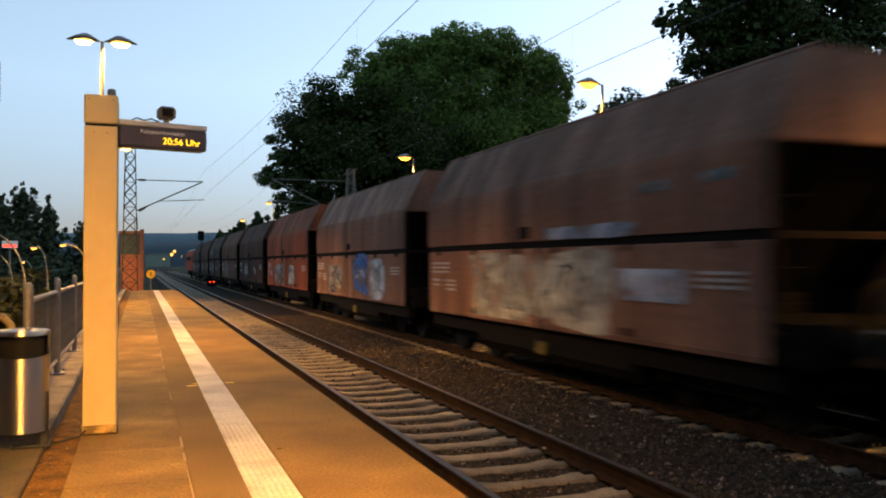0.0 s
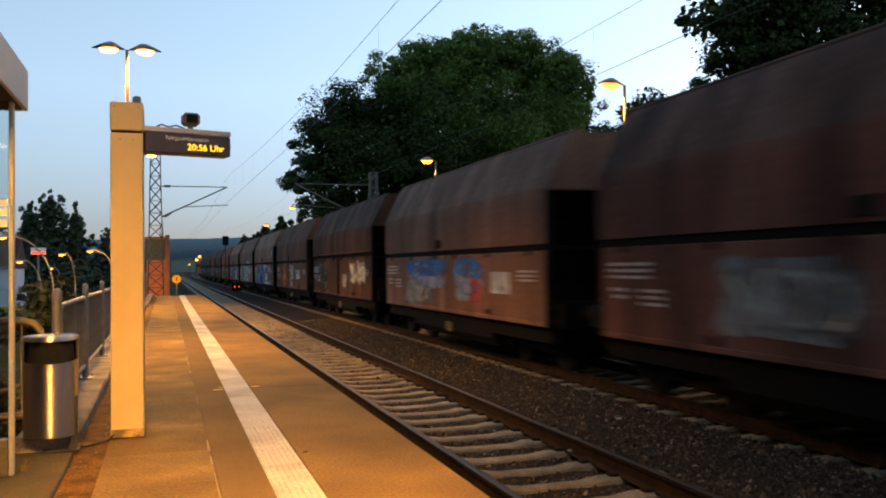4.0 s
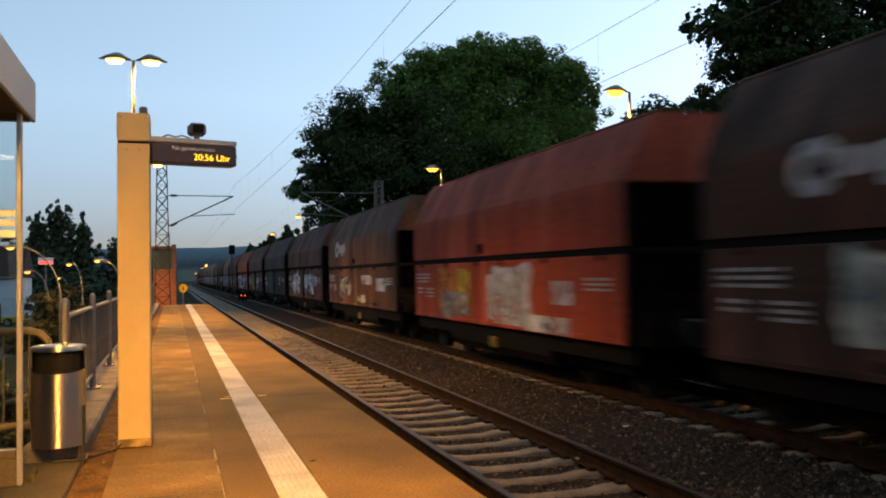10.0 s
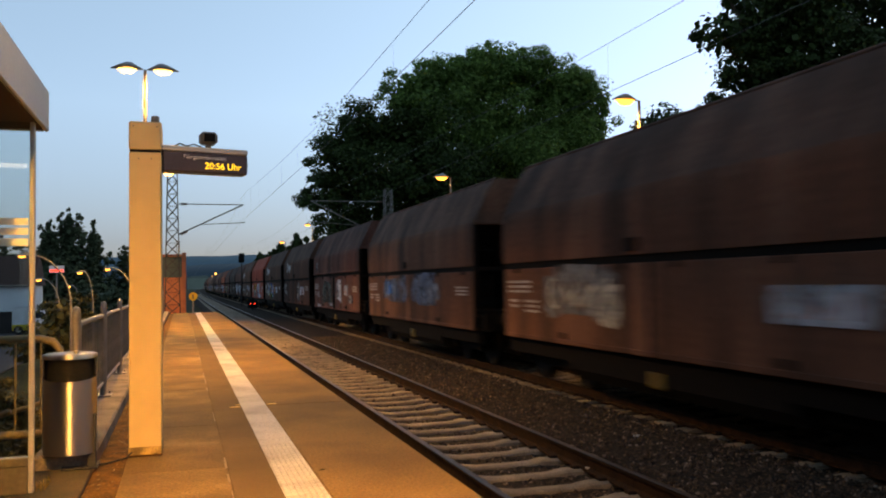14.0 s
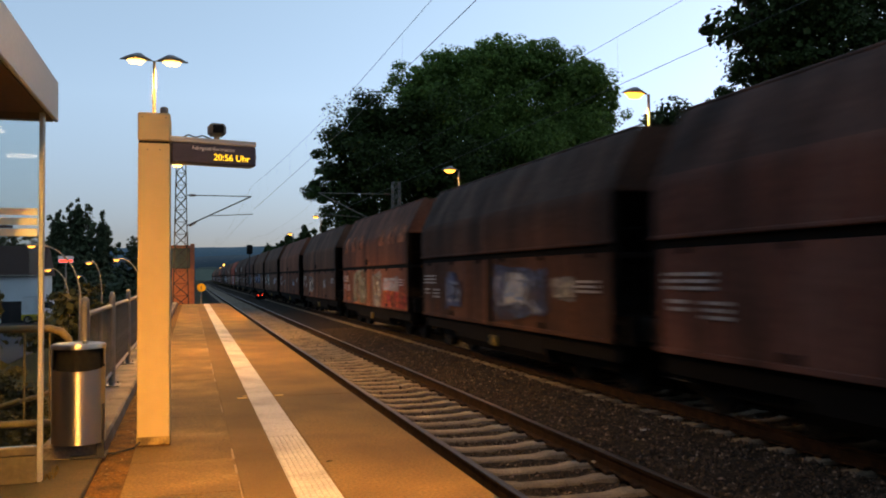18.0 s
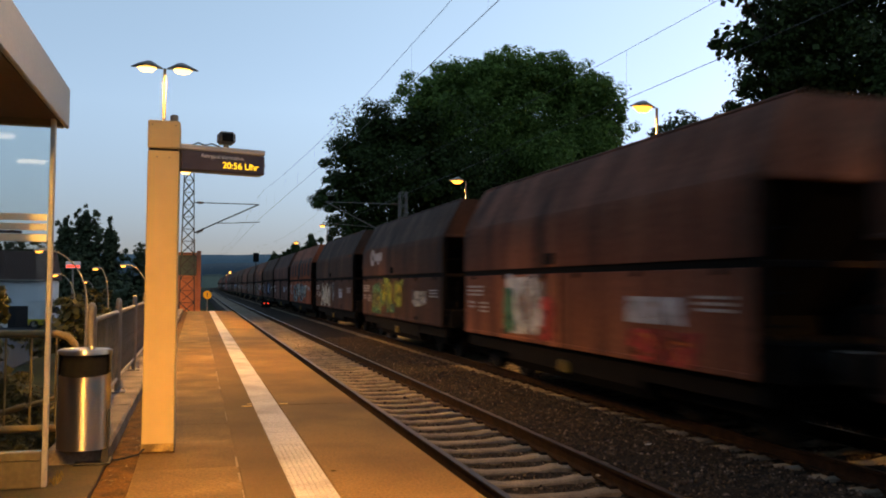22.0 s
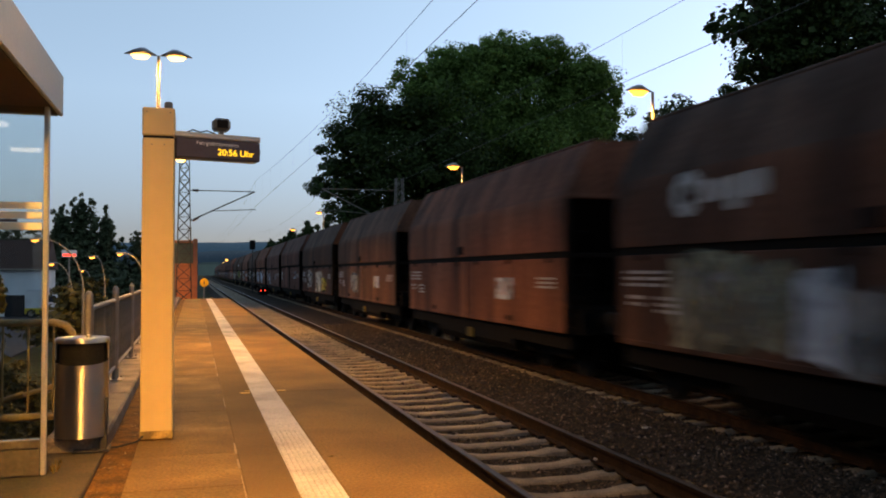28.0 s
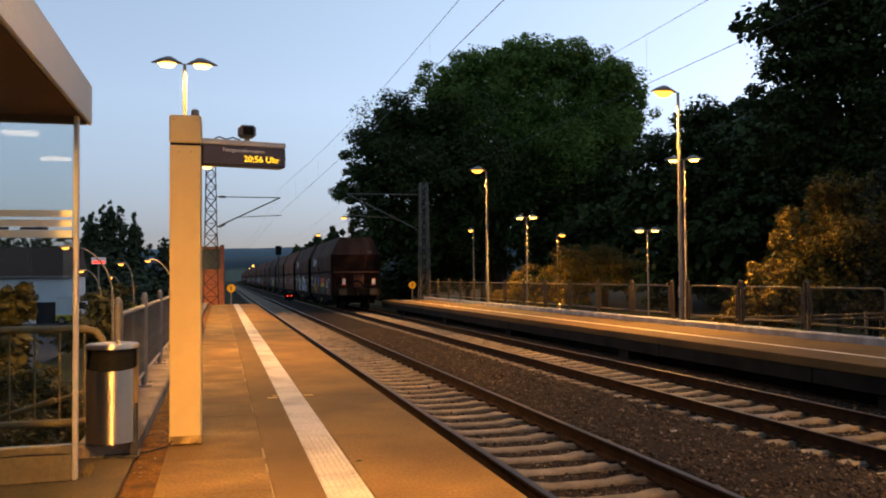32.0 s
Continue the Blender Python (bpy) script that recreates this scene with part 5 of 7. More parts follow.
        tree("dark_tree", "tall dark tree beyond the street", (x, y, -2.2), h, cl, 9500, 0.2, M["leaf_d"], 150 + i, 0.3, "street trees", 130)


build_trees()


# ---------------- street below ----------------
def build_street():
    root = thing("white_house", "low white rendered house with brown tiled roof", "house", at=(-19.5, 74.0, -2.2))
    part("wall", Geo().box(-8, 6.2, 0, 6, 0, 3.78, 0.02), M["white_wall"], root)
    g = Geo()
    g.prism([(-0.4, 3.79), (6.4, 3.79), (3.0, 6.25)], -8.3, 6.4, "x")
    part("roof", g, M["roof_tile"], root)
    part("gutter", Geo().tube([(-8.3, -0.45, 3.77), (6.4, -0.45, 3.77)], 0.07, 8), M["galv"], root)
    for x, z, w, h in ((2.4, 1.9, 0.6, 0.75), (-2.5, 1.6, 1.0, 1.1), (-5.5, 1.6, 1.0, 1.1)):
        win = part("window", Geo().box(x - w / 2, x + w / 2, -0.03, 0.02, z, z + h, 0.01), M["window_dark"], root)
        part("sill", Geo().box(x - w / 2 - 0.1, x + w / 2 + 0.1, -0.1, 0.0, z - 0.08, z - 0.005), M["concrete"], win)
    part("garage_door", Geo().box(3.4, 5.2, -0.03, 0.02, 0, 1.75, 0.01), M["window_dark"], root)
    car = thing("parked_car", "white parked car on the street", "car", at=(-10.4, 71.0, -2.15))
    prof = [(-1.9, 0.32), (1.9, 0.32), (1.95, 0.7), (1.75, 0.86), (1.0, 0.92), (0.45, 1.4), (-1.1, 1.42), (-1.75, 0.98), (-1.95, 0.9)]
    part("body", Geo().prism(prof, -0.82, 0.82, "y"), M["car_white"], car)
    part("windscreen", Geo().prism([(0.5, 0.93), (0.94, 0.93), (0.46, 1.34)], -0.826, 0.826, "y"), M["window_dark"], car)
    for a, b in ((-1.5, -0.4), (-0.34, 0.42)):
        part("side_window", Geo().prism([(a, 0.95), (b, 0.95), (b - 0.04, 1.34), (a + 0.3, 1.34)], -0.828, 0.828, "y"), M["window_dark"], car)
    for wx in (-1.2, 1.22):
        for wy in (-0.84, 0.66):
            wheel = part("wheel", Geo().tube([(wx, wy, 0.32), (wx, wy + 0.18, 0.32)], 0.32, 16), M["tyre"], car)
            part("rim", Geo().tube([(wx, wy - 0.004, 0.32), (wx, wy - 0.001, 0.32)], 0.2, 12), M["galv"], wheel)
    van = thing("delivery_van", "white delivery van with yellow lower panels", "van", at=(-12.9, 72.3, -2.15))
    prof = [(-1.3, 0.75), (1.25, 0.75), (1.3, 1.1), (1.0, 1.75), (0.6, 2.05), (-1.3, 2.1)]
    part("body", Geo().prism(prof, -0.9, 0.9, "y"), M["car_white"], van)
    part("lower_panel", Geo().box(-1.31, 1.32, -0.91, 0.91, 0.3, 0.749, 0.03), M["car_yellow"], van, "yellow lower body")
    part("side_window", Geo().prism([(0.3, 1.2), (1.1, 1.2), (0.85, 1.7), (0.3, 1.75)], -0.906, 0.906, "y"), M["window_dark"], van)
    for wx in (-0.85, 0.85):
        for wy in (-0.92, 0.74):
            wheel = part("wheel", Geo().tube([(wx, wy, 0.33), (wx, wy + 0.18, 0.33)], 0.33, 16), M["tyre"], van)
            part("rim", Geo().tube([(wx, wy - 0.004, 0.33), (wx, wy - 0.001, 0.33)], 0.2, 12), M["galv"], wheel)
    hall = thing("distant_hall", "low grey-green hall far beyond the station", "building", at=(11.5, 720.0, -3.0))
    part("wall", Geo().box(-9.5, 9.5, 0, 12, 0, 11.0, 0.1), hazed_surface("pale_far_wall", (0.09, 0.12, 0.11), (0.014, 0.028, 0.034)), hall)
    part("roof", Geo().prism([(-9.8, 11.05), (9.8, 11.05), (6.0, 13.2), (-6.5, 12.6)], -0.4, 12.4), hazed_surface("far_roof", (0.05, 0.07, 0.07), (0.012, 0.024, 0.034)), hall)
    # unseen building, added beside and behind the camera to block sky light
    b = thing("station_building", "unseen building added to keep sky light off the train", "building", at=(-9.5, 20.0, -2.2))
    part("wall", Geo().box(-9, 0, -54, 0, 0, 8.2, 0.03), M["brick_brown"], b)
    part("roof", Geo().prism([(-9.4, 8.21), (0.4, 8.21), (-4.5, 12.5)], -54.4, 0.4), M["roof_tile"], b)
    for k in range(10):
        for z in (1.4, 5.0):
            win = part("window", Geo().box(-0.02, 0.03, -4.0 - k * 5, -2.6 - k * 5, z, z + 1.9, 0.01), M["window_dark"], b)
            part("sill", Geo().box(0.0, 0.1, -4.1 - k * 5, -2.5 - k * 5, z - 0.1, z - 0.01), M["concrete"], win)
    # curved street lamps
    for x, y, h, reach in ((-5.6, 33.0, 4.75, -1.46), (-6.0, 45.0, 4.34, -0.45), (-4.1, 45.0, 4.5, -1.07), (-7.5, 45.0, 4.0, -0.8), (-8.2, 60.0, 3.7, -0.5)):
        root = thing("curved_street_lamp", "curved grey street lamp with small amber light", "street lamp", "curved street lamps", at=(x, y, -2.2))
        pts = [(0, 0, 0), (0, 0, h * 0.6)] + [(reach * (1 - math.cos(a)), 0, h * 0.6 + h * 0.4 * math.sin(a)) for a in [k * math.pi / 16 for k in range(1, 9)]]
        part("pole", Geo().tube(pts, [0.06, 0.045] + [0.032] * 8, 8), M["galv"], root)
        part("lamp_head", Geo().tube([(reach + 0.12, 0, h), (reach, 0, h), (reach - 0.2, 0, h - 0.02), (reach - 0.36, 0, h - 0.03)], [0.03, 0.045, 0.05, 0.02], 8), M["lamp_shell"], root)
        part("lens", Geo().tube([(reach - 0.04, 0, h - 0.06), (reach - 0.16, 0, h - 0.09), (reach - 0.28, 0, h - 0.08)], [0.025, 0.045, 0.02], 8), M["bulb_amber"], root)
    s = thing("shop_sign", "small lit sign with a red stripe", "sign", at=(-9.6, 60.0, 2.35))
    part("panel", Geo().box(-0.45, 0.45, -0.06, 0.06, 0, 0.45, 0.02), glowing("sign_white", (0.6, 0.65, 0.8), 0.25), s)
    part("stripe", Geo().box(-0.4, 0.4, -0.075, -0.061, 0.06, 0.2), M["red_light"], s)
    part("post", Geo().tube([(0, 0, -4.55), (0, 0, 0)], 0.06, 8), M["galv"], s)
    # lights of the town far off
    for x, y, z, r, m in ((19.5, 640, 7.0, 1.7, "bulb_dim"), (21.5, 640, 9.5, 1.5, "bulb_dim"), (14, 620, 4, 0.8, "bulb_dim"), (27, 660, 6, 0.7, "bulb_dim")):
        lamp = thing("town_light", "distant amber town light", "street lamp", "town lights", at=(x, y, -3))
        part("pole", Geo().tube([(0, 0, 0), (0, 0, z + 3)], 0.15, 6), M["mast"], lamp)
        part("lens", Geo().tube([(0, 0, z + 3), (0, 0, z + 3 + r)], r * 0.5, 8), M[m], lamp)


build_street()


# ---------------- small pieces of tracks and paving ----------------
def blob(rng, w, h, wild=0.25):
    """An uneven rounded patch."""
    n = 26
    p, q, r = (rng.uniform(0, 6.28) for _ in range(3))
    pts = []
    for i in range(n):
        a = 2 * math.pi * i / n
        k = 1 + wild * (0.28 * math.sin(3 * a + p) + 0.22 * math.sin(5 * a + q) + 0.16 * math.sin(8 * a + r))
        sx, sy = math.cos(a), math.sin(a)
        pts.append((w / 2 * (1 + (k - 1) * 0.6) * math.copysign(abs(sx) ** 0.38, sx), h / 2 * k * math.copysign(abs(sy) ** 0.38, sy)))
    return pts


def sleeper_mesh():
    """Concrete sleeper: high shoulders under the rails, lower waist."""
    g = Geo()
    st = [(-1.3, 0.085, 0.17), (-1.22, 0.105, 0.205), (-0.5, 0.1, 0.215), (-0.3, 0.085, 0.19), (0.3, 0.085, 0.19), (0.5, 0.1, 0.215), (1.22, 0.105, 0.205), (1.3, 0.085, 0.17)]
    vs = []
    for x, w, h in st:
        vs += [(x, -w - 0.02, 0), (x, w + 0.02, 0), (x, w, h - 0.02), (x, w - 0.03, h), (x, -w + 0.03, h), (x, -w, h - 0.02)]
    n = len(st)
    fs = [(j * 6 + i, j * 6 + (i + 1) % 6, (j + 1) * 6 + (i + 1) % 6, (j + 1) * 6 + i) for j in range(n - 1) for i in range(6)]
    g.add(vs, fs + [tuple(range(5, -1, -1)), tuple(range((n - 1) * 6, n * 6))])
    return g


def build_sleepers():
    g = sleeper_mesh()
    me = g.mesh("sleeper")
    top = RAIL - 0.172 - 0.205
    clip = Geo()
    for s in (-1, 1):
        for q in (-1, 1):
            clip.box(s * 0.7535 + q * 0.12 - 0.045, s * 0.7535 + q * 0.12 + 0.045, -0.05, 0.05, 0.205, 0.245, 0.01)
    cm = clip.mesh("rail_clips")
    for track, cx, y_off in ((track_1, T1, 0.11), (track_2, T2, 0.06)):
        y = y_off - 4.8
        k = 0
        while y < 72:
            ob = part("sleeper", me, M["sleeper"], track, at=(cx, y, top))
            ob.rotation_euler = (0, 0, 0.006 * math.sin(k * 2.3))
            if y < 26:
                part("rail_clips", cm, M["rail_side"], ob)
            y += 0.6
            k += 1
        far = Geo()
        while y < 240:
            far.add([(x + cx + bend(y), w + y, z + top) for x, w, z in g.v], g.f)
            y += 0.6
        tagged(part("far_sleepers", far, M["sleeper"], track), kind="stuff")


def build_stones():
    """Loose ballast stones, thickest where the camera is near."""
    rng = np.random.default_rng(8)
    base = np.array([(1, 0, 0), (-1, 0, 0), (0, 1, 0), (0, -1, 0), (0, 0, 1), (0, 0, -1)], float)
    tri = np.array([(0, 2, 4), (2, 1, 4), (1, 3, 4), (3, 0, 4), (2, 0, 5), (1, 2, 5), (3, 1, 5), (0, 3, 5)])
    n = 60000
    y = 3.0 + 30 * rng.random(n) ** 1.7
    x = rng.uniform(0.15, 7.6, n)
    d = np.minimum(np.abs(x - T1), np.abs(x - T2))
    c = np.where(np.abs(x - T1) < np.abs(x - T2), 1.91, 1.86)
    from_sleeper = np.abs((y - c + 0.3) % 0.6 - 0.3)
    keep = (np.abs(d - 0.7535) > 0.07) & ((d > 1.17) | (from_sleeper > 0.13))
    x, y = x[keep], y[keep]
    n = len(x)
    r = rng.uniform(0.016, 0.036, n)
    d = np.minimum(np.abs(x - T1), np.abs(x - T2))
    zz = RAIL - 0.228 + 0.075 * np.clip((d - 1.0) / 0.2, 0, 1) + rng.uniform(-0.02, 0.008, n)
    v = base[None] * (r[:, None] * rng.uniform(0.6, 1.3, (n, 3)))[:, None, :]
    v += rng.normal(size=v.shape) * (r * 0.25)[:, None, None]
    ang = rng.uniform(0, 6.28, n)
    ca, sa = np.cos(ang)[:, None], np.sin(ang)[:, None]
    vx, vy = v[:, :, 0] * ca - v[:, :, 1] * sa, v[:, :, 0] * sa + v[:, :, 1] * ca
    v = np.stack([vx + x[:, None], vy + y[:, None], v[:, :, 2] + zz[:, None]], 2).reshape(-1, 3)
    f = (tri[None] + (np.arange(n) * 6)[:, None, None]).reshape(-1, 3)
    me = bpy.data.meshes.new("ballast_stones")
    me.vertices.add(len(v))
    me.vertices.foreach_set("co", v.ravel())
    me.loops.add(f.size)
    me.loops.foreach_set("vertex_index", f.ravel())
    me.polygons.add(len(f))
    me.polygons.foreach_set("loop_start", np.arange(0, f.size, 3))
    me.update()
    me.validate()
    tagged(part("ballast_stones", me, M["stone"]), "loose brown-grey ballast stones between the rails", "ballast", kind="stuff")


def build_paving():
    floor = thing("platform_paving", "worn paving slabs and white tactile strip along the platform", "paving")
    floor["kind"] = "structure"
    slab = Geo().box(-0.356, 0.356, -0.498, 0.498, -0.06, 0.0, 0.003).mesh("paving_slab")
    for i in range(54):
        y = -8.0 + i * 1.0
        if y < P1 - 0.5:
            part("paving_slab", slab, M["slab"], floor, at=(-1.84, y, -0.002 - 0.002 * (i % 3 == 1)))
    g = Geo()
    g.box(-0.136, 0.136, -0.148, 0.148, -0.05, 0.0, 0.004)
    plain = g.mesh("tactile_tile")
    g = Geo()
    g.box(-0.136, 0.136, -0.148, 0.148, -0.05, -0.004, 0.002)
    for k in range(7):
        g.box(-0.128 + k * 0.038, -0.106 + k * 0.038, -0.146, 0.146, -0.0045, 0.002, 0.002)
    ribbed = g.mesh("tactile_tile")
    for i in range(175):
        y = -7.6 + i * 0.3
        if y < P1 - 0.15:
            part("tactile_tile", ribbed if y < 7.2 else plain, M["strip"], floor, at=(-1.03, y, 0.0))
    # pale mortar crumbs along the joint, old yellow dabs beside the strip, a fallen leaf
    rnd = random.Random(31)
    y = 3.0
    while y < 30:
        ln = rnd.uniform(0.15, 0.9)
        if rnd.random() < 0.6:
            g = Geo()
            w = rnd.uniform(0.004, 0.011)
            g.prism([(-w, 0), (w, 0.02), (w * rnd.uniform(0.4, 1), ln), (-w * rnd.uniform(0.3, 1), ln * 0.96)], 0, 0.003, "z")
            part("mortar_crumb", g, M["mortar"], floor, at=(-1.482, y, -0.002))
        y += ln + rnd.uniform(0.02, 0.2)
    for x, y, w in ((-1.235, 9.62, 0.06), (-0.83, 9.72, 0.055), (-1.2, 9.78, 0.03)):
        part("yellow_mark", Geo().prism(blob(rnd, w * 1.8, w), 0, 0.003, "z"), M["yellow"], floor, "faded yellow paint dab", at=(x, y, 0.0))
    leaf_ob = part("fallen_leaf", Geo().add([(0, 0, 0), (0.03, 0.012, 0.01), (0.06, 0, 0.004), (0.03, -0.014, 0.012)], [(0, 1, 2, 3)]), M["leaf_c"], None, "", (-0.86, 6.1, 0.004))
    for k, (x, y) in enumerate(((1.55, 6.05), (2.45, 8.4), (3.9, 9.9), (5.3, 17.2))):
        litter = part("litter_scrap", Geo().prism(blob(rnd, 0.11, 0.06, 0.5), 0, 0.02, "z"), M["strip"], None, "", (x, y, RAIL - 0.16))
        tagged(litter, "small pale scrap of litter on the ballast", "litter", "litter")
    tagged(leaf_ob, "small dark fallen leaf beside the white strip", "leaf")
    # small dry leaves blown into the drain and against the kerb
    g = Geo()
    for k in range(90):
        x, y = rnd.uniform(-2.41, -2.21), 3.5 + 9.0 * rnd.random() ** 1.4
        a, r = rnd.uniform(0, 6.28), rnd.uniform(0.008, 0.02)
        c, d = math.cos(a) * r, math.sin(a) * r
        z = -0.022 + rnd.uniform(0, 0.006)
        g.add([(x - c, y - d, z), (x - d * 0.5, y + c * 0.5, z + 0.006), (x + c, y + d, z + 0.002), (x + d * 0.5, y - c * 0.5, z + 0.007)], [(0, 1, 2, 3)])
    tagged(part("leaf_litter", g, M["mortar"]), "scattered dry leaves and crumbs in the drain channel", "leaf litter", kind="stuff")
    # weeds where the shelter meets the kerb
    g = Geo()
    for k in range(28):
        x, y = rnd.uniform(-2.72, -2.66), rnd.uniform(6.1, 6.5)
        h, dx, dy = rnd.uniform(0.02, 0.06), rnd.uniform(-0.03, 0.03), rnd.uniform(-0.03, 0.03)
        g.add([(x - 0.004, y, 0), (x + 0.004, y, 0), (x + dx, y + dy, h)], [(0, 1, 2)])
    tagged(part("weeds", g, M["leaf_c"]), "small green weeds at the shelter foot", "weeds", kind="stuff")
    return floor


build_sleepers()
build_stones()
build_paving()

# ---------------- freight train ----------------
WAGON = 12.85
HW = 1.45
ROOF = 4.2


def skin(profile, y0, y1, n, rib=0.0, dent=0.0):
    """One side's sheet along y, with shallow upright pressings and slight dents."""
    g = Geo()
    ys = [y0 + (y1 - y0) * i / n for i in range(n + 1)]
    m = len(profile)
    vs = []
    for i, y in enumerate(ys):
        k = rib if (i // 2) % 2 else 0.0
        for j, (x, z) in enumerate(profile):
            edge = 0 if j in (0, m - 1) else 1
            push = k * edge + dent * edge * noise.noise((y * 0.9, z * 1.3, 4.0))
            vs.append((x + math.copysign(push, x), y, z))
    fs = [(i * m + j, i * m + j + 1, (i + 1) * m + j + 1, (i + 1) * m + j) for i in range(n) for j in range(m - 1)]
    return g.add(vs, fs, True)


def upper_profile(s, up=0.0):
    return [(s * HW, 2.10 + up), (s * (HW + 0.01), 2.5 + up * 0.6), (s * HW, 3.02), (s * (HW - 0.008), 3.13), (s * (HW - 0.04), 3.23), (s * (HW - 0.15), 3.48), (s * (HW - 0.32), 3.82), (s * (HW - 0.45), 4.08), (s * (HW - 0.56), ROOF)]


def side_x(z):
    """How far out the near side's sheet stands at a height."""
    prof = upper_profile(1)
    return -max(float(np.interp(z, [p[1] for p in prof], [p[0] for p in prof])), HW if z < 3.04 else 0.0)


def span(s, a, b):
    return sorted((s * a, s * b))


def build_wagon(kind, paint):
    """A hopper wagon, from its rear coupling at y = 0 forward; z = 0 is the rail."""
    L = WAGON
    root = thing("hopper_wagon", "hopper wagon", "freight wagon", "freight train")
    body = PAINT[paint]
    y0, y1 = 0.9, L - 0.9
    ribbed = kind == "B"
    up = 0.25 if ribbed else 0.15
    low, mid = 0.82, L / 2
    cp = 0.11 if ribbed else 0.065
    for s in (-1, 1):
        part("upper_side", skin(upper_profile(s, up)[:5], y0, y1, 36 if ribbed else 24, 0.03 if ribbed else 0.0, 0.012), body, root)
        part("roof_slope", skin(upper_profile(s)[4:], y0, y1, 36 if ribbed else 24, 0.03 if ribbed else 0.0, 0.02), DUSTY_SKYLIT[paint], root)
        # lower side: door flaps in a frame
        for a, b in ((y0 + 0.1, mid - cp - 0.005), (mid + cp + 0.005, y1 - 0.1)):
            x0, x1 = span(s, HW - 0.09, HW - (0.03 if ribbed else 0.005))
            door = part("door_flap", Geo().box(x0, x1, a, b, low + 0.02, 1.98 + up, 0.012), body, root)
            g = Geo()
            if ribbed:
                xa, xb = span(s, HW - 0.031, HW - 0.008)
                for k in range(1, 4):
                    yy = a + (b - a) * k / 4
                    g.box(xa, xb, yy - 0.035, yy + 0.035, low + 0.1, 1.96 + up)
            xa, xb = span(s, HW - 0.031, HW + 0.014)
            g.box(xa, xb, a, b, low, low + 0.08, 0.01)
            part("door_rib", g, body, door)
            for k in (0.12, 0.5, 0.88):
                yy = a + (b - a) * k
                xa, xb = span(s, HW - 0.02, HW + 0.03)
                part("hinge", Geo().box(xa, xb, yy - 0.06, yy + 0.06, 1.9 + up, 2.0 + up, 0.01), M["under"], door)
            xa, xb = span(s, HW - 0.02, HW + 0.02)
            part("latch", Geo().box(xa, xb, (a + b) / 2 - 0.1, (a + b) / 2 + 0.1, low + 0.09, low + 0.2, 0.01), M["under"], door)
        xa, xb = span(s, HW - 0.12, HW + (0.02 if ribbed else -0.02))
        part("centre_post", Geo().box(xa, xb, mid - cp, mid + cp, low - 0.04, 2.0 + up, 0.01), M["under"], root)
        for e, q in ((y0, 1), (y1, -1)):
            xa, xb = span(s, HW - 0.11, HW - 0.012)
            part("corner_post", Geo().box(xa, xb, min(e, e + q * 0.09), max(e, e + q * 0.09), low, 3.18, 0.012), PAINT["grime_shade"], root)
        # waist groove: its shade is put in as a near-black strip
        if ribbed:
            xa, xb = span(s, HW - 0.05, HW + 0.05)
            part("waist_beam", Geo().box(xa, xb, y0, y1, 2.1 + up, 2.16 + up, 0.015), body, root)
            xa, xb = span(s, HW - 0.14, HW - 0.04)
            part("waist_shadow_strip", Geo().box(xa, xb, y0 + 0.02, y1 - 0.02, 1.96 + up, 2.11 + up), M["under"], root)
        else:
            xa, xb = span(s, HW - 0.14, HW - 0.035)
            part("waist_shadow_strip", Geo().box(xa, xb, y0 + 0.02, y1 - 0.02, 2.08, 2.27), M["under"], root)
            xa, xb = span(s, HW + 0.001, HW + 0.05)
            part("release_box", Geo().box(xa, xb, mid + 0.25, mid + 0.55, 2.3, 2.5, 0.01), M["under"], root)
        part("top_rim", Geo().tube([(s * (HW - 0.56), y0, ROOF - 0.01), (s * (HW - 0.56), y1, ROOF - 0.01)], 0.035, 6), DUSTY_SKYLIT[paint], root)
        # discharge chute and sill below the doors, bulky and near black to block light
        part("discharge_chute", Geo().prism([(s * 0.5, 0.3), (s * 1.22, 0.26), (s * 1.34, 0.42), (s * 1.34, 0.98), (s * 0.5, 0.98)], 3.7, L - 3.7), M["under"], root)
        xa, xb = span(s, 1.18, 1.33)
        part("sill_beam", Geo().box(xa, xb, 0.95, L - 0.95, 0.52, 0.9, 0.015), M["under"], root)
    for e, s in ((y0, 1), (y1, -1)):
        prof = upper_profile(1)[4:]
        ring = [(x, e, z) for x, z in prof] + [(-x, e, z) for x, z in reversed(prof)]
        inner = [(x * 0.97, e + s * 0.07, z) for x, _, z in ring]
        n = len(ring)
        g = Geo().add(ring + inner, [tuple(range(n)), tuple(range(2 * n - 1, n - 1, -1))] + [(i, (i + 1) % n, n + (i + 1) % n, n + i) for i in range(n)])
        part("end_wall", g, body, root)
        lip = span(1, e - s * 0.03, e + s * 0.05)
        part("end_lip", Geo().box(-HW + 0.02, HW - 0.02, lip[0], lip[1], 3.17, 3.25, 0.012), body, root)
        # bulkhead under the overhanging end, sloping inwards to the hopper, shade in its colour
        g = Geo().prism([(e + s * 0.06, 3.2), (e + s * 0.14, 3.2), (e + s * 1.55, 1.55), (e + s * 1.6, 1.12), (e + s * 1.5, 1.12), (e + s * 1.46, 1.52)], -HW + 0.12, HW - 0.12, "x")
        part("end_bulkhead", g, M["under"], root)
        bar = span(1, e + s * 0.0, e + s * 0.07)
        part("end_rail", Geo().box(-HW + 0.12, HW - 0.12, bar[0], bar[1], 2.13, 2.22, 0.012), PAINT["grime_shade"], root)
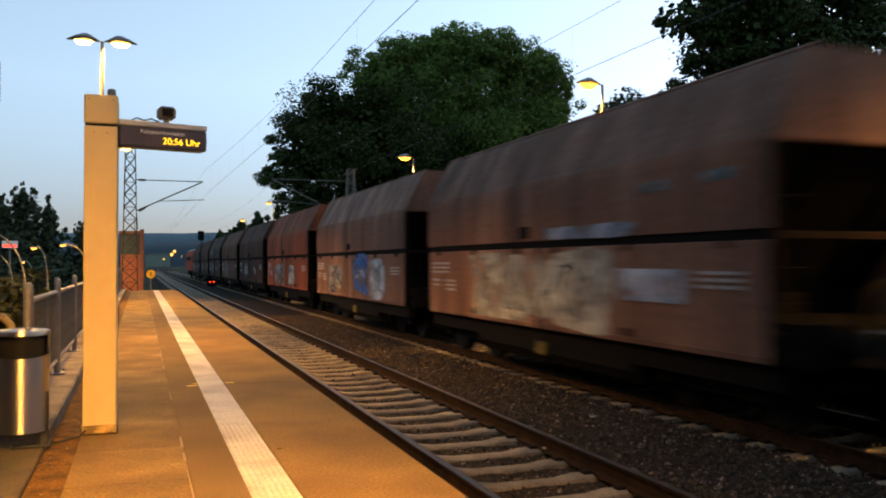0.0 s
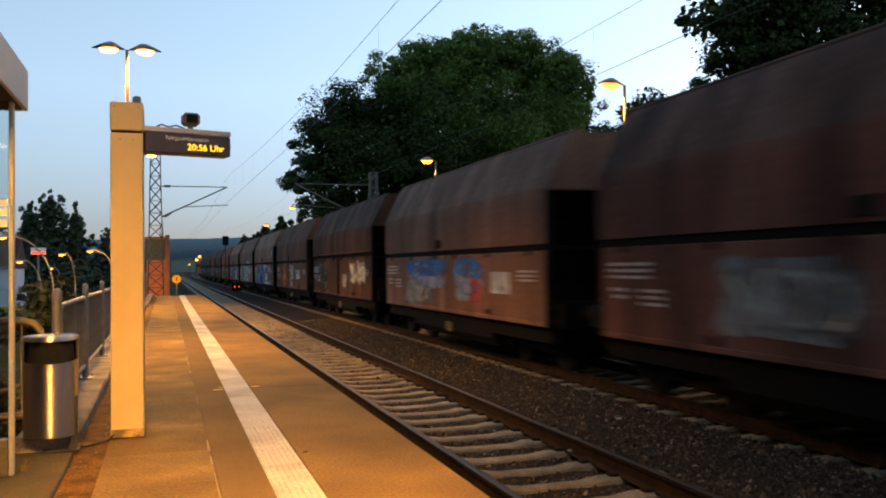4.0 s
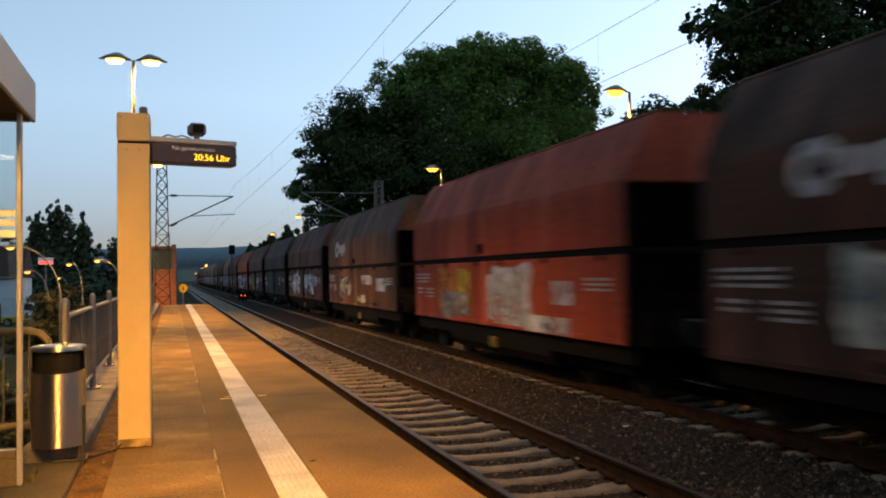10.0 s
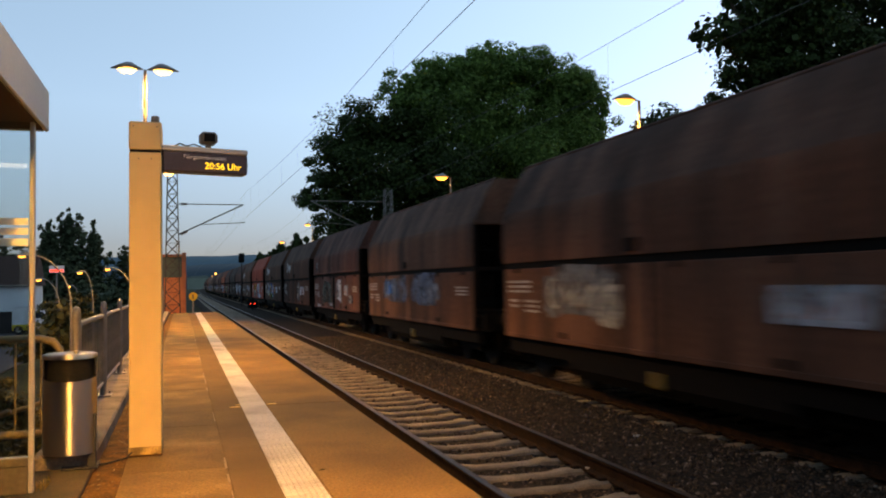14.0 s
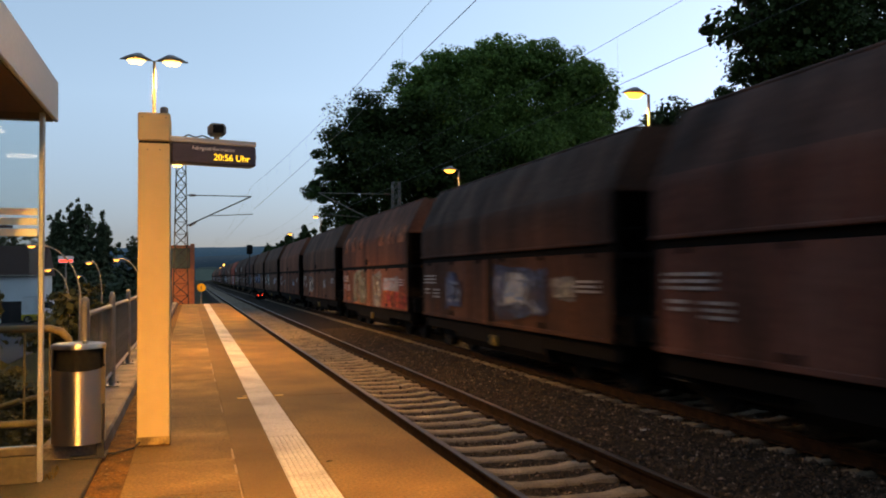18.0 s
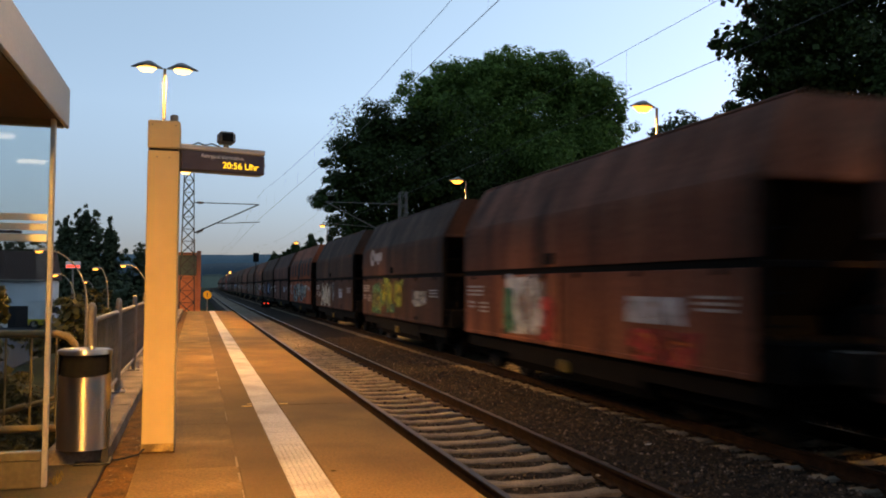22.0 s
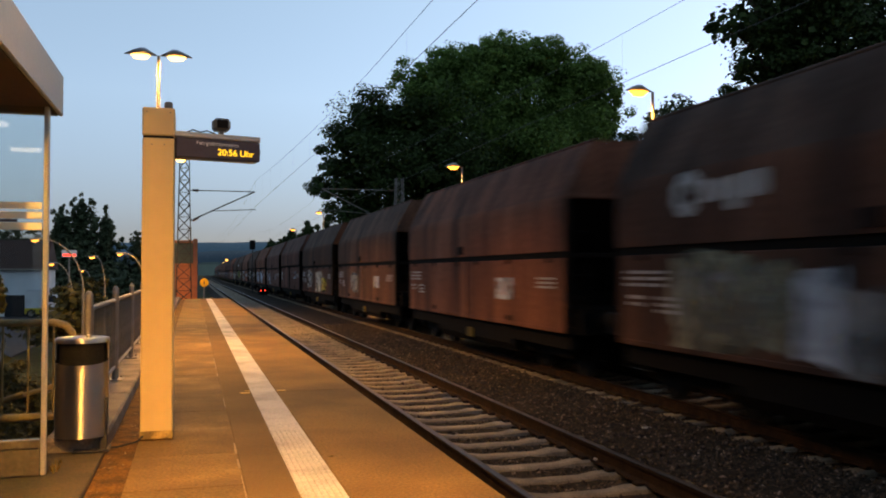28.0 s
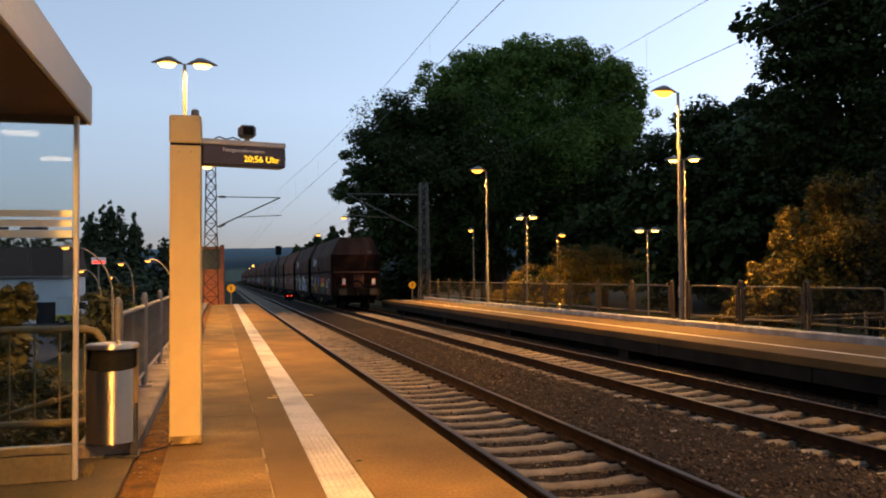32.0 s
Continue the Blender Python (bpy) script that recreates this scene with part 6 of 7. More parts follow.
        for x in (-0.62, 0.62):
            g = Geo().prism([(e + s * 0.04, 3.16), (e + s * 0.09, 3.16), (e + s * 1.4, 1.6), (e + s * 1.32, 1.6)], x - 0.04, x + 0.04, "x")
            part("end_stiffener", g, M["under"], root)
        b0 = 0.62 if s > 0 else L - 0.62
        bb = span(1, b0, b0 + s * 0.2)
        part("buffer_beam", Geo().box(-1.3, 1.3, bb[0], bb[1], 0.8, 1.22, 0.015), M["under"], root)
        pf = span(1, b0, e + s * 1.5)
        part("end_platform", Geo().box(-1.25, 1.25, pf[0], pf[1], 1.221, 1.25, 0.005), M["under"], root)
        for x in (-0.875, 0.875):
            g = Geo()
            g.tube([(x, b0, 1.05), (x, b0 - s * 0.2, 1.05), (x, b0 - s * 0.21, 1.05), (x, b0 - s * 0.4, 1.05)], [0.13, 0.13, 0.09, 0.09], 12)
            buf = part("buffer", g, M["under"], root)
            pl = span(1, b0 - s * 0.58, b0 - s * 0.62)
            part("buffer_plate", Geo().box(x - 0.22, x + 0.22, pl[0], pl[1], 0.87, 1.23, 0.02), M["buffer"], buf, "worn pale buffer plate")
        part("coupling", Geo().tube([(0, b0, 1.02), (0, b0 - s * 0.3, 0.98), (0, b0 - s * 0.6, 0.8)], 0.05, 6), M["under"], root)
        part("brake_hose", Geo().tube([(0.3, b0, 1.0), (0.32, b0 - s * 0.16, 0.9), (0.3, b0 - s * 0.24, 0.62), (0.22, b0 - s * 0.2, 0.5)], 0.028, 6), M["under"], root)
        g = Geo().tube([(-0.42, b0 + s * 0.1, 1.2)] + [(-0.42 * math.cos(math.pi * k / 8), b0 + s * 0.1, 1.26 + 0.4 * math.sin(math.pi * k / 8)) for k in range(9)] + [(0.42, b0 + s * 0.1, 1.2)], 0.06, 8)
        part("hand_brake_guard", g, M["under"], root)
        for x in (-1.22, 1.22):
            g = Geo().tube([(x - 0.09, b0 + s * 0.05, 1.24), (x - 0.09, b0 + s * 0.05, 2.02), (x + 0.09, b0 + s * 0.05, 2.02), (x + 0.09, b0 + s * 0.05, 1.24)], 0.018, 6)
            part("grab_rail", g, M["under"], root)
        for k in range(4):
            z = 1.45 + 0.38 * k
            part("ladder_rung", Geo().tube([(-HW + 0.16, e + s * 0.03, z), (-HW + 0.5, e + s * 0.03, z)], 0.014, 5), M["under"], root)
    part("load", Geo().box(-0.9, 0.9, y0 + 0.08, y1 - 0.08, 3.7, 3.97, 0.1), M["coal"], root)
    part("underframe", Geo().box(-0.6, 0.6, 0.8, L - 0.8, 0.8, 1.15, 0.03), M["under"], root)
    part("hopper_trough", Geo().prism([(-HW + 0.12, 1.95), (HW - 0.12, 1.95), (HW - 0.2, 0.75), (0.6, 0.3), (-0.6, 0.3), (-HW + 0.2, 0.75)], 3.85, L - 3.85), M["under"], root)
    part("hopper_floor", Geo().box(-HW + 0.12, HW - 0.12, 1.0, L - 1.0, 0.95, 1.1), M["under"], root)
    for c in (2.35, L - 2.35):
        g = Geo()
        for s in (-1, 1):
            g.prism([(c - 1.25, 0.55), (c - 0.5, 0.33), (c + 0.5, 0.33), (c + 1.25, 0.55), (c + 1.2, 0.75), (c - 1.2, 0.75)], s * 1.02 - 0.05, s * 1.02 + 0.05, "x")
        g.box(-1.0, 1.0, c - 0.15, c + 0.15, 0.45, 0.8)
        bogie = part("bogie", g, M["under"], root)
        for a in (c - 0.9, c + 0.9):
            g = Geo()
            turn = [(-1.0, 0.07), (-0.84, 0.08), (-0.835, 0.455), (-0.705, 0.46), (-0.7, 0.49), (-0.67, 0.485), (-0.66, 0.1)]
            turn += [(-u, r) for u, r in reversed(turn)]
            g.tube([(u, a, 0.46) for u, r in turn], [r for u, r in turn], 18, smooth=False)
            part("wheelset", g, M["wheel"], bogie)
            for s in (-1, 1):
                xa, xb = span(s, 1.03, 1.17)
                part("axle_box", Geo().box(xa, xb, a - 0.13, a + 0.13, 0.33, 0.6, 0.03), M["under"], bogie)
    part("brake_lever_box", Geo().box(-HW + 0.05, -HW + 0.25, L * 0.5 - 0.14, L * 0.5 + 0.1, 0.38, 0.6, 0.02), M["dull_yellow"], root, "dull yellow box under the sill")
    return root


def paint_patch(root, name, pts, yc, zc, mat, lift=0.0, label=""):
    """Paint on the wagon side that faces the near platform, following its sheets; pts are (along, up)."""
    g = Geo()
    pts = [(u, max(w, 0.84 - zc)) for u, w in pts]
    out = [(side_x(zc + w) - 0.012 - lift, yc - u, zc + w) for u, w in pts]
    n = len(out)
    vs = out + [(x + 0.004, y, z) for x, y, z in out]
    g.add(vs, [tuple(range(n)), tuple(range(2 * n - 1, n - 1, -1))] + [(i, (i + 1) % n, n + (i + 1) % n, n + i) for i in range(n)])
    ob = part(name, g, mat, root)
    if label:
        ob["label"] = label
    return ob


def curved_patch(root, name, yc, zc, wd, ht, mat, lift, rng, label):
    """An upright stain that bends over the shoulder of the side, with wavering edges."""
    g, rows = Geo(), 9
    vs = []
    for i in range(rows):
        z = zc + ht * (i / (rows - 1) - 0.5)
        edge = 1.0 if 0 < i < rows - 1 else 0.8
        x = side_x(z) - 0.016 - lift
        vs += [(x, yc - wd / 2 * edge * rng.uniform(0.9, 1.06), z), (x - 0.002, yc, z), (x, yc + wd / 2 * edge * rng.uniform(0.9, 1.06), z)]
    g.add(vs, [(3 * i + k, 3 * i + k + 1, 3 * i + k + 4, 3 * i + k + 3) for i in range(rows - 1) for k in range(2)], True)
    part(name, g, mat, root, label)


def ribbon(path, w):
    """The outline of a brush stroke along a path."""
    a, b = [], []
    for i, (u, v) in enumerate(path):
        p, q = path[max(i - 1, 0)], path[min(i + 1, len(path) - 1)]
        dx, dy = q[0] - p[0], q[1] - p[1]
        k = w * 0.5 / max(1e-6, math.hypot(dx, dy))
        a.append((u - dy * k, v + dx * k))
        b.append((u + dy * k, v - dx * k))
    return a + b[::-1]


STROKES = {
    "peak": [(-0.45, -0.5), (-0.2, 0.1), (0.0, 0.5), (0.2, 0.1), (0.4, -0.3)],
    "stem": [(0.1, -0.5), (-0.08, 0.0), (0.05, 0.5)],
    "loop": [(0.4 * math.cos(t * 0.7), 0.46 * math.sin(t * 0.7)) for t in range(9)],
    "arc": [(0.5 * math.cos(t * 0.4), 0.5 * math.sin(t * 0.4)) for t in range(8)],
    "wave": [(-0.5, -0.2), (-0.25, 0.15), (0.0, 0.0), (0.25, -0.15), (0.5, 0.2)],
}


def tag(root, yc, zc, wd, ht, col, lift, rng, thick=0.3):
    """Smears, arcs and blots side by side, in no alphabet."""
    n = max(1, round(wd / max(0.45, ht * 0.7)))
    for k in range(n):
        u = -wd / 2 + wd * (k + 0.5) / n
        cell = wd / n
        for form in rng.sample(sorted(STROKES), 2 if thick >= 0.3 else 1):
            turn = rng.uniform(0, 6.28)
            path = [(u + (x * math.cos(turn) - y * math.sin(turn)) * cell, (y * math.cos(turn) + x * math.sin(turn)) * ht * 0.95) for x, y in STROKES[form]]
            paint_patch(root, "graffiti_stroke", ribbon(path, min(cell, ht) * thick * rng.uniform(0.7, 1.2)), yc, zc, GRAF[col], lift + 0.003 * (k % 2))
        if thick >= 0.3:
            pts = blob(rng, cell * rng.uniform(0.5, 0.9), ht * rng.uniform(0.5, 0.85), 0.5)
            dv = rng.uniform(-0.1, 0.1) * ht
            paint_patch(root, "graffiti", [(u + a, dv + b) for a, b in pts], yc, zc, GRAF[col], lift + 0.006, col + " spray paint")


def lettering(root, yc, zc, wd, ht, col, lift, rng):
    """Unreadable bubble letters: a patchy backing with strokes in a paler or darker tone and a dark outline here and there."""
    paint_patch(root, "graffiti", blob(rng, wd, ht, 0.4), yc, zc, GRAF[col], lift, col + " spray paint")
    inner = {"white": "grey", "cream": "grey", "grey": "cream", "blue": "pale", "pale": "blue", "yellow": "orange", "green": "yellow", "orange": "red", "red": "orange", "navy": "pale", "pink": "white", "olive": "grey", "lime": "yellow", "slate": "pale"}.get(col, "black")
    tag(root, yc, zc, wd * 0.86, ht * 0.74, inner, lift + 0.004, rng, 0.16)
    if wd > 1.2:
        tag(root, yc - 0.06, zc - 0.03, wd * 0.5, ht * 0.7, "black", lift + 0.007, rng, 0.06)


def stripes(root, yc, zc, wd, ht, mat, lift, rng):
    """Worn marks on a white panel."""
    for k in range(3):
        u = wd * (-0.3 + 0.28 * k) + rng.uniform(-0.03, 0.03)
        q = wd * rng.uniform(0.05, 0.1)
        paint_patch(root, "worn_mark", [(u, -ht * 0.32), (u + q, -ht * 0.34), (u + q * 0.9, ht * 0.3), (u + 0.02, ht * 0.33)], yc, zc, mat, lift)


def bars(root, yc, zc, rows, width, height, mat, rng):
    """Illegible stencilled lines."""
    g = Geo()
    x = -HW - 0.014
    for i in range(rows):
        z = zc - i * height * 2.0
        a = yc - width / 2
        while a < yc + width / 2:
            b = min(yc + width / 2, a + rng.uniform(0.12, 0.4))
            g.prism([(a, z), (b, z), (b, z + height), (a, z + height)], x, x + 0.004, "x")
            a = b + rng.uniform(0.04, 0.09)
    part("stencil_text", g, mat, root)


# along: metres from the wagon's rear; paint as (colour, along, height, width, tall)
WAGONS = {}
WAGONS[0] = ("A", "dark", "dark hopper wagon with bright letters and a three-coloured flag", 1, [("yellow", 9.3, 1.45, 1.1, 0.96), ("blue", 8.85, 1.6, 0.6, 0.6), ("orange", 8.4, 1.4, 0.5, 0.85), ("orange", 7.7, 1.55, 0.7, 0.7), ("blue", 7.2, 1.6, 0.7, 0.6), ("yellow", 7.5, 1.3, 0.5, 0.4), ("flag", 5.01, 1.66, 2.05, 0.36), ("flag", 4.96, 1.4, 1.95, 0.2), ("flag", 4.85, 1.13, 1.9, 0.34), ("white", 2.75, 1.5, 0.95, 0.48), ("grey", 2.3, 1.05, 0.8, 0.4)])
WAGONS[1] = ("A", "dark", "dark brown hopper wagon with pale scrawled graffiti", 1, [("olive", 9.26, 1.51, 2.4, 1.2), ("white", 7.6, 1.4, 0.7, 1.0), ("grey", 7.0, 1.3, 0.7, 0.9), ("cream", 5.0, 1.45, 2.0, 1.0), ("white", 4.2, 1.3, 2.0, 0.9), ("white", 2.8, 1.2, 1.4, 0.6)])
WAGONS[2] = ("A", "rusty", "plain rust-brown hopper wagon with a white panel", 0, [("white", 3.9, 1.55, 0.95, 0.44)])
WAGONS[3] = ("A", "brown", "rust-brown hopper wagon with faded markings", 0, [("grey", 8.0, 1.5, 1.6, 0.8), ("white", 3.8, 1.55, 0.8, 0.4)])
WAGONS[4] = ("A", "dark", "dark hopper wagon with broad dull yellow-grey graffiti", 0, [("grey", 8.6, 1.5, 2.0, 0.9), ("cream", 5.0, 1.4, 2.6, 1.0), ("yellow", 3.4, 1.3, 1.6, 0.6)])
WAGONS[5] = ("B", "maroon", "ribbed red-brown hopper wagon with a white panel", 0, [("white", 3.56, 1.7, 0.95, 0.42), ("grey", 2.6, 1.7, 0.4, 0.5)])
WAGONS[6] = ("A", "maroon", "maroon hopper wagon with grey top and pale scribble", 0, [("tag white", 8.86, 1.55, 1.3, 0.7), ("white", 8.3, 1.0, 1.6, 0.14), ("grey", 4.9, 1.5, 0.6, 0.5), ("white", 3.4, 1.55, 0.6, 0.36)])
WAGONS[7] = ("B", "rusty", "maroon ribbed hopper wagon with large white letters", 0, [("tag white", 8.9, 1.45, 2.6, 1.05), ("tag white", 5.0, 1.4, 2.6, 1.1), ("white", 2.9, 1.6, 0.9, 0.4)])
WAGONS[8] = ("B", "dark", "dark ribbed hopper wagon with grey letters", 0, [("cream", 8.4, 1.6, 1.6, 0.85), ("pale", 4.7, 1.55, 1.9, 0.75), ("white", 2.84, 1.65, 0.9, 0.4)])
WAGONS[9] = ("A", "rusty", "brown hopper wagon with red, white and blue graffiti", 0, [("white", 8.1, 1.55, 1.9, 1.15), ("green", 8.9, 1.4, 0.6, 0.9), ("red", 6.9, 1.3, 0.6, 0.8), ("white", 3.2, 1.57, 1.5, 0.38), ("red", 2.95, 1.08, 1.7, 0.48)])
WAGONS[10] = ("A", "dark", "dark brown hopper wagon with green and yellow graffiti", 1, [("green", 9.2, 1.42, 1.6, 1.05), ("lime", 7.6, 1.68, 1.5, 0.85), ("lime", 5.8, 1.68, 1.1, 0.8), ("cream", 3.3, 1.55, 1.5, 0.42), ("green", 7.0, 1.2, 1.2, 0.4)])
WAGONS[11] = ("A", "dark", "dark brown hopper wagon with grey numbers", 0, [("tag cream", 8.3, 1.42, 2.9, 1.1), ("grey", 5.93, 1.6, 0.54, 0.8), ("white", 3.85, 1.55, 0.8, 0.4)])
WAGONS[12] = ("A", "orange", "orange-red hopper wagon with sooty panels and long grey graffiti", 0, [("soot", 11.45, 2.95, 0.6, 1.0), ("soot", 10.0, 2.95, 0.85, 1.05), ("soot", 8.4, 2.95, 0.9, 1.05), ("soot", 6.5, 2.95, 1.3, 1.05), ("soot", 4.9, 2.95, 0.8, 1.05), ("soot", 3.5, 2.95, 0.8, 1.05), ("soot", 2.0, 2.95, 1.0, 1.05), ("grey", 8.4, 1.45, 2.5, 1.1), ("cream", 6.6, 1.62, 0.8, 0.8), ("grey", 5.0, 1.45, 2.2, 1.0), ("cream", 3.4, 1.55, 1.3, 0.7), ("rust", 6.9, 1.05, 0.8, 0.4)])
WAGONS[13] = ("B", "maroon", "dull maroon hopper wagon with a white panel", 0, [("white", 3.3, 1.6, 0.95, 0.38)])
WAGONS[14] = ("B", "dark", "dark ribbed hopper wagon with navy graffiti", 0, [("navy", 4.8, 1.56, 2.8, 1.0), ("pale", 4.9, 1.6, 1.2, 0.6), ("navy", 9.0, 1.5, 1.2, 0.8), ("grey", 2.64, 1.65, 0.9, 0.4)])
WAGONS[15] = ("A", "rusty", "rust-brown hopper wagon with round orange rub marks", 0, [("rust", 11.0, 3.12, 0.7, 0.6), ("rust", 9.5, 3.14, 0.75, 0.6), ("rust", 8.0, 3.16, 0.8, 0.56), ("rust", 4.5, 3.2, 0.9, 0.58), ("rust", 3.0, 3.2, 0.85, 0.58), ("rust", 1.6, 3.2, 0.8, 0.58), ("rust", 10.8, 1.5, 0.9, 1.1), ("olive", 8.2, 1.45, 2.6, 1.2), ("grey", 5.1, 1.45, 1.4, 1.2), ("red", 2.6, 1.23, 3.0, 0.95), ("white", 3.3, 1.62, 1.6, 0.4), ("grey", 2.2, 1.65, 0.5, 0.5)])
WAGONS[16] = ("A", "brown", "brown hopper wagon with faint marks", 0, [("grey", 4.0, 1.55, 0.8, 0.4), ("grey", 8.6, 1.5, 1.8, 0.8)])
WAGONS[17] = ("A", "rusty", "plain brown hopper wagon", 0, [("grey", 8.8, 1.5, 0.8, 0.4), ("white", 3.6, 1.55, 0.9, 0.4)])
WAGONS[18] = ("A", "brown", "brown hopper wagon with dull graffiti and a pale panel", 0, [("grey", 8.6, 1.68, 2.6, 0.85), ("cream", 7.6, 1.5, 0.8, 0.6), ("white", 3.12, 1.6, 1.46, 0.42)])
WAGONS[19] = ("A", "brown", "brown hopper wagon with blue graffiti", 0, [("slate", 8.1, 1.72, 2.9, 0.72), ("blue", 8.9, 1.75, 0.7, 0.4), ("slate", 4.9, 1.72, 2.2, 0.85), ("pale", 4.4, 1.65, 1.6, 0.5)])
WAGONS[20] = ("B", "maroon", "ribbed purple-brown hopper wagon with pale graffiti", 0, [("moss", 8.1, 1.5, 2.4, 0.95), ("white", 6.9, 1.02, 0.8, 0.14), ("white", 10.2, 0.92, 0.9, 0.12), ("grey", 10.9, 2.72, 0.4, 0.36), ("white", 5.0, 1.6, 1.2, 0.85), ("white", 3.4, 1.65, 0.8, 0.4), ("grey", 2.6, 1.3, 0.9, 0.3)])
WAGONS[21] = ("A", "dark", "dark brown hopper wagon with a white marking", 1, [("white", 3.56, 1.56, 1.5, 0.44), ("grey", 4.9, 1.5, 0.8, 0.9)])
WAGONS[22] = ("A", "dark", "dark brown hopper wagon with many-coloured graffiti", 1, [("cream", 9.3, 1.62, 0.9, 0.9), ("blue", 8.6, 1.7, 0.7, 0.7), ("yellow", 8.0, 1.5, 0.8, 0.8), ("blue", 7.2, 1.6, 0.8, 0.9), ("orange", 6.6, 1.7, 0.7, 0.6), ("pale", 5.9, 1.5, 0.9, 0.9), ("orange", 5.06, 1.65, 0.9, 0.72), ("green", 6.9, 1.15, 1.2, 0.4), ("white", 3.66, 1.55, 1.4, 0.4)])
WAGONS[23] = ("A", "red", "bright red hopper wagon with a white block and orange graffiti", 0, [("orange", 9.3, 1.55, 1.0, 1.0), ("yellow", 8.0, 1.6, 1.1, 0.8), ("grey", 8.6, 1.2, 2.0, 0.6), ("white", 5.3, 1.42, 2.2, 1.25), ("white", 3.7, 0.95, 1.9, 0.36), ("white", 2.97, 1.54, 0.75, 0.4)])
WAGONS[24] = ("A", "brown", "brown hopper wagon with faded stencils and pale panels", 1, [("grey", 8.5, 1.5, 2.2, 0.7), ("white", 4.75, 1.73, 1.5, 0.3), ("white", 2.64, 1.58, 1.4, 0.4), ("cream", 5.6, 1.1, 1.2, 0.25)])
WAGONS[25] = ("B", "maroon", "ribbed pinkish-brown hopper wagon with large white strokes", 0, [("tag white", 8.75, 1.5, 2.7, 1.1), ("tag white", 5.3, 1.58, 1.0, 0.85), ("tag white", 3.75, 1.52, 1.5, 0.95), ("white", 2.6, 1.65, 0.6, 0.42)])
WAGONS[26] = ("B", "grey", "dark grey-brown hopper wagon with a small white mark", 0, [("white", 3.66, 1.62, 1.0, 0.42), ("grey", 6.65, 2.69, 0.4, 0.62)])
WAGONS[27] = ("B", "maroon", "ribbed purple-brown hopper wagon with green, yellow and orange graffiti", 0, [("pink", 9.68, 1.59, 1.1, 0.65), ("green", 8.62, 1.54, 1.1, 0.96), ("yellow", 7.86, 1.5, 1.1, 0.92), ("orange", 6.95, 1.15, 1.1, 0.45), ("orange", 7.6, 1.3, 0.6, 0.6), ("blue", 8.1, 1.8, 0.5, 0.3), ("grey", 4.3, 1.5, 2.2, 0.85), ("pink", 3.6, 1.6, 1.0, 0.5)])
WAGONS[28] = ("B", "orange", "rusty orange hopper wagon with long white and violet graffiti", 0, [("white", 8.4, 1.55, 3.0, 0.95), ("pale", 9.4, 1.3, 1.6, 0.5), ("white", 5.0, 1.5, 1.4, 0.9), ("pale", 3.4, 1.45, 1.6, 0.8), ("white", 7.0, 1.0, 3.0, 0.2)])
WAGONS[29] = ("A", "maroon", "maroon hopper wagon with pale graffiti", 0, [("grey", 8.0, 1.5, 2.2, 0.9), ("white", 4.0, 1.55, 0.9, 0.4)])
WAGONS[30] = ("A", "pale", "reddish-brown hopper wagon with blue graffiti and a white panel", 0, [("blue", 8.0, 1.8, 3.2, 0.5), ("pale", 8.0, 1.5, 3.0, 0.3), ("grey", 8.6, 1.2, 2.4, 0.55), ("blue", 4.9, 1.75, 1.8, 0.5), ("pale", 4.8, 1.4, 1.6, 0.5), ("red", 4.4, 1.35, 0.7, 0.5), ("white", 3.0, 1.55, 0.9, 0.42)])
WAGONS[31] = ("B", "dark", "dark hopper wagon with dull pale letters", 0, [("moss", 9.6, 1.5, 2.4, 0.95), ("tag cream", 2.9, 1.7, 2.4, 0.75), ("grey", 5.0, 1.4, 1.0, 0.5)])
WAGONS[32] = ("A", "brown", "red-brown hopper wagon with faint brown graffiti", 0, [("orange", 8.6, 1.4, 1.4, 0.8), ("grey", 5.7, 1.55, 1.3, 1.05), ("white", 3.67, 1.56, 1.5, 0.44)])
WAGONS[33] = ("A", "pale", "maroon hopper wagon with blue and white graffiti", 0, [("blue", 8.5, 1.4, 2.9, 1.1), ("pale", 9.2, 1.3, 1.3, 0.7), ("white", 4.6, 1.62, 2.2, 1.0), ("grey", 5.2, 1.3, 1.0, 0.6), ("white", 2.85, 1.71, 1.0, 0.44), ("white", 3.9, 0.95, 3.6, 0.15), ("white", 1.6, 2.72, 0.9, 0.4)])
WAGONS[34] = ("A", "pale", "maroon hopper wagon with big cream graffiti blocks", 0, [("cream", 7.9, 1.45, 2.8, 1.25), ("cream", 5.2, 1.5, 2.4, 1.15), ("white", 3.1, 1.6, 1.45, 0.42), ("pale", 4.8, 2.35, 2.6, 0.2), ("grey", 1.7, 2.88, 0.6, 0.15), ("grey", 3.0, 2.85, 0.7, 0.14)])
WAGONS[35] = ("A", "pale", "brown hopper wagon with pale graffiti", 0, [("grey", 8.8, 1.4, 2.0, 0.9), ("blue", 5.3, 1.57, 1.6, 1.1), ("white", 3.5, 1.44, 1.5, 1.1)])
WAGONS[36] = ("A", "orange", "orange-red hopper wagon with faded panels", 0, [("grey", 8.0, 1.4, 2.6, 0.9), ("cream", 4.6, 1.4, 1.4, 0.8)])
REST = [("A", "dark"), ("A", "grey"), ("B", "dark"), ("A", "brown"), ("B", "maroon"), ("A", "dark"), ("A", "brown"), ("B", "grey")]
N_WAGONS = 42


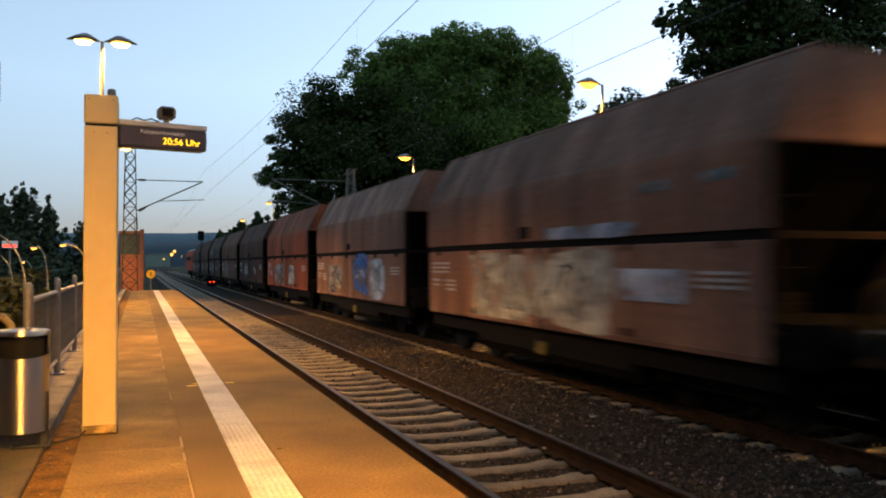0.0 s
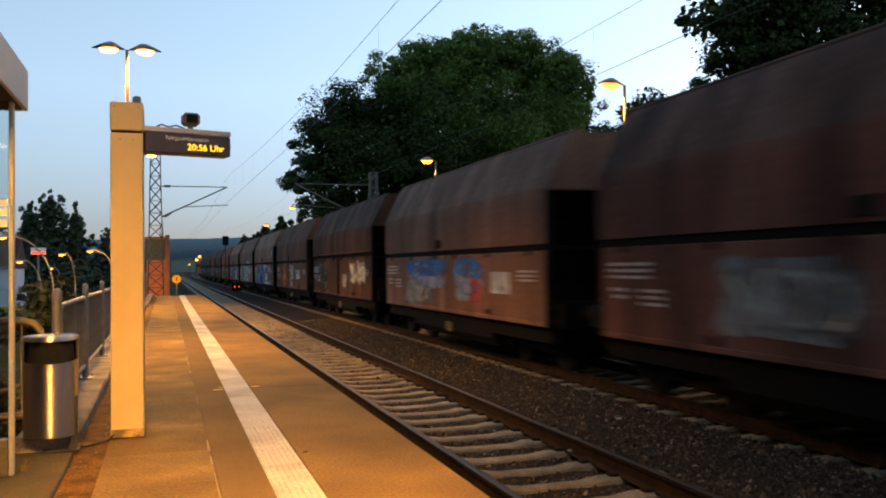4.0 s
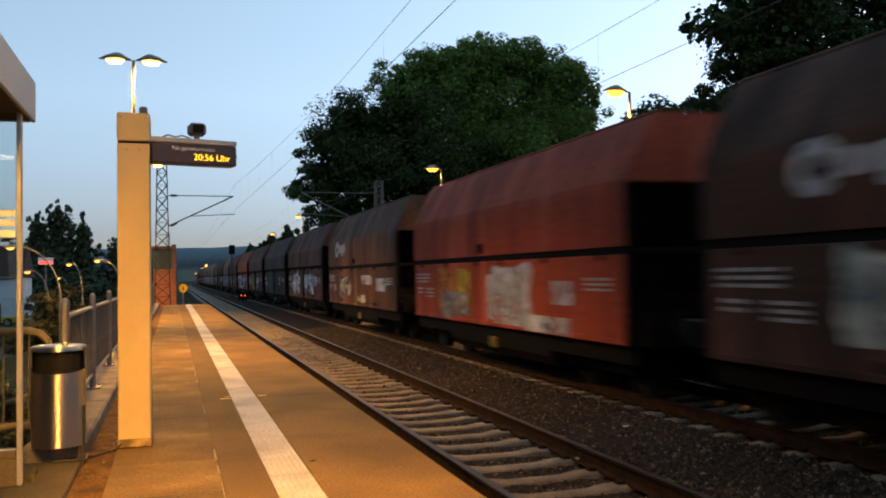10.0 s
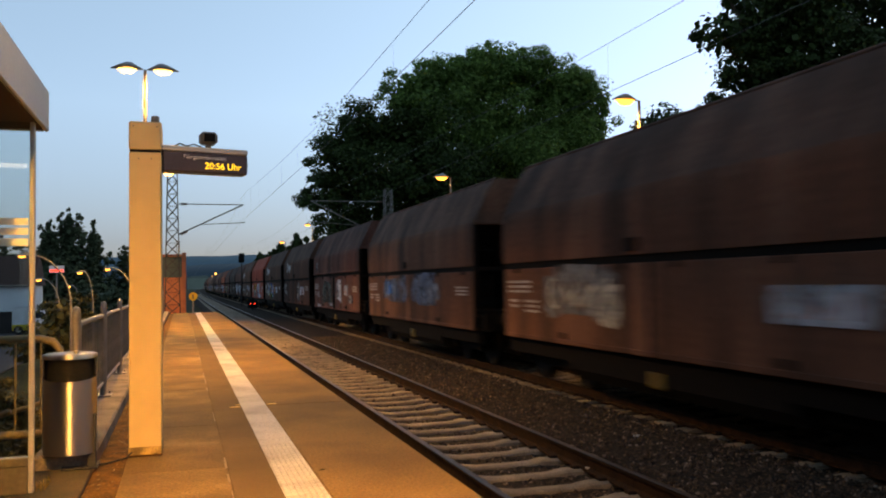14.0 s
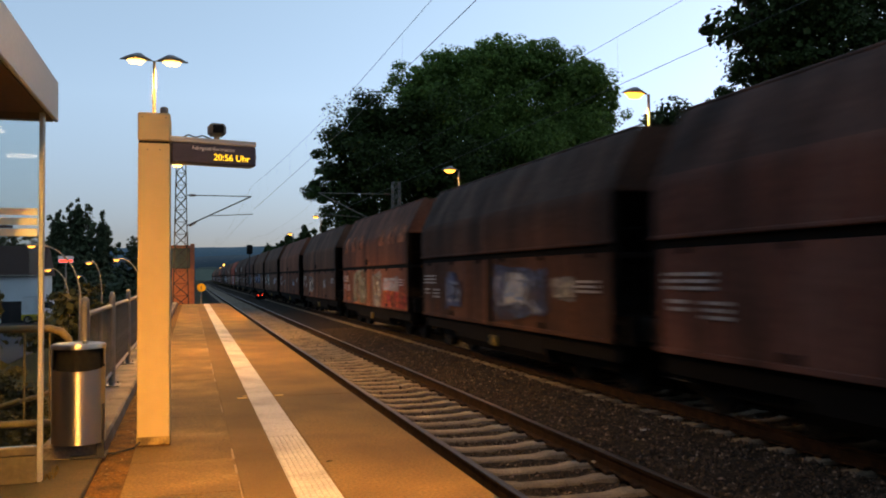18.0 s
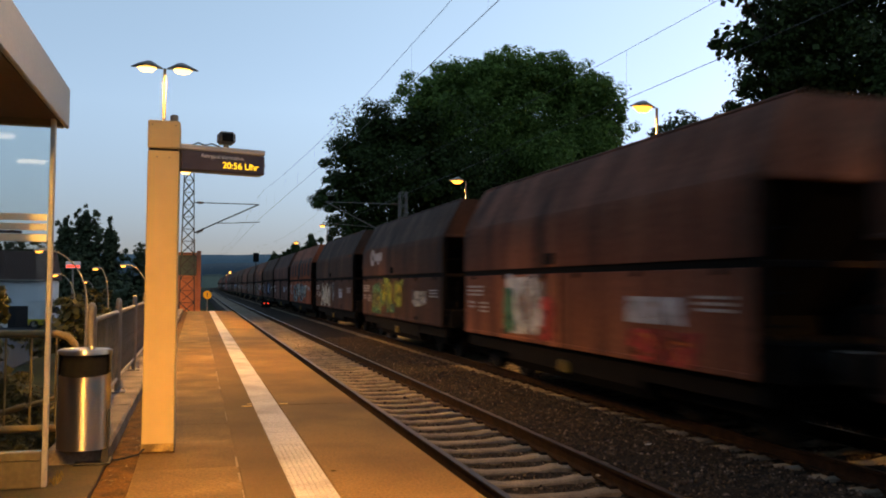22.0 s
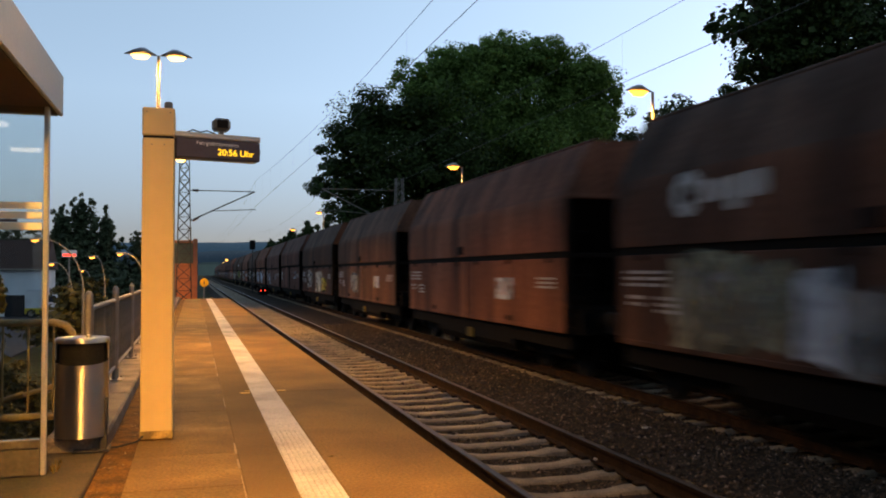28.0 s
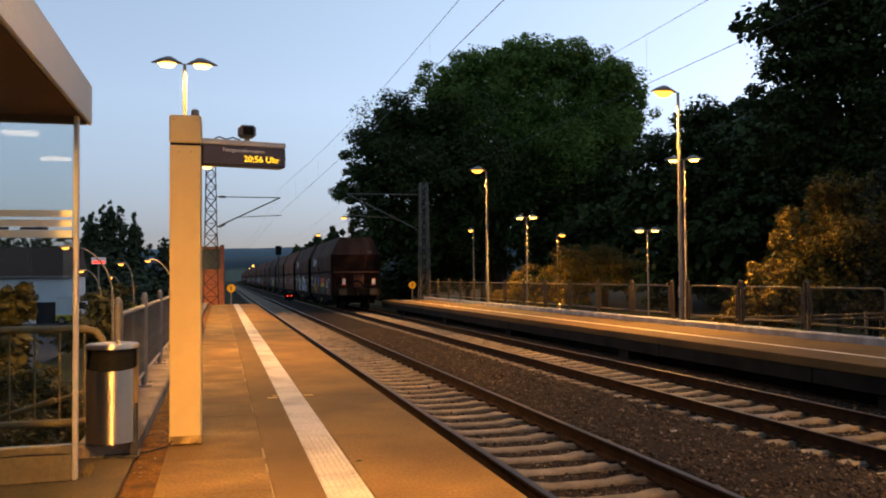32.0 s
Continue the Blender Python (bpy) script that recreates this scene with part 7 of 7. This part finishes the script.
def build_train():
    rng = random.Random(77)
    protos, train = {}, []
    for j in range(N_WAGONS):
        kind, paint, label, logo, patches = WAGONS.get(j, (*REST[j % 8], "weathered brown hopper wagon in a long coal train", j % 3 == 0, [("grey", 4.2, 1.5, 0.9, 0.42), ("grey", 8.2, 1.5, 1.8, 0.8)]))
        key = (kind, paint)
        if key not in protos:
            protos[key] = build_wagon(kind, paint)
            w = protos[key]
        else:
            w = copy_thing(protos[key], Matrix.Identity(4))
        tagged(w, label)
        train.append((w, patches, logo))
    build_tail(train[0][0])
    for w, patches, logo in train:
        for i, (col, y, z, wd, ht) in enumerate(patches):
            lift = 0.005 * (i % 3)
            if col == "flag":
                shade = {1.66: "red", 1.4: "yellow", 1.13: "green"}[z]
                paint_patch(w, "flag_band", [(-wd / 2, -ht / 2), (wd / 2, -ht / 2 - 0.02), (wd / 2, ht / 2 + 0.02), (-wd / 2, ht / 2)], y, z, M["flag_" + shade], lift, shade + " painted band")
            elif col.startswith("tag "):
                tag(w, y, z, wd, ht, col[4:], lift, rng)
            elif col == "white" and ht < 0.5:
                paint_patch(w, "painted_panel", [(-wd / 2, -ht / 2), (wd / 2, -ht / 2), (wd / 2, ht / 2), (-wd / 2, ht / 2)], y, z, GRAF[col], lift, "worn white panel")
                if wd < 1.7:
                    stripes(w, y, z, wd, ht, GRAF["rust"], lift + 0.004, rng)
            elif col in ("soot", "rust") and z > 2.5:
                curved_patch(w, "stain", y, z, wd, ht, GRAF[col], lift, rng, col + " coloured stain")
            elif col in ("soot", "rust") or wd < 0.75 or ht < 0.35:
                paint_patch(w, "graffiti", blob(rng, wd, ht, 0.3), y, z, GRAF[col], lift, col + " coloured stain" if col in ("soot", "rust") else col + " spray paint")
            else:
                lettering(w, y, z, wd, ht, col, lift, rng)
        if logo:
            # an operator's mark, as plain rounded shapes
            paint_patch(w, "emblem", ribbon([(-0.72 + x * 0.62, y * 0.5) for x, y in STROKES["loop"]], 0.17), 9.3, 2.9, M["label_white"], 0, "plain white marking")
            for a, b, h0, h1 in ((-0.44, -0.17, -0.15, 0.15), (-0.13, 0.12, -0.14, 0.13), (0.16, 0.46, -0.27, 0.15), (0.5, 0.86, -0.15, 0.16)):
                path = [(a, h0 + 0.05), (a + 0.05, h0), (b - 0.05, h0), (b, h0 + 0.05), (b, h1 - 0.06), (b - 0.06, h1), (a + 0.05, h1), (a, h1 - 0.06)]
                paint_patch(w, "emblem", path, 9.3, 2.9, M["label_white"], 0, "plain white marking")
        bars(w, WAGON - 1.75, 1.86, 3, 1.1, 0.045, M["label_white"], rng)
        bars(w, WAGON - 1.5, 1.5, 2, 0.4, 0.05, M["label_white"], rng)
        bars(w, WAGON - 2.35, 1.5, 3, 0.55, 0.045, M["label_white"], rng)
        bars(w, 1.75, 1.75, 3, 0.8, 0.04, M["label_white"], rng)
    return [item[0] for item in train]


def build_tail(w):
    """The last wagon's end recess lacks the painted shade; it carries two tail boards."""
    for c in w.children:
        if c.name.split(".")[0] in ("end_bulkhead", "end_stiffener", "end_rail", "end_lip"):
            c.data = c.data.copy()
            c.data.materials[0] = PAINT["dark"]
    for x in (-0.74, 0.98):
        board = part("tail_board", Geo().box(x - 0.09, x + 0.09, 0.6, 0.615, 1.42, 1.82, 0.004), M["tail_white"], w, "white reflecting tail board with a red border")
        for z0, z1 in ((1.425, 1.475), (1.765, 1.815)):
            part("red_field", Geo().box(x - 0.08, x + 0.08, 0.594, 0.599, z0, z1), M["tail_red"], board)
        part("bracket", Geo().box(x - 0.02, x + 0.02, 0.616, 0.68, 1.24, 1.6), M["under"], board)
    part("end_panel", Geo().box(-0.05, 0.55, 1.36, 1.41, 1.26, 2.05, 0.01), PAINT["rusty"], w, "rust-red plate in the end recess")
    part("number_panel", Geo().box(0.7, 0.9, 0.835, 0.842, 3.28, 3.38), M["pole"], w, "small bright metal panel")


def build_locomotive():
    """The electric locomotive at the head, seen far off."""
    root = thing("electric_locomotive", "red electric locomotive at the head of the coal train", "locomotive", "freight train")
    L = 18.9
    prof = [(-1.45, 1.0), (1.45, 1.0), (1.48, 2.2), (1.42, 3.0), (1.2, 3.55), (-1.2, 3.55), (-1.42, 3.0), (-1.48, 2.2)]
    n = len(prof)
    g = Geo()
    st = [(0.6, 0.94, 0.72), (1.3, 1.0, 1.0), (L - 1.3, 1.0, 1.0), (L - 0.6, 0.94, 0.72)]
    vs = [(x * w, y, 1.0 + (z - 1.0) * (h if z > 2.2 else 1.0)) for y, w, h in st for x, z in prof]
    g.add(vs, [(j * n + i, j * n + (i + 1) % n, (j + 1) * n + (i + 1) % n, (j + 1) * n + i) for j in range(3) for i in range(n)] + [tuple(range(n - 1, -1, -1)), tuple(range(3 * n, 4 * n))])
    part("body", g, PAINT["red"], root)
    part("roof", Geo().box(-1.1, 1.1, 1.5, L - 1.5, 3.551, 3.75, 0.06), M["lamp_shell"], root)
    for y, s in ((0.6, -1), (L - 0.6, 1)):
        ya, yb = span(1, y + s * 0.004, y + s * 0.03)
        part("windscreen", Geo().box(-1.05, 1.05, ya, yb, 2.1, 2.7, 0.01), M["window_dark"], root)
        for x in (-0.9, 0.9):
            part("headlight", Geo().tube([(x, y, 1.5), (x, y + s * 0.05, 1.5)], 0.12, 10), M["print"], root)
            part("buffer", Geo().tube([(x, y, 1.05), (x, y + s * 0.55, 1.05)], 0.12, 10), M["under"], root)
    for s in (-1, 1):
        for y in (1.5, L - 2.4):
            xa, xb = span(s, 1.46, 1.5)
            part("cab_window", Geo().box(xa, xb, y, y + 0.9, 2.15, 2.8, 0.01), M["window_dark"], root)
        xa, xb = span(s, 1.46, 1.5)
        part("side_grille", Geo().box(xa, xb, 4.5, L - 4.5, 2.3, 2.8, 0.01), M["under"], root)
    for c in (4.2, L - 4.2):
        bogie = part("bogie", Geo().box(-1.2, 1.2, c - 1.9, c + 1.9, 0.35, 0.95, 0.04), M["under"], root)
        for a in (c - 1.3, c + 1.3):
            part("wheelset", Geo().tube([(-0.84, a, 0.62), (-0.7, a, 0.62), (-0.69, a, 0.62), (0.69, a, 0.62), (0.7, a, 0.62), (0.84, a, 0.62)], [0.6, 0.62, 0.1, 0.1, 0.62, 0.6], 16, smooth=False), M["wheel"], bogie)
    pan = part("pantograph", Geo().tube([(0, 4.2, 3.75), (0, 5.4, 4.6), (0, 4.2, 5.38)], 0.035, 6), M["mast"], root)
    part("pantograph_head", Geo().tube([(-0.9, 4.2, 5.3), (-0.6, 4.2, 5.4), (0.6, 4.2, 5.4), (0.9, 4.2, 5.3)], 0.03, 6), M["mast"], pan)
    return root


TRAIN = build_train()
LOCOMOTIVE = build_locomotive()

# rear end of the train along the line, by time
REAR = [(0, -430.73), (2, -402.3), (4, -373.3), (6, -344.1), (8, -314.9), (10, -285.8), (12, -256.8), (14, -227.8), (16, -198.6), (18, -169.0), (20, -138.9), (22, -108.1), (24, -76.8),
        (26, -45.1), (28, -13.3), (29, 2.4), (30, 18.15), (31, 33.4), (32, 47.9)]
# slack in the couplings: gap number and its shift
SLACK = {35: 0, 31: 0, 28: -0.06, 26: -0.2, 25: 0.17, 24: 0.08, 23: -0.1, 20: 0.27, 19: 0.54, 16: -0.25, 15: -0.45, 14: 0.07, 13: 0.7, 12: 0.64, 11: 0, 10: -0.18, 8: -0.15, 6: -0.3, 5: 0, 2: 0.1, 1: 0, 0: 0}


def slack(j):
    keys = sorted(SLACK)
    return float(np.interp([j, j + 1], keys, [SLACK[k] for k in keys]).mean())


def motions():
    """The train runs away along the far track."""
    for j, wagon in enumerate(TRAIN):
        rows = []
        for t, s in REAR:
            y = s + j * WAGON + slack(j)
            a = math.degrees(math.atan2(bend(y + WAGON) - bend(y), WAGON))
            rows.append((t, pose(T2 + bend(y), y, RAIL, 0, 0, -a)))
        walk(wagon, rows)
    rows = []
    for t, s in REAR:
        y = s + N_WAGONS * WAGON + slack(35)
        a = math.degrees(math.atan2(bend(y + 18) - bend(y), 18))
        rows.append((t, pose(T2 + bend(y), y, RAIL, 0, 0, -a)))
    walk(LOCOMOTIVE, rows)


motions()
